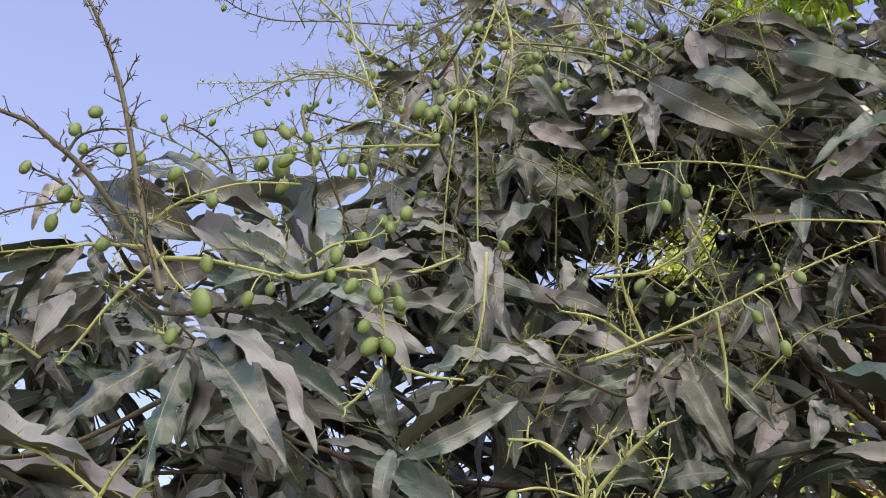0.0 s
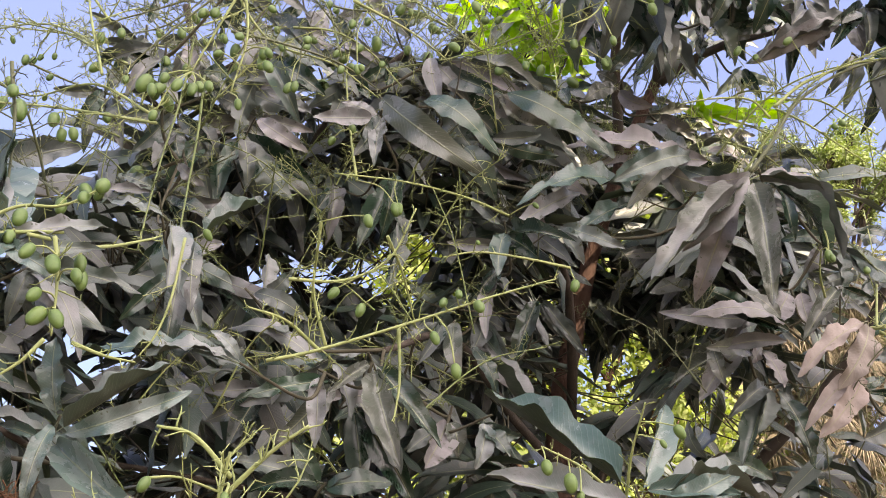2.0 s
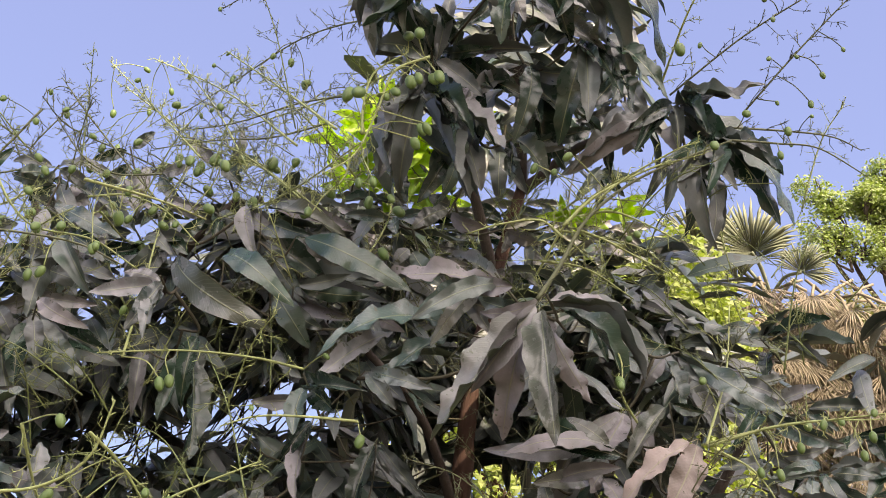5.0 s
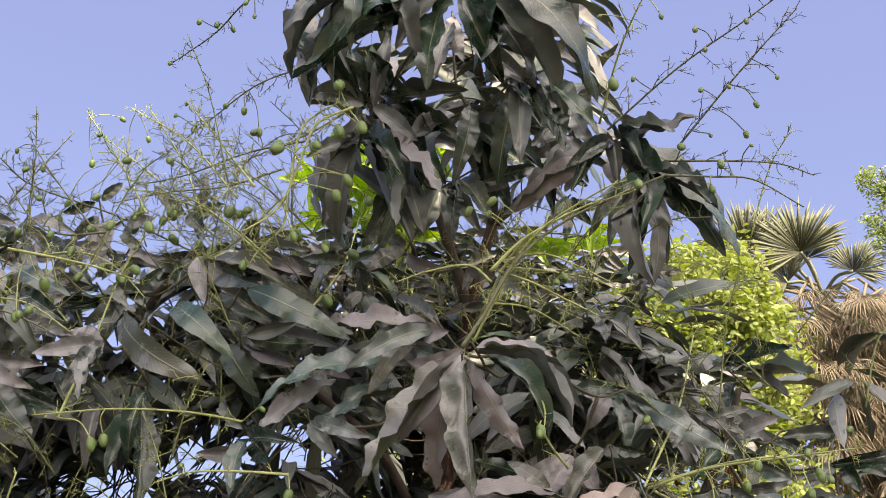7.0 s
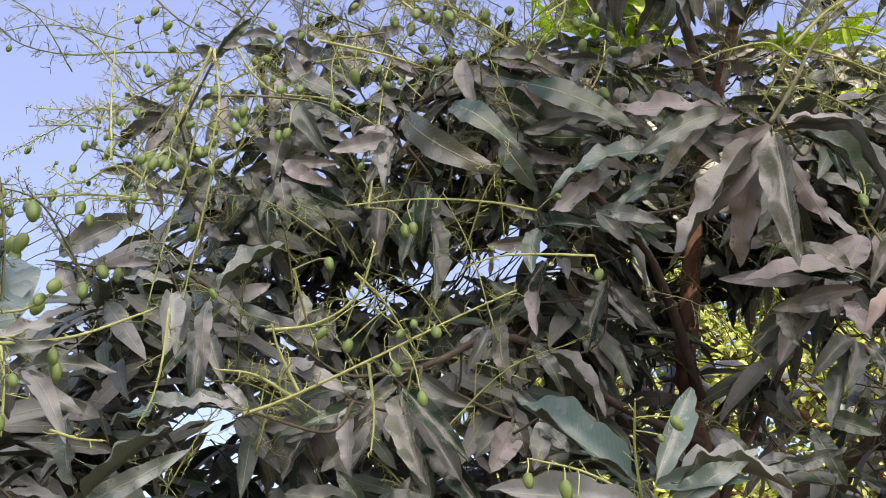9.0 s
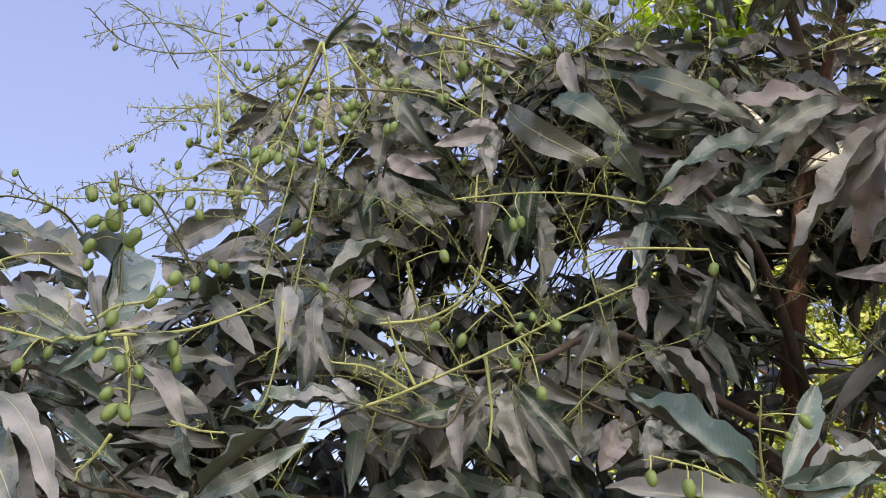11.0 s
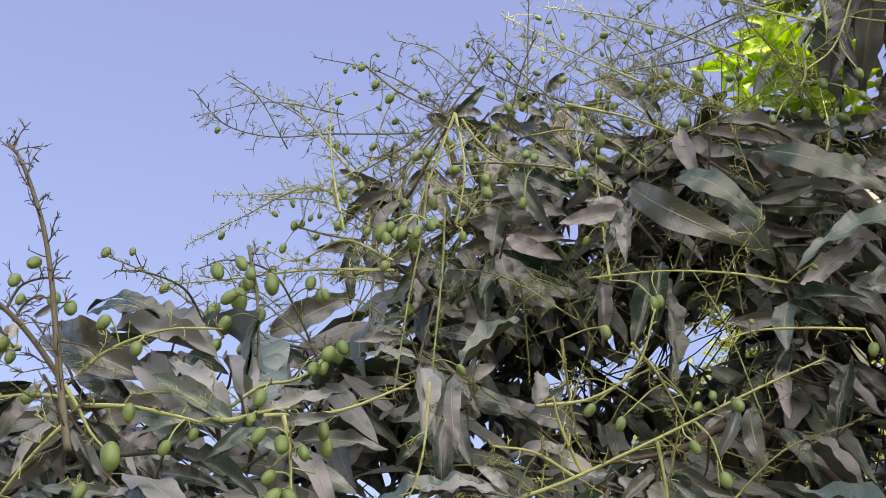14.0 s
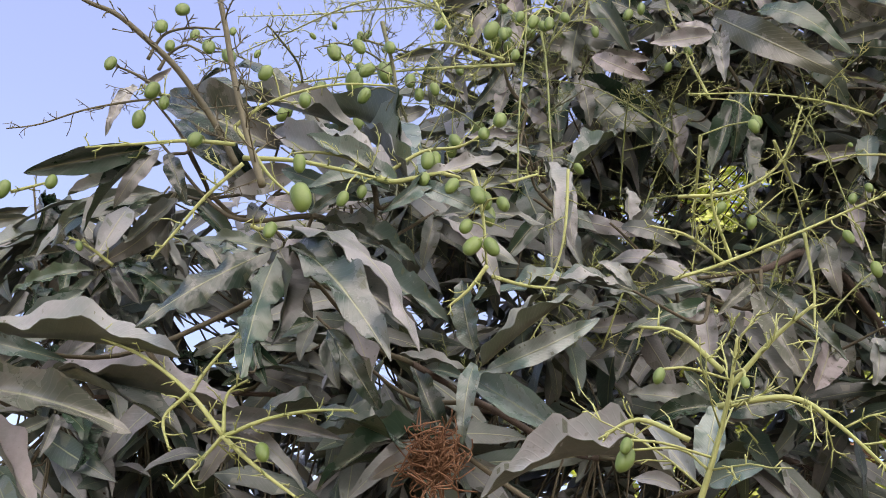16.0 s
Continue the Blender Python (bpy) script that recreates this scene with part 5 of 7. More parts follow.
shoot((0.632, 1.600, 2.188), [(0.524, 1.600, 2.212, 0.029, -79), (0.538, 1.600, 2.139, 0.033, -61), (0.443, 1.600, 2.154, 0.036, -60)])
shoot((0.984, 1.750, 2.304), [(1.056, 1.750, 2.244, 0.038, 80), (1.127, 1.750, 2.208, 0.038, 81), (0.910, 1.750, 2.195, 0.034, -27), (1.096, 1.750, 2.324, 0.029, 72)])
shoot((1.088, 1.750, 2.155), [(1.174, 1.750, 2.082, 0.032, 79), (1.172, 1.750, 2.145, 0.025, 76), (1.025, 1.750, 2.065, 0.028, -23), (1.107, 1.750, 2.044, 0.032, 44)])
shoot((1.148, 1.800, 2.061), [(1.061, 1.800, 1.992, 0.042, -39), (1.218, 1.800, 2.015, 0.039, 78), (1.119, 1.800, 1.967, 0.038, 4)], tone="tan")
shoot((0.648, 1.550, 2.143), [(0.472, 1.510, 2.117, 0.035, -45), (0.525, 1.530, 2.149, 0.027, -74), (0.582, 1.550, 2.193, 0.028, -68)], tone="tan")
shoot((0.671, 1.620, 2.133), [(0.524, 1.580, 2.088, 0.035, -66), (0.624, 1.620, 2.083, 0.032, -47), (0.682, 1.620, 2.040, 0.036, 22)], tone="tan")
shoot((0.249, 1.750, 2.213), [(0.340, 1.730, 2.097, 0.028, 22), (0.293, 1.750, 2.141, 0.022, 44)])
shoot((0.294, 1.220, 1.751), [(0.106, 1.380, 1.906, 0.055, -16), (0.370, 1.330, 1.900, 0.038, 22), (0.442, 1.200, 1.787, 0.035, 62), (0.090, 1.200, 1.743, 0.039, -15), (0.427, 1.190, 1.746, 0.030, 62), (0.484, 1.220, 1.734, 0.036, 2)], tone="pale")
shoot((0.490, 1.700, 1.881), [(0.578, 1.700, 1.840, 0.033, 62), (0.638, 1.700, 1.876, 0.029, 64), (0.535, 1.700, 1.775, 0.036, 37), (0.417, 1.700, 1.913, 0.029, -62)])
shoot((0.607, 1.750, 1.946), [(0.705, 1.750, 1.903, 0.037, 65), (0.638, 1.750, 1.817, 0.037, 29), (0.545, 1.750, 2.000, 0.025, -60)], tone="clean")
shoot((0.355, 1.360, 2.833), [(0.245, 1.340, 2.819, 0.049, -90), (0.194, 1.360, 2.982, 0.042, -33), (0.287, 1.360, 2.976, 0.034, -40), (0.321, 1.360, 2.933, 0.030, -29), (0.395, 1.360, 2.968, 0.029, 40), (0.448, 1.360, 2.722, 0.032, 61), (0.258, 1.410, 2.705, 0.036, -79)], tone="clean")
shoot((0.252, 1.360, 3.034), [(0.254, 1.340, 2.793, 0.048, -12), (0.204, 1.360, 2.914, 0.030, -54), (0.333, 1.360, 2.879, 0.034, 44)], tone="tan")
shoot((0.511, 1.380, 3.032), [(0.481, 1.340, 2.841, 0.046, -23), (0.531, 1.380, 2.908, 0.034, 16), (0.404, 1.380, 2.890, 0.034, -68)], tone="tan")
shoot((0.544, 1.360, 2.958), [(0.663, 1.310, 2.785, 0.041, 37), (0.738, 1.360, 2.878, 0.040, 56)], tone="tan")
shoot((0.318, 1.400, 2.820), [(0.398, 1.370, 2.672, 0.032, 9), (0.485, 1.400, 2.639, 0.047, 16)])
shoot((0.775, 1.450, 2.763), [(0.805, 1.430, 2.646, 0.036, 32), (0.891, 1.430, 2.618, 0.036, 42), (0.707, 1.470, 2.669, 0.033, -60), (0.603, 1.500, 2.645, 0.041, -52)], tone="tan")
shoot((0.734, 1.500, 2.906), [(0.700, 1.500, 2.802, 0.038, -31), (0.769, 1.500, 2.785, 0.035, 36), (0.651, 1.500, 2.792, 0.035, -58)])
shoot((0.671, 1.500, 2.752), [(0.592, 1.500, 2.645, 0.033, -57), (0.685, 1.500, 2.640, 0.030, 17), (0.531, 1.500, 2.710, 0.030, -83), (0.752, 1.500, 2.698, 0.030, 77)], tone="clean")
shoot((0.435, 1.500, 2.753), [(0.446, 1.500, 2.611, 0.042, 3), (0.393, 1.500, 2.631, 0.034, -40), (0.351, 1.500, 2.658, 0.034, -68), (0.328, 1.520, 2.598, 0.036, -43)], tone="clean")
shoot((0.542, 1.500, 2.747), [(0.571, 1.500, 2.634, 0.042, 25), (0.498, 1.500, 2.626, 0.038, -39), (0.605, 1.500, 2.706, 0.034, 75)], tone="clean")
shoot((0.283, 1.500, 2.774), [(0.311, 1.500, 2.588, 0.036, -26), (0.256, 1.500, 2.638, 0.031, -32), (0.425, 1.500, 2.594, 0.044, -6)], tone="clean")
shoot((-0.441, 1.280, 2.391), [(-0.436, 1.260, 2.303, 0.020, -17), (-0.485, 1.280, 2.283, 0.022, -41), (-0.510, 1.280, 2.378, 0.019, -86), (-0.405, 1.280, 2.284, 0.021, 15), (-0.548, 1.310, 2.346, 0.023, -59)])
shoot((-0.508, 1.400, 2.502), [(-0.579, 1.400, 2.458, 0.024, -85), (-0.605, 1.400, 2.514, 0.019, -83), (-0.534, 1.400, 2.413, 0.027, -48), (-0.462, 1.400, 2.427, 0.027, 36), (-0.551, 1.400, 2.360, 0.028, -30), (-0.500, 1.400, 2.560, 0.019, 33)], tone="clean")
shoot((-0.552, 1.400, 2.371), [(-0.635, 1.400, 2.357, 0.022, -84), (-0.587, 1.400, 2.288, 0.026, -57), (-0.504, 1.400, 2.259, 0.027, 20), (-0.563, 1.400, 2.243, 0.026, -30), (-0.487, 1.400, 2.310, 0.023, 52)], tone="clean")
shoot((-0.444, 1.450, 2.384), [(-0.501, 1.450, 2.281, 0.031, -61), (-0.421, 1.450, 2.284, 0.031, 7), (-0.371, 1.450, 2.311, 0.028, 53), (-0.460, 1.450, 2.256, 0.028, -29)])
shoot((-0.367, 1.500, 2.520), [(-0.244, 1.500, 2.426, 0.032, 65), (-0.283, 1.500, 2.484, 0.028, 75), (-0.419, 1.500, 2.477, 0.029, -78)], tone="clean")
shoot((-0.334, 1.500, 2.375), [(-0.230, 1.500, 2.252, 0.051, 49), (-0.308, 1.500, 2.264, 0.031, 10), (-0.363, 1.500, 2.280, 0.031, -42)], tone="clean")
shoot((-0.307, 1.450, 2.375), [(-0.207, 1.430, 2.307, 0.030, 64), (-0.205, 1.450, 2.359, 0.023, 79)], tone="tan")
shoot((-0.328, 1.200, 2.480), [(-0.380, 1.200, 2.467, 0.024, -89), (-0.285, 1.200, 2.511, 0.018, 84), (-0.297, 1.200, 2.460, 0.014, 71)])
shoot((-0.454, 1.500, 2.553), [(-0.483, 1.500, 2.449, 0.030, -44), (-0.418, 1.500, 2.430, 0.033, 14), (-0.366, 1.500, 2.447, 0.028, 50), (-0.389, 1.500, 2.545, 0.025, 83), (-0.508, 1.500, 2.523, 0.025, -84)], tone="tan")
shoot((-0.227, 1.700, 2.805), [(-0.287, 1.700, 2.716, 0.032, -64), (-0.160, 1.700, 2.712, 0.034, 54), (-0.145, 1.700, 2.792, 0.028, 86), (-0.241, 1.700, 2.669, 0.032, -21)])
shoot((-0.101, 1.750, 2.862), [(-0.047, 1.750, 2.783, 0.035, 55), (-0.172, 1.750, 2.903, 0.029, -79), (-0.062, 1.750, 2.929, 0.025, 57), (-0.009, 1.750, 2.847, 0.033, 87)])
shoot((-0.295, 1.750, 2.878), [(-0.370, 1.750, 2.845, 0.025, -87), (-0.245, 1.750, 2.915, 0.024, 81), (-0.345, 1.750, 2.769, 0.029, -54)], tone="clean")
shoot((-0.168, 1.650, 2.604), [(-0.236, 1.650, 2.524, 0.030, -67), (-0.193, 1.650, 2.483, 0.029, -29), (-0.115, 1.650, 2.559, 0.026, 66), (-0.090, 1.650, 2.645, 0.026, 80)], tone="clean")
shoot((-1.188, 1.300, 2.083), [(-1.098, 1.309, 2.039, 0.029, 60), (-1.072, 1.260, 1.969, 0.032, -4), (-1.120, 1.318, 1.986, 0.023, 30), (-1.148, 1.259, 1.946, 0.028, -56), (-1.294, 1.304, 2.023, 0.025, -87), (-1.302, 1.320, 2.044, 0.023, -90)], tone="clean")
shoot((-1.083, 1.300, 1.992), [(-0.974, 1.311, 1.953, 0.025, 64), (-0.983, 1.251, 1.907, 0.027, 26), (-0.994, 1.276, 1.869, 0.029, -12), (-1.077, 1.255, 1.873, 0.024, -20), (-1.142, 1.273, 1.917, 0.027, -70), (-1.201, 1.309, 1.959, 0.023, -61)], tone="clean")
shoot((-1.002, 1.350, 1.992), [(-0.853, 1.303, 1.926, 0.032, 11), (-0.899, 1.302, 1.912, 0.026, 15), (-0.944, 1.334, 1.881, 0.024, -3), (-0.973, 1.301, 1.881, 0.027, -15), (-1.069, 1.322, 1.900, 0.022, -49), (-1.061, 1.307, 1.931, 0.018, -70)], tone="clean")
shoot((-0.910, 1.350, 2.010), [(-0.800, 1.341, 1.975, 0.022, 27), (-0.836, 1.371, 1.925, 0.023, 45), (-0.848, 1.368, 1.923, 0.020, 5), (-0.907, 1.313, 1.899, 0.022, 11), (-0.993, 1.348, 1.942, 0.022, -77), (-0.988, 1.305, 1.953, 0.022, -73)], tone="clean")
shoot((-1.173, 1.300, 1.918), [(-1.089, 1.312, 1.884, 0.019, 58), (-1.065, 1.280, 1.838, 0.026, 21), (-1.128, 1.279, 1.804, 0.024, -32), (-1.136, 1.259, 1.814, 0.022, -47), (-1.179, 1.259, 1.833, 0.021, -44), (-1.241, 1.278, 1.837, 0.021, -42)], tone="clean")
shoot((-1.063, 1.350, 1.898), [(-0.972, 1.368, 1.868, 0.020, 63), (-0.947, 1.311, 1.797, 0.030, -20), (-1.003, 1.379, 1.805, 0.022, 8), (-1.055, 1.333, 1.796, 0.024, -24), (-1.090, 1.326, 1.785, 0.023, -15), (-1.110, 1.308, 1.815, 0.021, -61)], tone="clean")
shoot((-0.946, 1.400, 1.857), [(-0.820, 1.352, 1.778, 0.030, -10), (-0.851, 1.417, 1.783, 0.023, 7), (-0.900, 1.376, 1.737, 0.025, -21), (-0.991, 1.428, 1.759, 0.022, -68), (-1.004, 1.416, 1.786, 0.023, -75), (-1.018, 1.359, 1.795, 0.024, -67)], tone="clean")
shoot((-0.819, 1.350, 1.878), [(-0.748, 1.377, 1.847, 0.017, 66), (-0.751, 1.339, 1.788, 0.024, 30), (-0.768, 1.325, 1.761, 0.026, 11), (-0.816, 1.329, 1.786, 0.022, -20), (-0.903, 1.357, 1.816, 0.020, -75), (-0.906, 1.361, 1.833, 0.023, -78)], tone="clean")
shoot((-1.108, 1.300, 1.827), [(-0.999, 1.320, 1.791, 0.026, 60), (-1.033, 1.311, 1.762, 0.019, 40), (-1.053, 1.267, 1.725, 0.023, -17), (-1.106, 1.304, 1.750, 0.022, -28), (-1.187, 1.273, 1.764, 0.023, -72), (-1.164, 1.269, 1.765, 0.026, -68)], tone="clean")
shoot((-1.308, 1.450, 2.058), [(-1.201, 1.436, 2.016, 0.022, 47), (-1.233, 1.468, 1.975, 0.022, 36), (-1.198, 1.402, 1.932, 0.033, -24), (-1.323, 1.430, 1.960, 0.029, -47), (-1.405, 1.477, 1.985, 0.025, -92), (-1.411, 1.455, 1.999, 0.025, -85)], tone="clean")
shoot((-1.053, 1.500, 2.172), [(-0.953, 1.495, 2.116, 0.028, 59), (-0.937, 1.528, 2.101, 0.027, 22), (-1.005, 1.476, 2.059, 0.030, 7), (-1.028, 1.457, 2.030, 0.029, -34), (-1.150, 1.516, 2.100, 0.027, -85), (-1.161, 1.450, 2.115, 0.025, -69)], tone="clean")
shoot((-1.024, 1.400, 1.811), [(-0.894, 1.409, 1.779, 0.026, 32), (-0.935, 1.403, 1.732, 0.024, 38), (-0.981, 1.429, 1.734, 0.026, 33), (-1.035, 1.353, 1.725, 0.020, -41), (-1.074, 1.399, 1.710, 0.021, -54), (-1.122, 1.418, 1.766, 0.028, -80)], tone="clean")
shoot((-0.759, 1.400, 1.839), [(-0.641, 1.383, 1.781, 0.025, 45), (-0.667, 1.350, 1.766, 0.024, 25), (-0.719, 1.356, 1.735, 0.023, -31), (-0.765, 1.389, 1.751, 0.019, -25), (-0.846, 1.422, 1.787, 0.020, -47), (-0.862, 1.382, 1.777, 0.023, -64)], tone="clean")
shoot((-1.079, 1.300, 1.723), [(-0.976, 1.324, 1.682, 0.026, 55), (-0.998, 1.310, 1.632, 0.023, -1), (-1.010, 1.254, 1.619, 0.025, -41), (-1.070, 1.261, 1.640, 0.018, -30), (-1.144, 1.291, 1.655, 0.020, -70), (-1.144, 1.272, 1.668, 0.020, -68)], tone="clean")
shoot((0.402, 2.150, 2.870), [(0.536, 2.134, 2.855, 0.026, 49), (0.500, 2.094, 2.792, 0.026, 24), (0.431, 2.124, 2.745, 0.025, 1), (0.360, 2.137, 2.793, 0.031, -48), (0.332, 2.135, 2.817, 0.019, -70), (0.264, 2.150, 2.853, 0.026, -36), (0.327, 2.149, 2.886, 0.021, -79)], tone="tan")
shoot((0.598, 2.200, 2.902), [(0.705, 2.157, 2.883, 0.022, 66), (0.719, 2.227, 2.856, 0.025, 49), (0.616, 2.215, 2.803, 0.032, 20), (0.583, 2.189, 2.793, 0.030, -14), (0.504, 2.174, 2.846, 0.024, -71), (0.457, 2.202, 2.909, 0.032, -81), (0.516, 2.200, 2.939, 0.025, -76)])
shoot((0.737, 2.200, 2.848), [(0.861, 2.154, 2.807, 0.026, 65), (0.836, 2.197, 2.791, 0.029, 73), (0.757, 2.220, 2.749, 0.029, 27), (0.688, 2.195, 2.742, 0.022, -12), (0.654, 2.201, 2.802, 0.030, -72), (0.648, 2.211, 2.856, 0.020, -80), (0.671, 2.165, 2.863, 0.018, -88)], tone="tan")
shoot((0.817, 2.200, 2.782), [(0.899, 2.196, 2.748, 0.018, 75), (0.916, 2.176, 2.703, 0.025, 48), (0.832, 2.159, 2.693, 0.029, 22), (0.788, 2.155, 2.667, 0.025, -15), (0.751, 2.220, 2.727, 0.021, -69), (0.705, 2.155, 2.745, 0.024, -33), (0.689, 2.147, 2.769, 0.026, -36)], tone="tan")
shoot((0.675, 2.100, 2.741), [(0.771, 2.042, 2.693, 0.025, 75), (0.743, 2.072, 2.684, 0.024, 64), (0.708, 2.082, 2.643, 0.023, 31), (0.642, 2.048, 2.648, 0.021, 0), (0.594, 2.118, 2.679, 0.021, -70), (0.550, 2.071, 2.715, 0.027, -77), (0.605, 2.100, 2.795, 0.021, -68)])
shoot((0.295, 2.100, 2.865), [(0.384, 2.097, 2.836, 0.019, 76), (0.400, 2.088, 2.806, 0.029, 70), (0.304, 2.065, 2.748, 0.023, -15), (0.264, 2.057, 2.762, 0.022, -8), (0.173, 2.076, 2.811, 0.027, -77), (0.201, 2.106, 2.835, 0.019, -77), (0.196, 2.068, 2.889, 0.025, -82)], tone="tan")
shoot((0.541, 2.100, 2.762), [(0.621, 2.048, 2.723, 0.022, 76), (0.627, 2.085, 2.685, 0.022, 32), (0.568, 2.084, 2.667, 0.025, 24), (0.528, 2.088, 2.660, 0.022, -14), (0.424, 2.069, 2.697, 0.026, -57), (0.451, 2.114, 2.764, 0.026, -79), (0.464, 2.107, 2.817, 0.027, -67)], tone="tan")
shoot((0.815, 2.000, 2.577), [(0.885, 1.973, 2.564, 0.020, 77), (0.856, 1.950, 2.496, 0.026, 44), (0.837, 1.963, 2.473, 0.021, -10), (0.763, 1.961, 2.502, 0.019, -15), (0.719, 1.953, 2.525, 0.027, -67), (0.693, 2.022, 2.578, 0.023, -45), (0.727, 1.947, 2.589, 0.023, -87)])
shoot((0.362, 2.000, 2.722), [(0.444, 1.976, 2.698, 0.019, 76), (0.440, 1.972, 2.631, 0.028, 51), (0.409, 2.008, 2.633, 0.019, 10), (0.359, 2.007, 2.646, 0.027, -10), (0.272, 1.955, 2.647, 0.024, -67), (0.281, 1.964, 2.700, 0.019, -79), (0.286, 1.958, 2.726, 0.025, -85)], tone="tan")
shoot((0.168, 1.900, 2.767), [(0.283, 1.884, 2.744, 0.025, 78), (0.257, 1.911, 2.722, 0.019, 68), (0.237, 1.859, 2.657, 0.026, 31), (0.164, 1.870, 2.682, 0.025, -18), (0.072, 1.848, 2.696, 0.028, -73), (0.092, 1.841, 2.716, 0.024, -77), (0.102, 1.847, 2.773, 0.024, -91)], tone="tan")
shoot((0.078, 1.850, 2.732), [(0.186, 1.814, 2.705, 0.023, 79), (0.177, 1.820, 2.657, 0.024, 20), (0.093, 1.876, 2.650, 0.019, 15), (0.053, 1.846, 2.639, 0.021, -40), (-0.025, 1.840, 2.688, 0.023, -80), (-0.049, 1.867, 2.727, 0.024, -41), (0.004, 1.826, 2.748, 0.025, -80)])
shoot((0.304, 2.250, 3.018), [(0.431, 2.195, 3.020, 0.027, 88), (0.411, 2.222, 2.959, 0.030, 72), (0.313, 2.266, 2.934, 0.031, 9), (0.315, 2.196, 2.925, 0.030, 1), (0.228, 2.241, 2.960, 0.022, -72), (0.196, 2.209, 3.018, 0.023, -85), (0.226, 2.225, 3.027, 0.021, -84)], tone="tan")
shoot((0.603, 2.300, 3.065), [(0.713, 2.277, 3.038, 0.022, 45), (0.675, 2.247, 2.983, 0.031, 61), (0.612, 2.290, 2.991, 0.027, 12), (0.581, 2.273, 2.997, 0.023, -29), (0.535, 2.301, 3.019, 0.031, -73), (0.468, 2.286, 3.050, 0.030, -82), (0.518, 2.276, 3.103, 0.026, -82)], tone="tan")
shoot((0.728, 2.300, 3.016), [(0.828, 2.257, 3.004, 0.025, 84), (0.814, 2.320, 2.997, 0.030, 84), (0.767, 2.275, 2.940, 0.031, 45), (0.676, 2.329, 2.961, 0.023, -75), (0.642, 2.263, 2.951, 0.022, -55), (0.608, 2.268, 2.988, 0.025, -80), (0.636, 2.245, 3.024, 0.025, -92)])
shoot((0.838, 2.300, 2.985), [(0.938, 2.300, 2.983, 0.027, 81), (0.919, 2.313, 2.927, 0.021, 76), (0.852, 2.269, 2.890, 0.029, 20), (0.779, 2.327, 2.921, 0.021, -68), (0.765, 2.325, 2.944, 0.023, -78), (0.729, 2.272, 2.965, 0.030, -81), (0.751, 2.248, 2.978, 0.031, -89)], tone="tan")
shoot((0.915, 2.250, 2.905), [(1.038, 2.224, 2.875, 0.025, 69), (1.023, 2.228, 2.876, 0.029, 79), (0.980, 2.199, 2.819, 0.026, 59), (0.897, 2.232, 2.839, 0.023, -15), (0.834, 2.254, 2.861, 0.024, -71), (0.829, 2.274, 2.932, 0.026, -79), (0.851, 2.279, 2.983, 0.023, -60)], tone="tan")
shoot((0.543, 2.200, 2.962), [(0.663, 2.169, 2.941, 0.030, 81), (0.641, 2.224, 2.962, 0.026, 83), (0.619, 2.161, 2.891, 0.021, 32), (0.512, 2.225, 2.887, 0.026, -52), (0.431, 2.153, 2.918, 0.024, -33), (0.437, 2.152, 2.924, 0.023, -46), (0.454, 2.168, 2.988, 0.029, -85)])
shoot((0.208, 2.100, 2.965), [(0.329, 2.122, 2.969, 0.029, 83), (0.293, 2.090, 2.905, 0.020, 50), (0.240, 2.092, 2.879, 0.022, 25), (0.172, 2.128, 2.904, 0.027, -76), (0.162, 2.045, 2.868, 0.023, -16), (0.101, 2.075, 2.943, 0.021, -50), (0.133, 2.097, 3.002, 0.026, -74)], tone="tan")
shoot((0.123, 2.000, 2.890), [(0.248, 2.013, 2.897, 0.024, 64), (0.232, 2.003, 2.874, 0.026, 80), (0.197, 1.994, 2.834, 0.020, 64), (0.138, 1.977, 2.798, 0.019, 0), (0.088, 1.957, 2.808, 0.021, -51), (0.014, 1.964, 2.871, 0.022, -68), (0.014, 1.995, 2.931, 0.027, -76)], tone="tan")
shoot((0.385, 2.350, 3.113), [(0.488, 2.344, 3.150, 0.021, 55), (0.478, 2.321, 3.038, 0.029, 65), (0.457, 2.374, 3.059, 0.020, 75), (0.355, 2.325, 3.022, 0.022, -35), (0.321, 2.302, 3.025, 0.026, -59), (0.262, 2.324, 3.066, 0.026, -63), (0.267, 2.308, 3.117, 0.024, -72)])
shoot((0.656, 2.200, 2.916), [(0.745, 2.174, 2.914, 0.026, 83), (0.750, 2.175, 2.862, 0.029, 73), (0.713, 2.194, 2.834, 0.019, 53), (0.610, 2.215, 2.865, 0.024, -67), (0.615, 2.174, 2.842, 0.017, -43), (0.567, 2.148, 2.893, 0.021, -84), (0.580, 2.207, 2.941, 0.026, -78)], tone="tan")
shoot((0.479, 2.300, 2.960), [(0.577, 2.279, 2.971, 0.019, 60), (0.583, 2.317, 2.947, 0.030, 81), (0.503, 2.298, 2.875, 0.023, 25), (0.490, 2.266, 2.878, 0.026, 8), (0.368, 2.283, 2.917, 0.023, -48), (0.390, 2.314, 2.951, 0.026, -82), (0.389, 2.298, 2.969, 0.030, -80)], tone="tan")
shoot((0.252, 2.200, 2.952), [(0.365, 2.195, 2.975, 0.026, 82), (0.341, 2.146, 2.890, 0.025, 69), (0.329, 2.141, 2.855, 0.026, 11), (0.254, 2.199, 2.873, 0.019, -6), (0.157, 2.220, 2.922, 0.028, -84), (0.128, 2.188, 2.952, 0.026, -81), (0.136, 2.207, 2.999, 0.029, -75)])
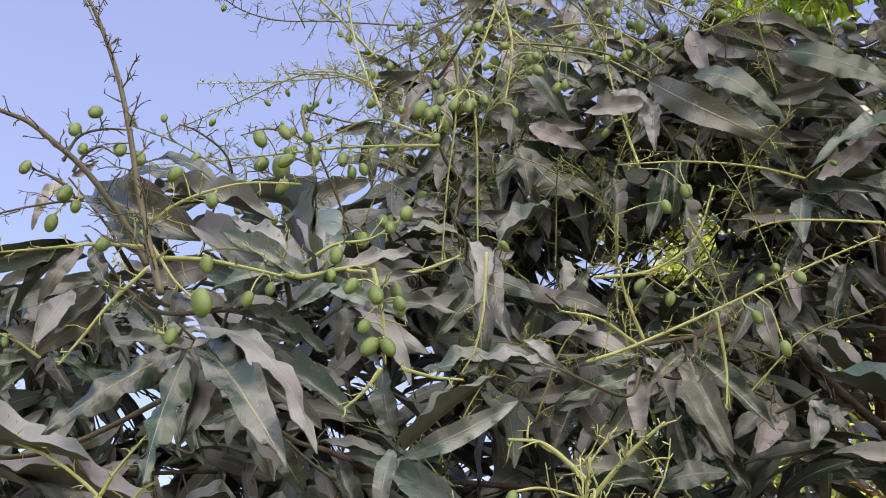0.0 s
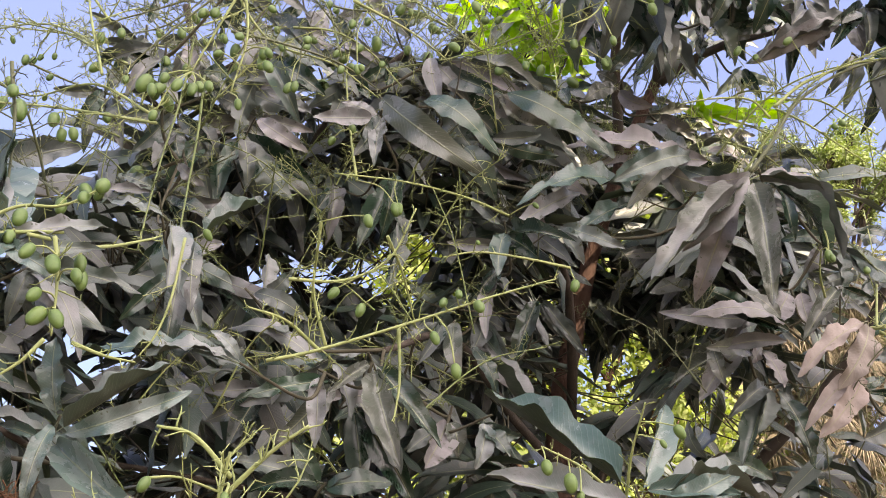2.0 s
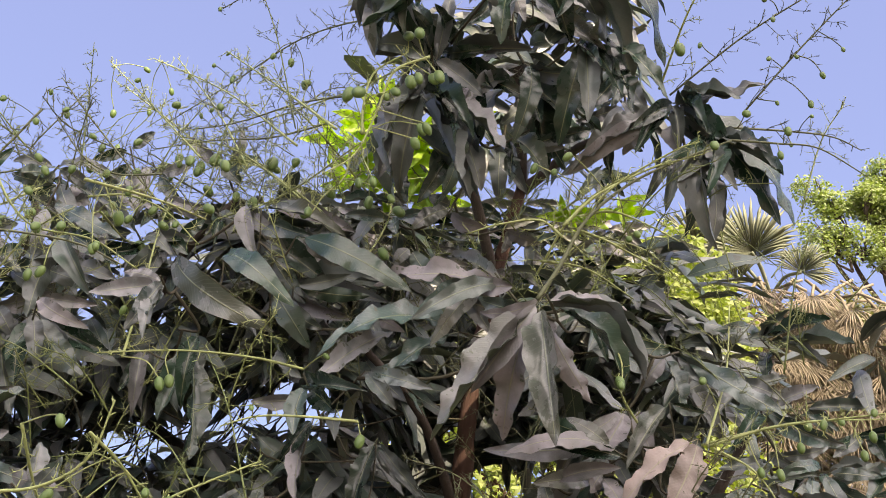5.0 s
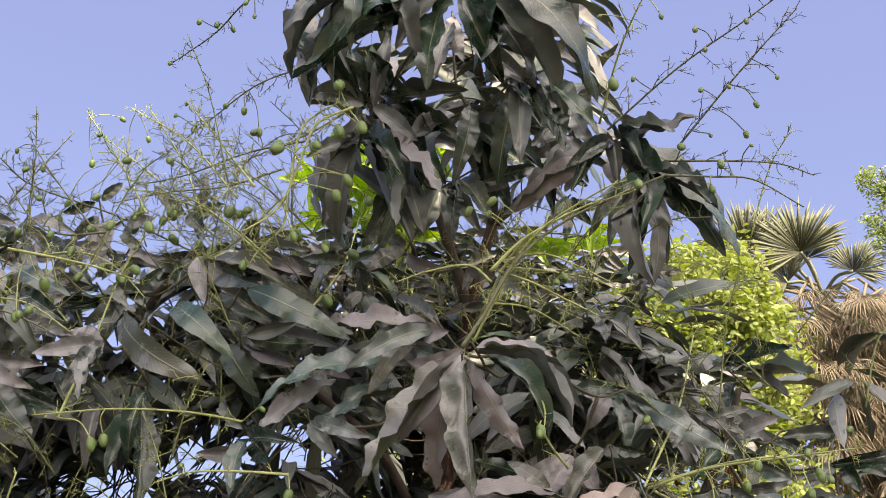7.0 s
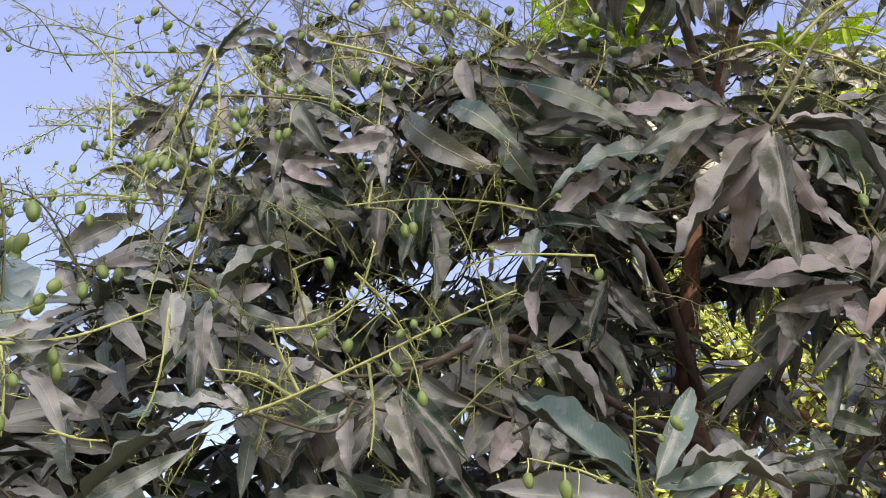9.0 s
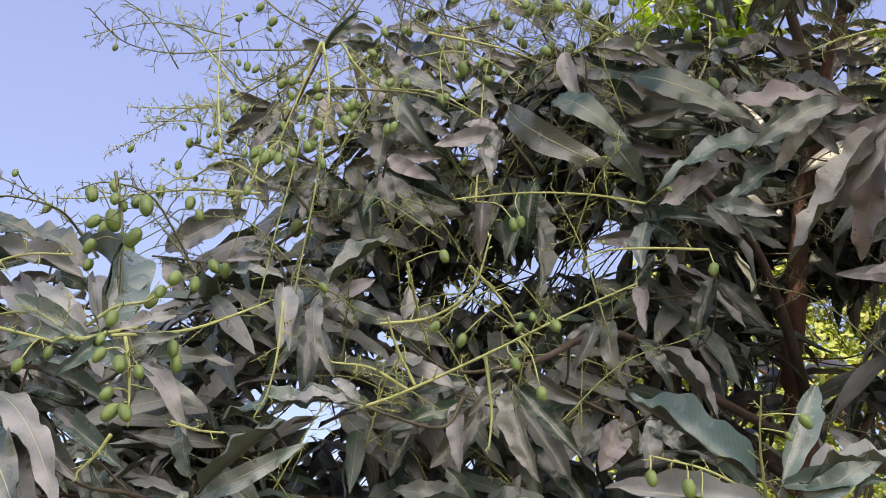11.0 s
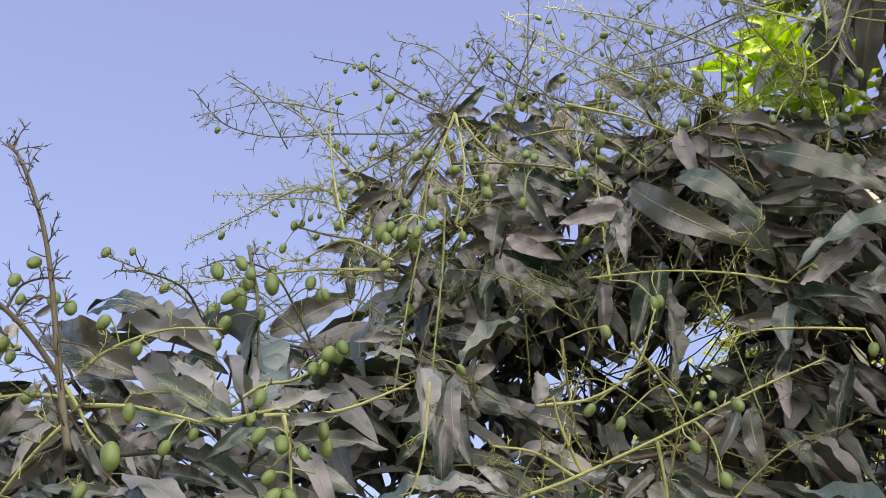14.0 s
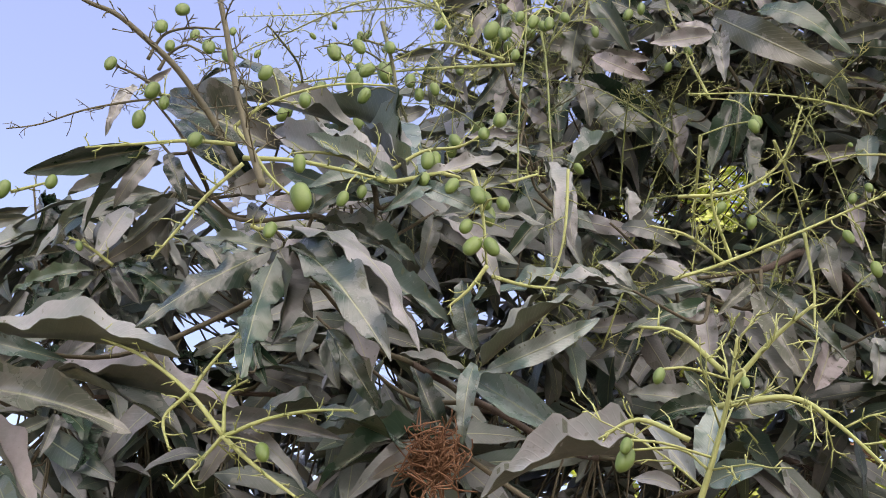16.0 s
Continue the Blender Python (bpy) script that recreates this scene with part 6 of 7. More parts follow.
shoot((0.782, 2.200, 2.878), [(0.902, 2.169, 2.852, 0.026, 80), (0.850, 2.187, 2.822, 0.028, 68), (0.835, 2.178, 2.808, 0.019, 56), (0.777, 2.143, 2.765, 0.028, 2), (0.706, 2.219, 2.854, 0.025, -80), (0.680, 2.218, 2.913, 0.021, -57), (0.670, 2.141, 2.873, 0.024, -58)], tone="tan")
shoot((0.925, 1.750, 2.344), [(1.045, 1.765, 2.348, 0.023, 42), (1.018, 1.721, 2.285, 0.027, 74), (0.945, 1.774, 2.293, 0.029, 73), (0.883, 1.711, 2.258, 0.027, -14), (0.836, 1.758, 2.312, 0.030, -69)], tone="clean")
shoot((0.998, 1.800, 2.230), [(1.120, 1.807, 2.226, 0.023, 74), (1.041, 1.770, 2.167, 0.023, 59), (0.962, 1.768, 2.143, 0.021, -6), (0.884, 1.746, 2.162, 0.028, -53), (0.912, 1.820, 2.200, 0.023, -67)], tone="clean")
shoot((1.147, 1.950, 2.366), [(1.277, 1.917, 2.342, 0.028, 76), (1.181, 1.901, 2.284, 0.019, 30), (1.193, 1.972, 2.303, 0.033, 80), (1.066, 1.963, 2.295, 0.021, -50), (1.008, 1.921, 2.306, 0.029, -11)], tone="clean")
shoot((1.094, 1.800, 2.192), [(1.187, 1.749, 2.175, 0.022, 74), (1.206, 1.797, 2.158, 0.022, 45), (1.083, 1.757, 2.112, 0.017, 8), (1.017, 1.764, 2.117, 0.022, 1), (0.976, 1.753, 2.144, 0.026, -60)], tone="clean")
shoot((1.237, 1.900, 2.281), [(1.366, 1.910, 2.302, 0.030, 69), (1.334, 1.928, 2.253, 0.025, 85), (1.259, 1.891, 2.217, 0.033, 51), (1.149, 1.881, 2.222, 0.031, -48), (1.129, 1.874, 2.242, 0.023, -62)], tone="clean")
shoot((1.260, 1.850, 2.184), [(1.359, 1.811, 2.160, 0.025, 73), (1.378, 1.857, 2.162, 0.024, 76), (1.235, 1.826, 2.099, 0.023, 8), (1.161, 1.795, 2.099, 0.027, 19), (1.118, 1.810, 2.157, 0.029, -35)], tone="clean")
shoot((0.941, 1.750, 2.134), [(1.073, 1.767, 2.154, 0.026, 29), (1.005, 1.757, 2.092, 0.020, 75), (0.953, 1.754, 2.056, 0.026, 34), (0.848, 1.751, 2.083, 0.021, -56), (0.859, 1.771, 2.118, 0.027, -68)], tone="clean")
shoot((1.424, 2.000, 2.327), [(1.512, 1.981, 2.315, 0.024, 75), (1.475, 1.985, 2.253, 0.031, 67), (1.360, 1.945, 2.236, 0.030, -10), (1.377, 1.989, 2.261, 0.026, -21), (1.275, 1.968, 2.268, 0.034, -59)], tone="clean")
shoot((1.351, 1.900, 2.171), [(1.462, 1.896, 2.183, 0.032, 67), (1.425, 1.894, 2.136, 0.027, 76), (1.360, 1.884, 2.083, 0.030, 37), (1.260, 1.843, 2.069, 0.028, 30), (1.223, 1.895, 2.149, 0.025, -40)], tone="clean")
shoot((1.140, 1.800, 2.118), [(1.257, 1.794, 2.122, 0.025, 69), (1.222, 1.822, 2.092, 0.018, 81), (1.189, 1.822, 2.061, 0.027, 82), (1.058, 1.826, 2.064, 0.022, -55), (1.021, 1.820, 2.106, 0.023, -45)], tone="clean")
shoot((1.012, 1.750, 2.107), [(1.091, 1.701, 2.087, 0.020, 73), (1.095, 1.768, 2.075, 0.022, 79), (1.072, 1.772, 2.055, 0.029, 82), (0.976, 1.770, 2.069, 0.023, -53), (0.901, 1.742, 2.090, 0.022, -67)], tone="clean")
shoot((0.204, 2.100, 3.187), [(0.309, 2.088, 3.169, 0.031, 89), (0.290, 2.046, 3.108, 0.024, 61), (0.235, 2.055, 3.028, 0.032, -27), (0.155, 2.104, 3.101, 0.027, -56), (0.131, 2.056, 3.126, 0.031, -79), (0.115, 2.103, 3.187, 0.030, -90), (0.118, 2.067, 3.202, 0.031, -93), (0.245, 2.062, 3.243, 0.022, 88)], tone="young")
shoot((0.285, 2.100, 3.041), [(0.396, 2.061, 3.010, 0.023, 70), (0.347, 2.120, 2.985, 0.030, 77), (0.299, 2.065, 2.919, 0.024, 3), (0.241, 2.083, 2.949, 0.025, -45), (0.206, 2.125, 2.995, 0.029, -85), (0.209, 2.082, 3.067, 0.028, -87), (0.226, 2.114, 3.073, 0.022, -80), (0.306, 2.082, 3.102, 0.022, 45)], tone="young")
shoot((0.367, 2.150, 3.153), [(0.443, 2.148, 3.138, 0.023, 88), (0.449, 2.093, 3.045, 0.028, 24), (0.382, 2.121, 3.043, 0.022, -4), (0.308, 2.156, 3.081, 0.020, -64), (0.295, 2.127, 3.104, 0.022, -77), (0.286, 2.162, 3.153, 0.023, -89), (0.294, 2.150, 3.179, 0.023, -86), (0.370, 2.094, 3.163, 0.025, 172)], tone="young")
shoot((0.176, 2.050, 3.020), [(0.247, 2.039, 3.008, 0.026, 87), (0.251, 2.031, 2.957, 0.028, 71), (0.216, 2.046, 2.945, 0.028, 47), (0.125, 2.040, 2.931, 0.020, -53), (0.085, 2.014, 2.938, 0.029, -73), (0.091, 2.010, 2.973, 0.026, -83), (0.110, 2.027, 3.044, 0.027, -88), (0.206, 2.040, 3.067, 0.021, 63)], tone="young")
shoot((0.359, 2.100, 2.973), [(0.437, 2.094, 2.930, 0.025, 79), (0.457, 2.105, 2.937, 0.026, 84), (0.364, 2.045, 2.856, 0.028, 8), (0.326, 2.094, 2.853, 0.024, -10), (0.300, 2.077, 2.893, 0.029, -56), (0.292, 2.071, 2.943, 0.020, -82), (0.320, 2.076, 3.003, 0.023, -89), (0.377, 2.045, 3.009, 0.024, 136)], tone="young")
shoot((0.416, 2.200, 3.287), [(0.527, 2.151, 3.257, 0.027, 92), (0.528, 2.168, 3.222, 0.030, 83), (0.459, 2.200, 3.164, 0.027, 40), (0.353, 2.207, 3.212, 0.032, -67), (0.325, 2.214, 3.244, 0.030, -85), (0.324, 2.180, 3.304, 0.024, -92), (0.335, 2.224, 3.334, 0.033, -83), (0.411, 2.158, 3.303, 0.028, -167)], tone="young")
shoot((0.239, 2.200, 3.342), [(0.330, 2.218, 3.371, 0.027, 89), (0.305, 2.146, 3.220, 0.028, 31), (0.258, 2.200, 3.223, 0.025, 18), (0.218, 2.165, 3.171, 0.033, 32), (0.162, 2.187, 3.257, 0.024, -69), (0.149, 2.185, 3.331, 0.026, -91), (0.214, 2.165, 3.387, 0.021, -91), (0.251, 2.158, 3.369, 0.026, 145)], tone="young")
shoot((0.809, 1.500, 2.701), [(0.780, 1.500, 2.565, 0.028, -16), (0.810, 1.500, 2.515, 0.035, -25), (0.846, 1.500, 2.480, 0.042, -21), (0.746, 1.500, 2.590, 0.025, -45), (0.879, 1.500, 2.526, 0.036, -1)], tone="clean")
shoot((0.717, 1.500, 2.820), [(0.666, 1.500, 2.702, 0.029, -40), (0.754, 1.500, 2.704, 0.029, 37), (0.801, 1.500, 2.732, 0.024, 70), (0.629, 1.500, 2.767, 0.026, -78)], tone="clean")
shoot((0.402, 1.600, 2.936), [(0.358, 1.600, 2.781, 0.040, -37), (0.426, 1.600, 2.751, 0.042, 9), (0.482, 1.600, 2.774, 0.040, 43), (0.322, 1.600, 2.850, 0.033, -72), (0.529, 1.600, 2.852, 0.033, 76), (0.460, 1.600, 2.870, 0.033, 62)], tone="clean")
shoot((0.576, 1.600, 2.911), [(0.538, 1.600, 2.758, 0.041, -28), (0.604, 1.600, 2.741, 0.041, 18), (0.662, 1.600, 2.790, 0.036, 59), (0.494, 1.600, 2.827, 0.036, -69), (0.584, 1.600, 2.808, 0.036, 8)], tone="clean")
shoot((0.467, 1.650, 2.819), [(0.421, 1.650, 2.689, 0.040, -40), (0.489, 1.650, 2.673, 0.040, 12), (0.545, 1.650, 2.696, 0.036, 51), (0.375, 1.650, 2.730, 0.033, -70)], tone="clean")
shoot((0.747, 1.900, 2.922), [(0.678, 1.900, 2.829, 0.031, -56), (0.792, 1.900, 2.838, 0.031, 51), (0.726, 1.900, 2.798, 0.030, -14), (0.833, 1.900, 2.880, 0.027, 80)], tone="clean")
shoot((0.046, 1.500, 2.575), [(0.203, 1.480, 2.505, 0.033, 55)], tone="tan")
shoot((0.113, 1.500, 2.518), [(0.321, 1.470, 2.392, 0.049, 72), (0.235, 1.500, 2.460, 0.037, 76)], tone="tan")
shoot((0.106, 1.550, 2.443), [(0.244, 1.550, 2.423, 0.029, 79), (0.209, 1.550, 2.466, 0.025, 80)], tone="clean")
shoot((0.427, 1.500, 2.437), [(0.322, 1.480, 2.345, 0.047, -60)], tone="pale")
shoot((0.412, 1.480, 2.412), [(0.493, 1.450, 2.392, 0.044, 80), (0.518, 1.460, 2.347, 0.041, 73), (0.457, 1.480, 2.316, 0.029, 47)], tone="tan")
shoot((0.388, 1.700, 2.676), [(0.316, 1.670, 2.627, 0.038, -71), (0.462, 1.670, 2.633, 0.034, 77), (0.348, 1.700, 2.721, 0.029, -66)], tone="tan")
shoot((0.246, 1.700, 2.689), [(0.345, 1.700, 2.684, 0.019, 84), (0.178, 1.700, 2.678, 0.025, -83), (0.286, 1.680, 2.620, 0.028, 48)], tone="pale")
shoot((0.314, 1.650, 2.574), [(0.375, 1.650, 2.490, 0.040, 58), (0.280, 1.650, 2.535, 0.027, -60)], tone="clean")
shoot((0.528, 1.800, 2.704), [(0.585, 1.780, 2.652, 0.030, 70), (0.576, 1.780, 2.712, 0.026, 85), (0.500, 1.800, 2.641, 0.024, -35)], tone="tan")
shoot((0.241, 1.600, 2.424), [(0.307, 1.580, 2.365, 0.026, 63), (0.187, 1.600, 2.383, 0.026, -67), (0.274, 1.580, 2.325, 0.029, 30)], tone="tan")
shoot((-0.656, 1.000, 1.979), [(-0.843, 1.020, 2.062, 0.064, -53), (-0.620, 1.000, 1.881, 0.043, -2), (-0.733, 1.000, 1.925, 0.036, -82)])
shoot((-0.638, 1.020, 2.014), [(-0.707, 1.020, 2.005, 0.024, -78), (-0.571, 1.020, 1.984, 0.020, 55)], tone="clean")
shoot((-0.557, 1.000, 1.991), [(-0.746, 1.000, 2.054, 0.038, -8)], tone="clean")
shoot((-0.649, 1.020, 2.049), [(-0.799, 1.020, 2.089, 0.030, -20)], tone="clean")
shoot((-0.377, 1.600, 2.734), [(-0.250, 1.587, 2.691, 0.025, 43), (-0.301, 1.626, 2.683, 0.027, 65), (-0.342, 1.612, 2.661, 0.019, 23), (-0.415, 1.624, 2.687, 0.020, -96), (-0.448, 1.574, 2.697, 0.031, -84), (-0.475, 1.612, 2.751, 0.024, -81)], tone="clean")
shoot((-0.287, 1.650, 2.711), [(-0.213, 1.670, 2.708, 0.022, 81), (-0.174, 1.596, 2.631, 0.028, 31), (-0.261, 1.623, 2.621, 0.026, -6), (-0.301, 1.609, 2.605, 0.028, -43), (-0.352, 1.609, 2.655, 0.027, -78), (-0.403, 1.660, 2.720, 0.022, -54)], tone="tan")
shoot((-0.187, 1.700, 2.720), [(-0.097, 1.683, 2.681, 0.020, 70), (-0.101, 1.684, 2.654, 0.022, 56), (-0.183, 1.717, 2.627, 0.023, -15), (-0.219, 1.659, 2.626, 0.020, -43), (-0.265, 1.729, 2.672, 0.024, -93), (-0.256, 1.692, 2.726, 0.019, -80)])
shoot((-0.094, 1.750, 2.722), [(0.031, 1.694, 2.656, 0.029, 42), (-0.014, 1.717, 2.647, 0.028, 50), (-0.086, 1.729, 2.626, 0.029, -14), (-0.110, 1.738, 2.649, 0.023, -40), (-0.146, 1.736, 2.657, 0.028, -69), (-0.192, 1.692, 2.696, 0.030, -84)], tone="clean")
shoot((-0.336, 1.600, 2.635), [(-0.242, 1.625, 2.627, 0.023, 79), (-0.247, 1.576, 2.554, 0.024, 44), (-0.320, 1.623, 2.568, 0.025, 11), (-0.359, 1.573, 2.551, 0.025, -52), (-0.382, 1.610, 2.578, 0.019, -81), (-0.419, 1.585, 2.661, 0.021, -73)], tone="tan")
shoot((-0.014, 1.850, 2.778), [(0.097, 1.855, 2.753, 0.032, 78), (0.088, 1.861, 2.733, 0.029, 72), (0.036, 1.810, 2.668, 0.024, -7), (-0.097, 1.850, 2.725, 0.031, -80), (-0.105, 1.858, 2.714, 0.025, -81), (-0.122, 1.827, 2.779, 0.021, -68)])
shoot((-0.226, 1.650, 2.618), [(-0.110, 1.663, 2.598, 0.027, 76), (-0.139, 1.619, 2.542, 0.029, 47), (-0.150, 1.610, 2.523, 0.024, -9), (-0.266, 1.611, 2.543, 0.020, -62), (-0.332, 1.653, 2.586, 0.028, -84), (-0.327, 1.647, 2.635, 0.027, -76)], tone="clean")
panicle([(-0.305, 1.100, 2.395), (-0.332, 1.100, 2.313), (-0.358, 1.100, 2.234)], [(-0.387, 1.080, 2.207, 0.0177), (-0.369, 1.080, 2.198, 0.0201), (-0.348, 1.080, 2.194, 0.0200), (-0.327, 1.080, 2.202, 0.0179), (-0.392, 1.080, 2.148, 0.0169), (-0.337, 1.080, 2.320, 0.0197), (-0.353, 1.080, 2.317, 0.0206)], 0.06, tone="pale")
panicle([(-0.310, 1.120, 2.406), (-0.294, 1.120, 2.311), (-0.304, 1.120, 2.220)], [(-0.258, 1.100, 2.278, 0.0165), (-0.256, 1.100, 2.256, 0.0215), (-0.302, 1.100, 2.300, 0.0169), (-0.327, 1.100, 2.268, 0.0155), (-0.288, 1.100, 2.191, 0.0163)], 0.06, tone="pale")
panicle([(-0.355, 1.300, 2.528), (-0.317, 1.300, 2.467), (-0.270, 1.300, 2.425), (-0.179, 1.300, 2.403), (-0.101, 1.300, 2.350)], [(-0.286, 1.280, 2.480, 0.0176), (-0.273, 1.280, 2.441, 0.0163), (-0.224, 1.280, 2.416, 0.0204), (-0.261, 1.280, 2.410, 0.0179), (-0.165, 1.280, 2.381, 0.0173), (-0.243, 1.280, 2.336, 0.0214)], 0.07, tone="pale")
panicle([(-0.367, 1.300, 2.536), (-0.411, 1.300, 2.502), (-0.473, 1.300, 2.466), (-0.531, 1.300, 2.435), (-0.574, 1.300, 2.402)], [(-0.460, 1.280, 2.519, 0.0165), (-0.497, 1.280, 2.474, 0.0167), (-0.512, 1.280, 2.400, 0.0201), (-0.541, 1.280, 2.387, 0.0204)], 0.10, tone="dark")
panicle([(-0.357, 1.250, 2.490), (-0.425, 1.250, 2.403), (-0.477, 1.250, 2.327), (-0.509, 1.250, 2.241)], [(-0.525, 1.230, 2.302, 0.0205), (-0.477, 1.230, 2.287, 0.0164), (-0.491, 1.230, 2.220, 0.0185)], 0.10, tone="dark")
panicle([(-0.300, 1.300, 2.653), (-0.368, 1.300, 2.547), (-0.443, 1.300, 2.446), (-0.510, 1.300, 2.411)], [(-0.280, 1.280, 2.543, 0.0173), (-0.297, 1.280, 2.614, 0.0160), (-0.266, 1.280, 2.518, 0.0190)], 0.08, tone="dark")
panicle([(-0.538, 1.300, 2.669), (-0.470, 1.300, 2.598), (-0.408, 1.300, 2.553), (-0.367, 1.300, 2.530)], [(-0.500, 1.280, 2.600, 0.0200), (-0.529, 1.280, 2.641, 0.0189), (-0.417, 1.280, 2.564, 0.0156), (-0.473, 1.280, 2.567, 0.0215)], 0.08, tone="dark")
panicle([(-0.113, 1.400, 2.587), (-0.192, 1.400, 2.587), (-0.252, 1.400, 2.620), (-0.314, 1.400, 2.704)], [(-0.203, 1.380, 2.575, 0.0181), (-0.263, 1.380, 2.584, 0.0178), (-0.160, 1.380, 2.540, 0.0198), (-0.237, 1.380, 2.652, 0.0163)], 0.08, tone="dark")
panicle([(-0.272, 1.500, 2.602), (-0.198, 1.500, 2.604), (-0.127, 1.500, 2.570), (-0.061, 1.500, 2.502)], [(-0.145, 1.480, 2.560, 0.0189), (-0.186, 1.480, 2.542, 0.0183), (-0.101, 1.480, 2.531, 0.0171)], 0.08, tone="pale")
panicle([(-0.730, 1.500, 2.464), (-0.636, 1.500, 2.430), (-0.524, 1.500, 2.407), (-0.459, 1.500, 2.388)], [(-0.672, 1.480, 2.424, 0.0156), (-0.738, 1.480, 2.407, 0.0194), (-0.720, 1.480, 2.453, 0.0209)], 0.09, tone="dark")
panicle([(0.521, 1.330, 2.311), (0.558, 1.330, 2.367), (0.609, 1.330, 2.455), (0.686, 1.330, 2.523), (0.774, 1.330, 2.569), (0.865, 1.330, 2.608)], [], 0.03, tone="dark", thick=0.0032)
panicle([(0.865, 1.330, 2.608), (0.943, 1.330, 2.601), (1.011, 1.330, 2.591), (1.082, 1.330, 2.535)], [(0.936, 1.310, 2.564, 0.0160), (0.956, 1.310, 2.612, 0.0198)], 0.03, tone="dark")
panicle([(0.570, 1.350, 2.432), (0.534, 1.350, 2.464), (0.469, 1.350, 2.457), (0.413, 1.350, 2.439)], [], 0.07, tone="pale")
panicle([(0.580, 1.350, 2.452), (0.634, 1.350, 2.429), (0.687, 1.350, 2.396), (0.738, 1.350, 2.364)], [(0.674, 1.330, 2.417, 0.0153), (0.688, 1.330, 2.426, 0.0152)], 0.07, tone="pale")
panicle([(0.599, 1.350, 2.472), (0.655, 1.350, 2.480), (0.709, 1.350, 2.456), (0.761, 1.350, 2.423)], [], 0.08, tone="pale")
panicle([(0.240, 1.300, 2.602), (0.241, 1.300, 2.659), (0.257, 1.300, 2.728), (0.315, 1.300, 2.773)], [(0.216, 1.280, 2.668, 0.0293), (0.317, 1.280, 2.792, 0.0252), (0.360, 1.280, 2.699, 0.0247), (0.279, 1.280, 2.664, 0.0210), (0.339, 1.280, 2.596, 0.0222), (0.321, 1.280, 2.693, 0.0279)], 0.06, tone="pale", thick=0.0026)
panicle([(0.212, 1.400, 2.654), (0.206, 1.400, 2.584), (0.169, 1.400, 2.541), (0.151, 1.400, 2.509)], [(0.231, 1.380, 2.555, 0.0216), (0.287, 1.380, 2.524, 0.0177), (0.147, 1.380, 2.498, 0.0207)], 0.07, tone="pale")
panicle([(0.214, 1.500, 2.830), (0.104, 1.500, 2.810), (-0.014, 1.500, 2.765), (-0.123, 1.500, 2.745)], [(0.117, 1.480, 2.842, 0.0212), (-0.044, 1.480, 2.786, 0.0185), (-0.128, 1.480, 2.791, 0.0200)], 0.08, tone="dark")
panicle([(0.149, 1.600, 2.833), (0.035, 1.600, 2.798), (-0.081, 1.600, 2.791), (-0.195, 1.600, 2.771)], [(-0.056, 1.580, 2.725, 0.0174), (-0.223, 1.580, 2.774, 0.0203), (-0.136, 1.580, 2.723, 0.0180)], 0.08, tone="dark")
panicle([(-0.650, 0.800, 1.901), (-0.626, 0.800, 1.871), (-0.606, 0.800, 1.844), (-0.583, 0.800, 1.823)], [(-0.564, 0.780, 1.810, 0.0298)], 0.03, tone="pale")
panicle([(-0.619, 0.800, 1.790), (-0.610, 0.800, 1.786), (-0.600, 0.800, 1.789)], [(-0.592, 0.780, 1.776, 0.0185)], 0.02, tone="pale")
panicle([(-0.636, 0.800, 1.859), (-0.671, 0.800, 1.823), (-0.698, 0.800, 1.785), (-0.719, 0.800, 1.756)], [], 0.05, tone="pale")
panicle([(-0.656, 0.820, 1.892), (-0.710, 0.820, 1.898), (-0.767, 0.820, 1.896), (-0.825, 0.820, 1.894)], [(-0.692, 0.800, 1.888, 0.0208)], 0.04, tone="pale")
panicle([(-0.672, 0.850, 1.929), (-0.645, 0.850, 1.952), (-0.608, 0.850, 1.968), (-0.558, 0.850, 1.977), (-0.495, 0.850, 1.972)], [(-0.588, 0.830, 1.947, 0.0210), (-0.636, 0.830, 1.983, 0.0203)], 0.05, tone="pale")
panicle([(-0.661, 0.860, 1.896), (-0.603, 0.860, 1.891), (-0.552, 0.860, 1.879), (-0.512, 0.860, 1.868)], [(-0.540, 0.840, 1.835, 0.0184), (-0.590, 0.840, 1.877, 0.0205)], 0.04, tone="pale", thick=0.0026)
panicle([(-0.522, 0.900, 1.887), (-0.499, 0.900, 1.882), (-0.462, 0.900, 1.889), (-0.416, 0.900, 1.894)], [(-0.464, 0.880, 1.874, 0.0183), (-0.531, 0.880, 1.861, 0.0170)], 0.03, tone="pale", thick=0.0032)
panicle([(-0.406, 0.840, 1.863), (-0.398, 0.840, 1.836), (-0.392, 0.840, 1.802), (-0.388, 0.840, 1.760)], [(-0.423, 0.820, 1.837, 0.0196), (-0.407, 0.820, 1.793, 0.0179), (-0.400, 0.820, 1.772, 0.0232), (-0.381, 0.820, 1.771, 0.0212), (-0.371, 0.820, 1.816, 0.0175), (-0.396, 0.820, 1.826, 0.0218)], 0.06, tone="pale", thick=0.0022)
panicle([(-0.522, 0.900, 1.887), (-0.552, 0.900, 1.911), (-0.592, 0.900, 1.921), (-0.622, 0.900, 1.920)], [], 0.05, tone="pale")
panicle([(-0.511, 0.920, 1.905), (-0.474, 0.920, 1.928), (-0.430, 0.920, 1.934), (-0.389, 0.920, 1.963)], [(-0.404, 0.900, 1.937, 0.0189), (-0.387, 0.900, 1.953, 0.0229), (-0.465, 0.900, 1.906, 0.0221)], 0.05, tone="pale")
panicle([(-0.322, 1.080, 1.979), (-0.325, 1.080, 1.902), (-0.335, 1.080, 1.851), (-0.351, 1.080, 1.820)], [], 0.05, tone="pale", thick=0.0018)
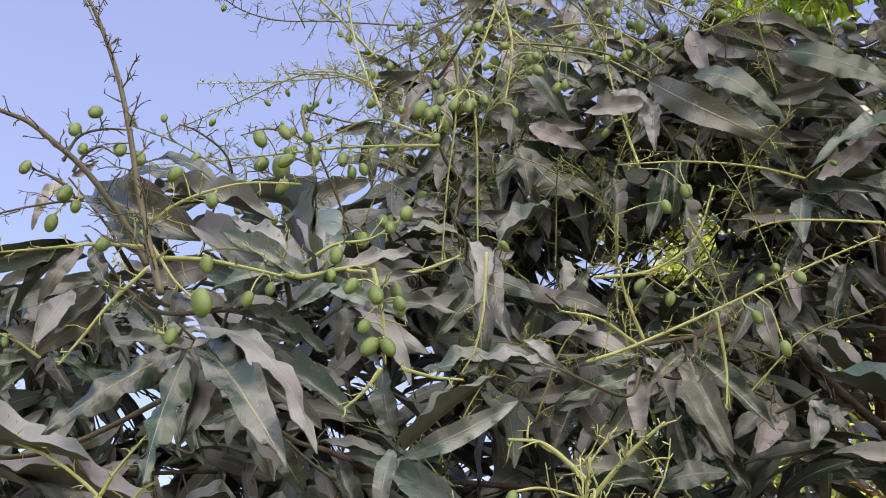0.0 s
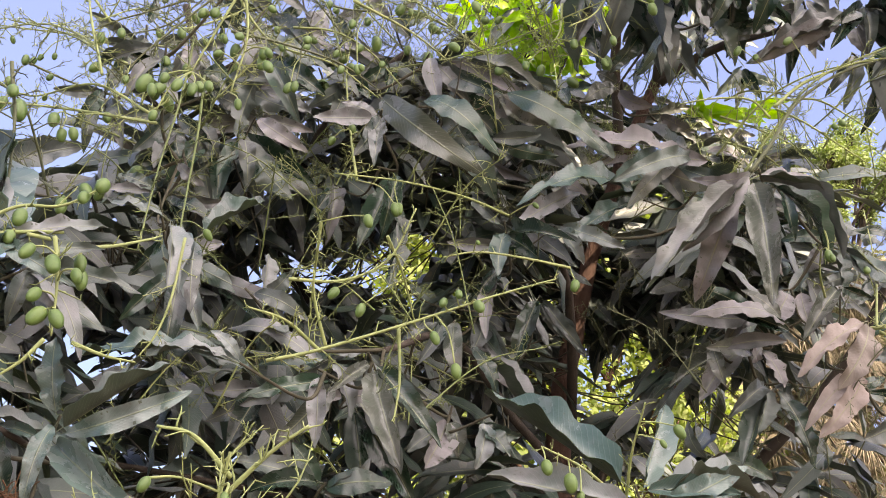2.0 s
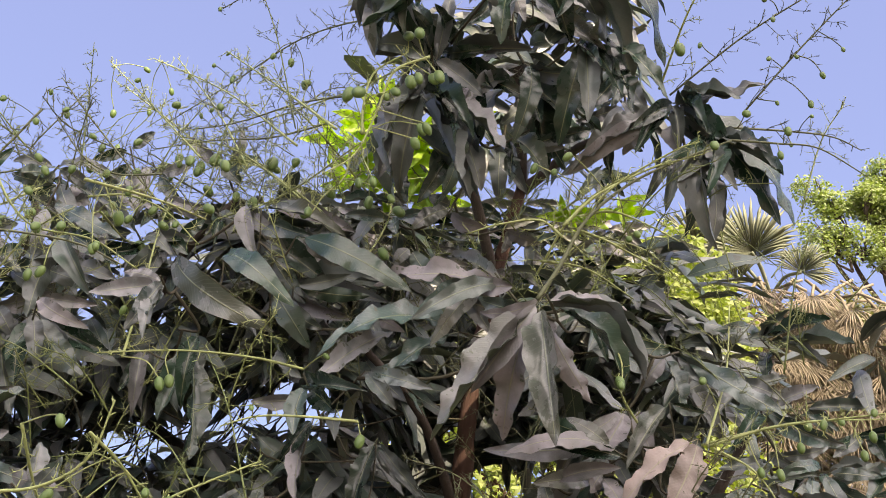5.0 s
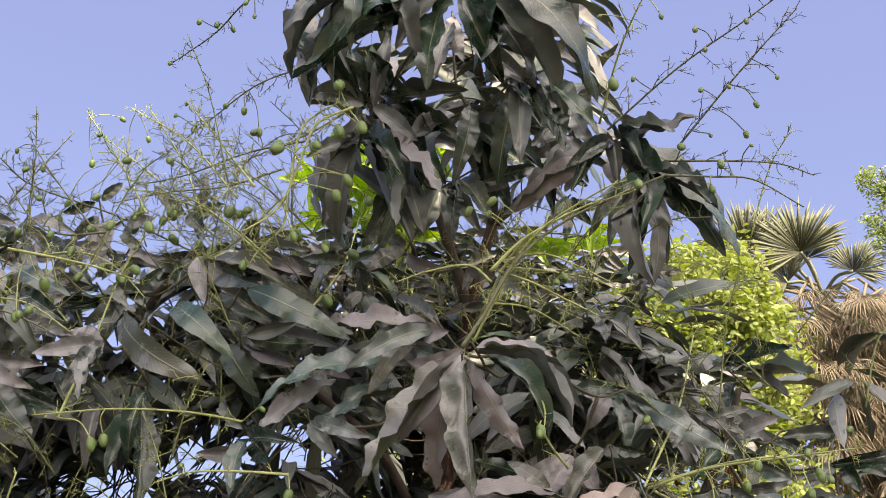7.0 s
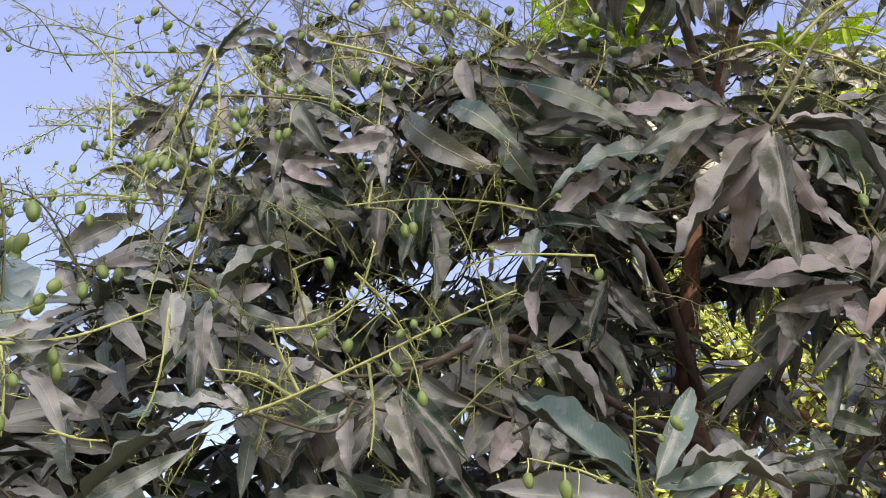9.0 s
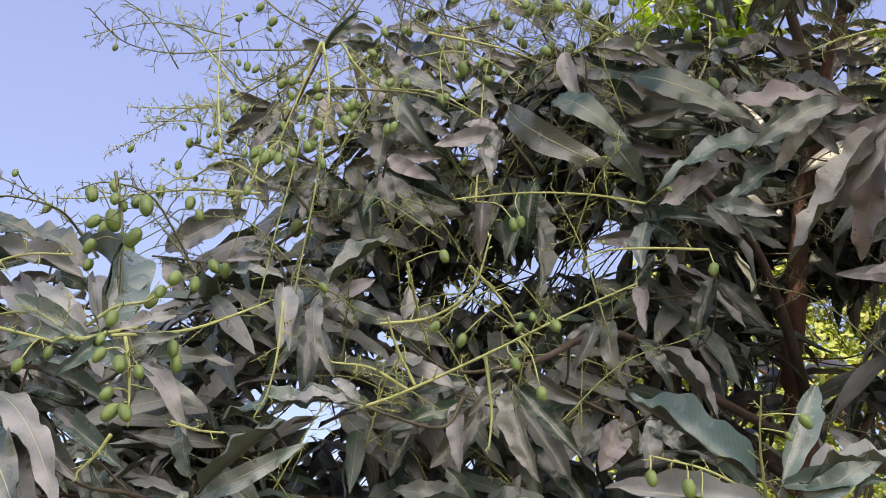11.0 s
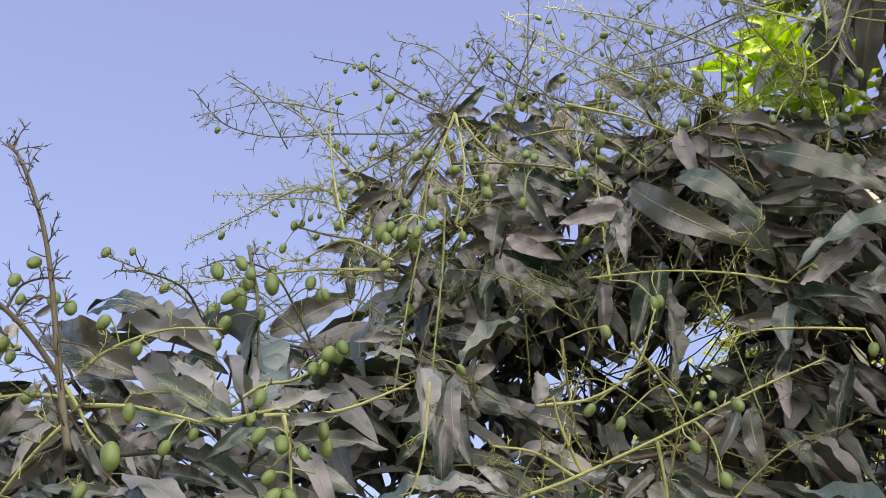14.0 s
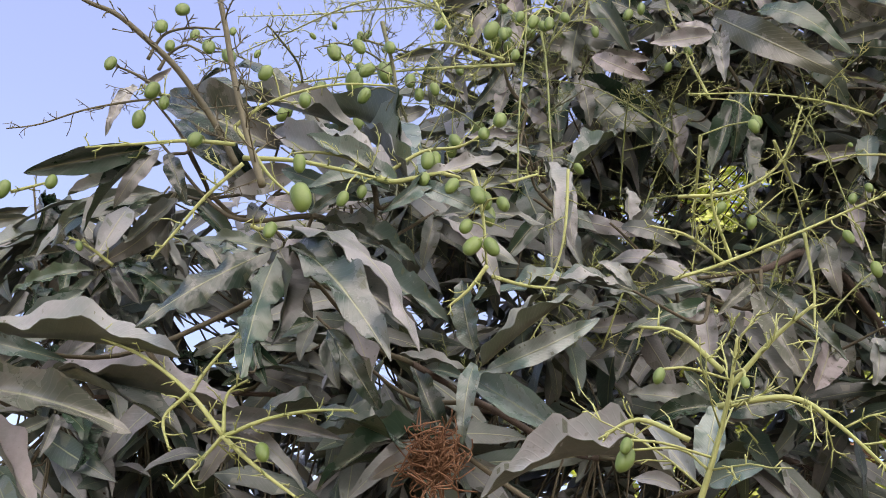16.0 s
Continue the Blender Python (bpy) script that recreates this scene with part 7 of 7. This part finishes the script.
panicle([(-0.555, 1.000, 2.156), (-0.531, 1.000, 2.063), (-0.518, 1.000, 1.942)], [(-0.564, 0.980, 2.073, 0.0223), (-0.565, 0.980, 2.037, 0.0216), (-0.537, 0.980, 2.104, 0.0210)], 0.05, tone="dark", thick=0.0026)
panicle([(-0.781, 0.840, 2.014), (-0.767, 0.840, 2.045), (-0.737, 0.840, 2.053), (-0.700, 0.840, 2.049)], [(-0.761, 0.820, 2.043, 0.0200), (-0.739, 0.820, 2.064, 0.0210)], 0.05, tone="woody")
panicle([(-0.770, 0.840, 1.981), (-0.796, 0.840, 1.997), (-0.818, 0.840, 2.007)], [(-0.814, 0.820, 1.998, 0.0187)], 0.03, tone="woody")
panicle([(-0.766, 0.840, 1.999), (-0.756, 0.840, 2.020), (-0.737, 0.840, 2.030), (-0.716, 0.840, 2.018)], [(-0.747, 0.820, 2.017, 0.0166), (-0.701, 0.820, 2.013, 0.0211), (-0.676, 0.820, 2.000, 0.0212)], 0.05, tone="woody")
panicle([(-0.747, 0.840, 1.962), (-0.787, 0.840, 1.961), (-0.846, 0.840, 1.952), (-0.898, 0.840, 1.936), (-0.937, 0.840, 1.932)], [], 0.06, tone="woody", thick=0.0014)
panicle([(-0.748, 0.840, 1.965), (-0.768, 0.840, 1.970), (-0.780, 0.840, 1.981)], [(-0.743, 0.820, 1.945, 0.0180), (-0.769, 0.820, 1.926, 0.0202), (-0.759, 0.820, 1.961, 0.0229)], 0.03, tone="pale")
panicle([(-0.382, 0.800, 1.744), (-0.398, 0.800, 1.721), (-0.418, 0.800, 1.703)], [], 0.03, tone="pale")
panicle([(-0.397, 0.950, 1.789), (-0.360, 0.950, 1.778), (-0.327, 0.950, 1.774)], [], 0.03, tone="pale")
panicle([(-0.645, 0.860, 1.593), (-0.686, 0.860, 1.635), (-0.740, 0.860, 1.672), (-0.790, 0.860, 1.692)], [], 0.04, tone="pale", thick=0.0026)
panicle([(-0.645, 0.860, 1.593), (-0.646, 0.860, 1.633), (-0.626, 0.860, 1.649)], [], 0.05, tone="pale")
panicle([(-0.644, 0.860, 1.592), (-0.603, 0.860, 1.609), (-0.558, 0.860, 1.618), (-0.516, 0.860, 1.619)], [], 0.05, tone="pale")
panicle([(-0.645, 0.860, 1.592), (-0.610, 0.860, 1.564), (-0.561, 0.860, 1.532)], [], 0.05, tone="pale", thick=0.0026)
panicle([(-0.684, 0.860, 1.635), (-0.669, 0.860, 1.662), (-0.642, 0.860, 1.697)], [], 0.04, tone="pale")
panicle([(-0.645, 0.860, 1.592), (-0.665, 0.860, 1.568), (-0.690, 0.860, 1.540)], [(-0.596, 0.840, 1.573, 0.0196)], 0.05, tone="pale")
panicle([(-0.686, 0.860, 1.635), (-0.709, 0.860, 1.609), (-0.698, 0.860, 1.576)], [], 0.04, tone="pale")
panicle([(-0.989, 0.950, 1.906), (-0.960, 0.950, 1.913), (-0.941, 0.950, 1.918)], [(-0.926, 0.930, 1.908, 0.0206), (-0.987, 0.930, 1.900, 0.0241)], 0.03, tone="pale")
panicle([(0.569, 1.330, 2.442), (0.624, 1.330, 2.497), (0.695, 1.330, 2.539), (0.758, 1.330, 2.568)], [], 0.06, tone="pale", thick=0.0028)


# ---- inner leaves of the mango tree ----
def crown_top(x):
    return float(np.interp(x, [-1.4, -1.0, -0.75, -0.5, 0.0, 0.35, 0.5, 0.9, 1.2, 1.6], [1.85, 2.1, 2.35, 2.8, 2.95, 2.8, 2.4, 2.35, 2.25, 2.05]))


# gaps through which the sky and the garden show
GAPS = [((-0.004, 1.250, 2.024), (-0.022, 3.000, 2.742), 0.075), ((0.019, 1.250, 2.054), (0.029, 3.000, 2.811), 0.060), ((-0.134, 1.250, 1.999), (-0.317, 3.000, 2.687), 0.050), ((-0.161, 1.250, 1.986), (-0.379, 3.000, 2.656), 0.040), ((0.016, 1.250, 2.060), (-0.207, 3.000, 2.689), 0.050), ((0.100, 1.250, 2.068), (-0.025, 3.000, 2.705), 0.040), ((0.345, 1.250, 1.944), (0.768, 3.000, 2.560), 0.045), ((0.472, 1.250, 1.836), (1.058, 3.000, 2.315), 0.045), ((0.407, 1.250, 1.849), (0.911, 3.000, 2.345), 0.045), ((0.502, 1.250, 1.896), (1.126, 3.000, 2.452), 0.030), ((0.527, 1.250, 1.834), (0.803, 3.000, 2.192), 0.045), ((0.586, 1.250, 1.908), (0.933, 3.000, 2.354), 0.040), ((0.409, 1.250, 1.980), (0.544, 3.000, 2.513), 0.040), ((0.506, 1.250, 1.775), (0.757, 3.000, 2.063), 0.040), ((0.053, 1.250, 2.051), (-0.238, 3.000, 2.669), 0.045), ((-0.117, 1.250, 2.022), (-0.610, 3.000, 2.604), 0.030), ((-0.333, 1.250, 1.865), (-1.086, 3.000, 2.259), 0.045), ((-0.857, 1.250, 1.811), (-1.617, 3.000, 2.349), 0.040), ((-0.746, 1.250, 1.683), (-1.366, 3.000, 2.058), 0.040), ((-0.569, 1.250, 1.739), (-0.966, 3.000, 2.185), 0.030), ((-1.097, 1.250, 1.647), (-2.161, 3.000, 1.976), 0.050), ((0.298, 1.250, 2.124), (-0.062, 3.000, 2.691), 0.045), ((0.217, 1.250, 2.118), (-0.240, 3.000, 2.679), 0.030), ((0.803, 1.250, 2.306), (1.047, 3.000, 3.090), 0.050), ((0.706, 1.250, 2.229), (0.835, 3.000, 2.921), 0.040), ((-0.112, 1.255, 2.024), (-0.318, 3.034, 2.657), 0.039), ((0.011, 1.255, 2.048), (-0.039, 3.034, 2.712), 0.050), ((0.106, 1.256, 2.042), (0.175, 3.038, 2.698), 0.022), ((-0.825, 1.137, 1.765), (-1.687, 2.782, 2.167), 0.033), ((-0.739, 1.180, 1.759), (-1.493, 2.879, 2.153), 0.028), ((-0.517, 1.236, 1.847), (-0.988, 3.005, 2.353), 0.028), ((-0.814, 1.200, 1.788), (-1.520, 2.889, 2.297), 0.033), ((-1.025, 1.134, 1.618), (-1.998, 2.739, 1.911), 0.033), ((-0.577, 1.284, 1.756), (-0.984, 3.080, 2.224), 0.028), ((-0.270, 1.151, 1.803), (-0.988, 2.877, 2.143), 0.039), ((0.059, 1.190, 2.013), (-0.240, 2.965, 2.619), 0.033), ((0.588, 1.208, 1.919), (0.957, 3.007, 2.406), 0.039), ((-0.052, 1.230, 2.007), (-0.009, 2.980, 2.744), 0.033), ((0.861, 1.151, 2.216), (1.193, 2.879, 2.934), 0.039), ((0.366, 1.306, 2.044), (0.457, 3.092, 2.688), 0.033)]


def in_gap(p):
    for a, b, r in GAPS:
        a, b = Vector(a), Vector(b)
        if (p - a).cross((b - a).normalized()).length < r:
            return True
    return False


rng = random.Random(5)
poses, twigs = [], Shape()
# masses of leaves: how many shoots, and the room they grow in
ROOM = [(44, (-1.35, -0.5), (1.35, 1.95), (1.6, 2.15), False), (36, (0.4, 1.0), (2.05, 2.45), (2.5, 2.82), False), (30, (-0.1, 0.28), (1.9, 2.3), (2.45, 2.75), False), (24, (0.62, 0.95), (1.95, 2.35), (2.35, 2.68), False), (34, (0.2, 0.72), (2.3, 2.6), (2.4, 2.85), False), (30, (-0.75, -0.1), (1.75, 2.2), (2.2, 2.6), True), (26, (-0.85, -0.45), (1.5, 1.95), (2.0, 2.5), True), (14, (-1.35, -0.95), (1.4, 1.8), (1.85, 2.1), False), (250, (-1.5, 1.65), (1.95, 2.9), (1.15, 3.0), True), (125, (-1.5, -0.25), (1.45, 2.3), (1.2, 2.2), True), (80, (0.55, 1.65), (1.8, 2.5), (1.45, 2.45), True),
        (22, (0.28, 0.8), (1.55, 1.95), (3.0, 3.4), False), (55, (-0.6, 0.5), (1.8, 2.2), (2.2, 2.95), True), (50, (-0.35, 0.75), (1.75, 2.3), (1.5, 2.35), True), (34, (-1.75, -0.95), (1.2, 1.75), (1.35, 2.05), False),
        (40, (0.2, 0.85), (2.4, 2.9), (1.4, 2.35), False), (26, (0.6, 1.45), (1.75, 2.35), (1.5, 2.2), False), (12, (0.05, 0.4), (1.95, 2.4), (2.5, 2.75), False), (7, (0.55, 0.95), (1.85, 2.3), (2.4, 2.8), False),
        (9, (0.2, 0.85), (1.98, 2.35), (3.1, 3.4), False), (34, (0.2, 1.25), (2.1, 2.7), (2.1, 2.68), False), (74, (-0.25, 0.62), (2.25, 2.75), (2.5, 3.05), False), (30, (-1.2, 1.2), (2.5, 3.1), (1.3, 2.3), False), (16, (0.62, 1.05), (2.2, 2.6), (2.5, 2.8), False), (16, (0.6, 1.3), (1.8, 2.2), (2.15, 2.5), False), (34, (-1.15, -0.5), (1.3, 1.8), (1.45, 2.05), False)]
for count, xs, ys, zs, under in ROOM:
    made = 0
    while made < count:
        c = Vector((rng.uniform(*xs), rng.uniform(*ys), rng.uniform(*zs)))
        if under and c.z > crown_top(c.x) - 0.05 - 0.25 * abs(c.y - 2.0):
            continue
        if 0.28 < c.x < 0.62 and c.y < 2.3 and 1.75 < c.z < 2.85:        # the trunk stands free here
            continue
        made += 1
        if (c.x > 0.3 and c.z < 2.15 or c.x > 0.75 and c.z < 2.5) and rng.random() < 0.72:        # thin on the garden side
            continue
        goal = min(BOUGHS, key=lambda p: (p - c).length)
        twigs.tube(curve([goal, (goal + c) / 2 + Vector((rng.uniform(-0.05, 0.05), rng.uniform(-0.05, 0.05), -0.03)), c], 4), 0.0018, 5)
        for i in range(rng.randint(6, 10)):
            a = i * 2.4 + rng.random()
            d = Vector((math.cos(a), math.sin(a) - 0.2, rng.uniform(-1.5, 0.1))).normalized()
            ln = rng.uniform(0.13, 0.23)
            foot = c + Vector((rng.uniform(-1, 1), rng.uniform(-1, 1), rng.uniform(-1, 1))) * 0.03
            poses.append((rng.randint(0, 5), leaf_pose(foot, foot + d * ln, ln * rng.uniform(0.16, 0.23), rng.uniform(-50, 50))))
            if in_gap(foot + d * ln * 0.5) or in_gap(foot + d * ln * 0.9):
                poses.pop()
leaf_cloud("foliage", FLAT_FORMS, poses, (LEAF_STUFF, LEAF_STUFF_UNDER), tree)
ob = part("branchwork", twigs, TWIG, tree)
ob["kind"] = "stuff"

# spent flower stalks all over the crown, too fine to tell apart
for tone, count, inner in ((STALK_DARK, 105, False), (STALK_GREEN, 75, True), (STALK_PALE, 24, True), (STALK_GREEN, 34, "fork")):
    s = Shape()
    for _ in range(count):
        x = rng.uniform(-0.95, 1.0)
        y = rng.uniform(1.5, 2.3)
        z = crown_top(x) + rng.uniform(-0.55, 0.02) - 0.25 * abs(y - 2.0)
        if inner:
            x, y, z = rng.uniform(-0.75, 1.15), rng.uniform(1.3, 1.7), rng.uniform(1.7, 2.7)
            if rng.random() < 0.4:
                x, y, z = rng.uniform(0.3, 1.2), rng.uniform(1.7, 2.3), rng.uniform(2.3, 2.75)
        if inner and z < 2.35 and 0.15 < x < 0.75:     # none before the bare trunk
            x -= 0.7
        if inner == "fork":
            x, y, z = rng.uniform(-0.05, 0.75), rng.uniform(1.85, 2.3), rng.uniform(2.55, 2.95)
        p = Vector((x, y, z))
        d = Vector((rng.uniform(-1.1, 0.6), rng.uniform(-0.8, 0.2), rng.uniform(0.1, 1.0))).normalized()
        ln = rng.uniform(0.14, 0.3)
        line = curve([p, p + d * ln * 0.5 + Vector((0, 0, 0.02)), p + d * ln + Vector((0, 0, -0.02))], 5)
        s.tube(line, [0.0016 - 0.00007 * i for i in range(len(line))], 4)
        for k in range(int(ln / 0.016)):
            f = (k + 0.6) / (ln / 0.016) * (len(line) - 1)
            a = min(len(line) - 2, int(f))
            o = Vector((rng.gauss(0, 1), rng.gauss(0, 1), rng.gauss(0, 1))).normalized()
            side_stalk(s, rng, line[a].lerp(line[a + 1], f - a), (o + d * 0.5).normalized(), rng.uniform(0.02, 0.08) * (1 - 0.5 * k * 0.016 / ln), 0.0008, 1)
    ob = part("flower_stalk_mass", s, tone, tree)
    ob["kind"] = "stuff"


# a clump of dried, curled flower stalks caught among the leaves
s = Shape()
for _ in range(170):
    p = Vector((-0.468, 1.041, 1.607)) + Vector((rng.gauss(0, 1), rng.gauss(0, 1), rng.gauss(0, 1.4))) * 0.0095
    q = p + Vector((rng.gauss(0, 1), rng.gauss(0, 1), rng.gauss(0, 1))) * 0.016
    m = (p + q) / 2 + Vector((rng.gauss(0, 1), rng.gauss(0, 1), rng.gauss(0, 1))) * 0.015
    s.tube(curve([p, m, q], 3), 0.0009, 4)
part("dried_flower_clump", s, DRY, tree, "tangle of dry brown flower stalks")


# ---- plants behind ----
def crown_tree(name, root, blobs, leaf_len, count, mat, label, seed, trunk_r=0.07, fork_at=0.55, bark=None, each=1):
    """A tree: a trunk, limbs into each mass of the crown, and many small leaves in uneven clumps."""
    r = random.Random(seed)
    t = thing(name, root, label, "tree")
    root = Vector(root)
    cen = sum((Vector(b[0]) for b in blobs), Vector()) / len(blobs)
    s = Shape()
    fork = Vector((root.x + 0.1 - (root.x + 0.1 - cen.x) * max(0.0, fork_at - 0.55) * 3, root.y, root.z + (cen.z - root.z) * fork_at))
    s.tube(curve([root, (root + fork) / 2 + Vector((0.06, 0.04, 0)), fork], 6), [trunk_r * (1 - 0.03 * i) for i in range(13)], 9)
    bark = bark or BARK
    part("trunk", s, bark, t)
    mains = [Vector(b[0]) for b in blobs[::each]]
    for k, (c, rad) in enumerate(blobs):
        s = Shape()
        c = Vector(c)
        start, stout = fork, 1.0
        if k % each:                                   # the lesser limbs spring from the nearest main one
            start, stout = fork.lerp(min(mains, key=lambda m: (m - c).length), 0.6), 0.4
        s.tube(curve([start, (start + c) / 2 + Vector((r.uniform(-0.2, 0.2), 0.1, 0.1)) * stout, c], 5), [trunk_r * stout * (0.55 - 0.04 * i) for i in range(11)], 6)
        for _ in range(7):
            e = c + Vector((r.gauss(0, 1), r.gauss(0, 1), r.gauss(0, 1))).normalized() * rad * r.uniform(0.6, 1.05)
            s.tube(curve([start.lerp(c, 0.7), (start.lerp(c, 0.7) + e) / 2 + Vector((0, 0, 0.08 * rad)), e], 3), [trunk_r * 0.2 * (1 - 0.12 * i) for i in range(7)], 4)
        part("limb", s, bark, t)
    poses = []
    clumps = []
    for c, rad in blobs:
        for _ in range(int(count / len(blobs) / 14)):
            d = Vector((r.gauss(0, 1), r.gauss(0, 1), r.gauss(0, 1))).normalized()
            clumps.append((Vector(c) + d * rad * r.uniform(0.45, 1.05) ** 0.6, rad))
    for c, rad in clumps:
        for _ in range(14):
            o = c + Vector((r.gauss(0, 1), r.gauss(0, 1), r.gauss(0, 0.7))) * leaf_len * 0.9
            d = Vector((r.gauss(0, 1), r.gauss(0, 1), r.gauss(-0.25, 0.6))).normalized()
            poses.append((r.randint(0, 5), leaf_pose(o, o + d * leaf_len * r.uniform(0.7, 1.25), leaf_len * r.uniform(0.38, 0.55), r.uniform(-60, 60))))
    leaf_cloud("crown", SMALL_FORMS, poses, mat, t)
    return t


crown_tree("garden_tree", (1.9, 6.6, 0), [((1.95, 6.45, 4.85), 0.4), ((2.15, 6.55, 4.5), 0.36), ((1.6, 6.4, 4.7), 0.42), ((1.95, 6.4, 4.3), 0.5), ((1.4, 6.4, 4.2), 0.5), ((2.1, 6.55, 4.1), 0.4), ((0.9, 6.4, 3.9), 0.5), ((1.6, 6.4, 3.5), 0.7), ((0.3, 6.3, 3.8), 0.4), ((0.5, 6.3, 3.2), 0.6), ((1.95, 6.5, 3.4), 0.55), ((-0.2, 6.3, 3.35), 0.35), ((0.0, 6.3, 2.6), 0.6), ((1.8, 6.5, 2.4), 0.8), ((0.8, 6.4, 1.9), 0.8), ((1.3, 6.5, 2.8), 0.8), ((-0.15, 6.3, 4.6), 0.4), ((0.45, 6.3, 4.4), 0.4)], 0.062, 42000, LEAF_HEDGE, "sunlit yellow-green small-leaved garden tree", 21)
rng = random.Random(77)
DISTANT_MASSES = [((7.45 + rng.gauss(0, 0.46), 14.35 + rng.gauss(0, 0.2), 10.05 + rng.gauss(0, 0.36)), rng.uniform(0.12, 0.3)) for _ in range(30)] + [((x, 14.3, z), rad) for x, z, rad in ((6.3, 9.7, 0.28), (6.6, 9.5, 0.3), (6.9, 9.4, 0.3), (6.2, 9.3, 0.25), (7.5, 10.75, 0.2), (7.7, 10.5, 0.25), (8.3, 10.0, 0.16), (8.1, 9.7, 0.2), (7.2, 9.2, 0.16))]
crown_tree("distant_tree", (7.9, 14.8, 0), DISTANT_MASSES, 0.07, 19000, LEAF_DISTANT, "far green tree with an airy crown over bare boughs", 23, 0.1, 0.8, BOUGH, 5)
crown_tree("dry_shrub", (4.1, 7.9, 0), [((3.7, 7.6, 4.45), 0.45), ((4.3, 7.8, 4.6), 0.55), ((5.0, 8.1, 4.5), 0.65), ((3.3, 7.5, 3.9), 0.6), ((4.3, 7.7, 3.8), 0.8), ((5.2, 8.2, 3.7), 0.8), ((3.5, 7.5, 3.0), 0.8), ((4.6, 7.8, 2.8), 0.9), ((2.95, 7.9, 4.75), 0.5), ((3.4, 8.0, 5.0), 0.45), ((2.9, 7.8, 3.9), 0.7), ((3.6, 7.9, 4.7), 0.5), ((4.15, 7.8, 5.0), 0.35), ((4.6, 7.9, 5.05), 0.32), ((5.0, 7.9, 5.0), 0.35), ((3.65, 7.8, 5.1), 0.32), ((4.4, 7.7, 4.5), 0.5), ((4.9, 7.8, 4.4), 0.5)], 0.06, 42000, LEAF_DRY, "half-dry tan and olive shrub thicket", 24, 0.08)
crown_tree("garden_hedge", (1.8, 7.9, 0), [((0.2, 7.7, 3.2), 0.8), ((1.2, 7.7, 3.0), 0.9), ((2.2, 7.8, 3.1), 0.9), ((3.1, 7.9, 2.9), 0.9), ((0.7, 7.7, 2.0), 0.9), ((1.8, 7.8, 1.9), 0.9), ((2.8, 7.8, 1.8), 0.9)], 0.1, 13000, LEAF_HEDGE, "dense green garden hedge", 26, 0.06)


def fan(s, r, hub, way, up, radius, fold, n=26, dry=False):
    """A fan frond: narrow pleated blades that spread from the hub, split and hang at their ends."""
    way = way.normalized()
    side = way.cross(up).normalized()
    up = side.cross(way).normalized()
    for i in range(n):
        a = (i / (n - 1) - 0.5) * (3.4 if not dry else 2.0) + r.uniform(-0.05, 0.05)
        d = way * math.cos(a) + side * math.sin(a) + up * r.uniform(-0.08, 0.08)
        ln = radius * (0.72 + 0.28 * math.cos(a * 0.6)) * r.uniform(0.72, 1.06)
        w = radius * (0.025 if not dry else 0.013)
        lift = up * fold * ln
        cross = (side * math.cos(a) - way * math.sin(a))
        droop = Vector((0, 0, -1)) * ln * (r.uniform(0.0, 0.12) if not dry else r.uniform(0.1, 0.4))
        p1 = hub + d * ln * (0.5 if dry else 0.68) + lift * 0.35
        p2 = hub + d * ln * 0.95 + lift * 0.2 + droop
        ridge = up * w * 0.35
        s.add([hub, p1 - cross * w, p1 + ridge, p1 + cross * w, p2, p1 - ridge * 0.1], [(0, 1, 2), (0, 2, 3), (1, 4, 2), (2, 4, 3), (0, 5, 1), (0, 3, 5), (1, 5, 4), (5, 3, 4)])


def fan_palm(root, crown, radius, seed, fronds):
    r = random.Random(seed)
    t = thing("fan_palm", root, "tall fan palm with grey-green fronds over a skirt of dead ones", "palm")
    root, crown = Vector(root), Vector(crown)
    s = Shape()
    s.tube(curve([root, (root + crown) / 2 + Vector((0.08, 0, 0)), crown], 10), [0.14 - 0.004 * i for i in range(21)], 12)
    part("trunk", s, TRUNK_GREY, t)
    for x, y, z, size in fronds:
        hub = Vector((x, y, z))
        d = (hub - crown).normalized()
        s = Shape()
        s.tube(curve([crown, (crown + hub) / 2 + Vector((0, 0, 0.06)), hub], 4), 0.014, 5)
        fan(s, r, hub, Vector((d.x * 0.8, -0.1, abs(d.z) + 0.35)), Vector((-0.2, -0.9, 0.1)), size, r.uniform(-0.1, 0.1), 66)
        part("frond", s, FROND, t)
    for i in range(170):
        a = r.uniform(-2.0, 2.0)
        z = crown.z + 0.1 - 2.2 * r.random() ** 1.3
        d = Vector((math.sin(a), -math.cos(a), -r.uniform(0.5, 1.4))).normalized()
        start = Vector((crown.x + r.uniform(-0.4, 0.8), crown.y - 0.1, z))
        hub = start + d * r.uniform(0.25, 0.6)
        s = Shape()
        s.tube([start, (start + hub) / 2 + Vector((0, 0, 0.06)), hub], 0.012, 5)
        fan(s, r, hub, d + Vector((0, 0, -0.5)), Vector((math.sin(a), -math.cos(a), 0.6)), radius * r.uniform(0.5, 0.85), r.uniform(-0.1, 0.3), 24, True)
        part("dead_frond", s, FROND_DRY, t, "tan withered frond")
    return t


fan_palm((3.2, 7.35, 0), (2.95, 7.25, 5.15), 0.58, 31, [(2.77, 7.0, 5.4, 0.5), (2.42, 7.2, 5.55, 0.46), (2.62, 7.35, 5.65, 0.42), (2.5, 7.4, 5.3, 0.42), (2.66, 7.1, 5.2, 0.4), (2.9, 7.3, 5.5, 0.4), (2.3, 7.4, 5.3, 0.36), (3.1, 6.95, 5.2, 0.3)])
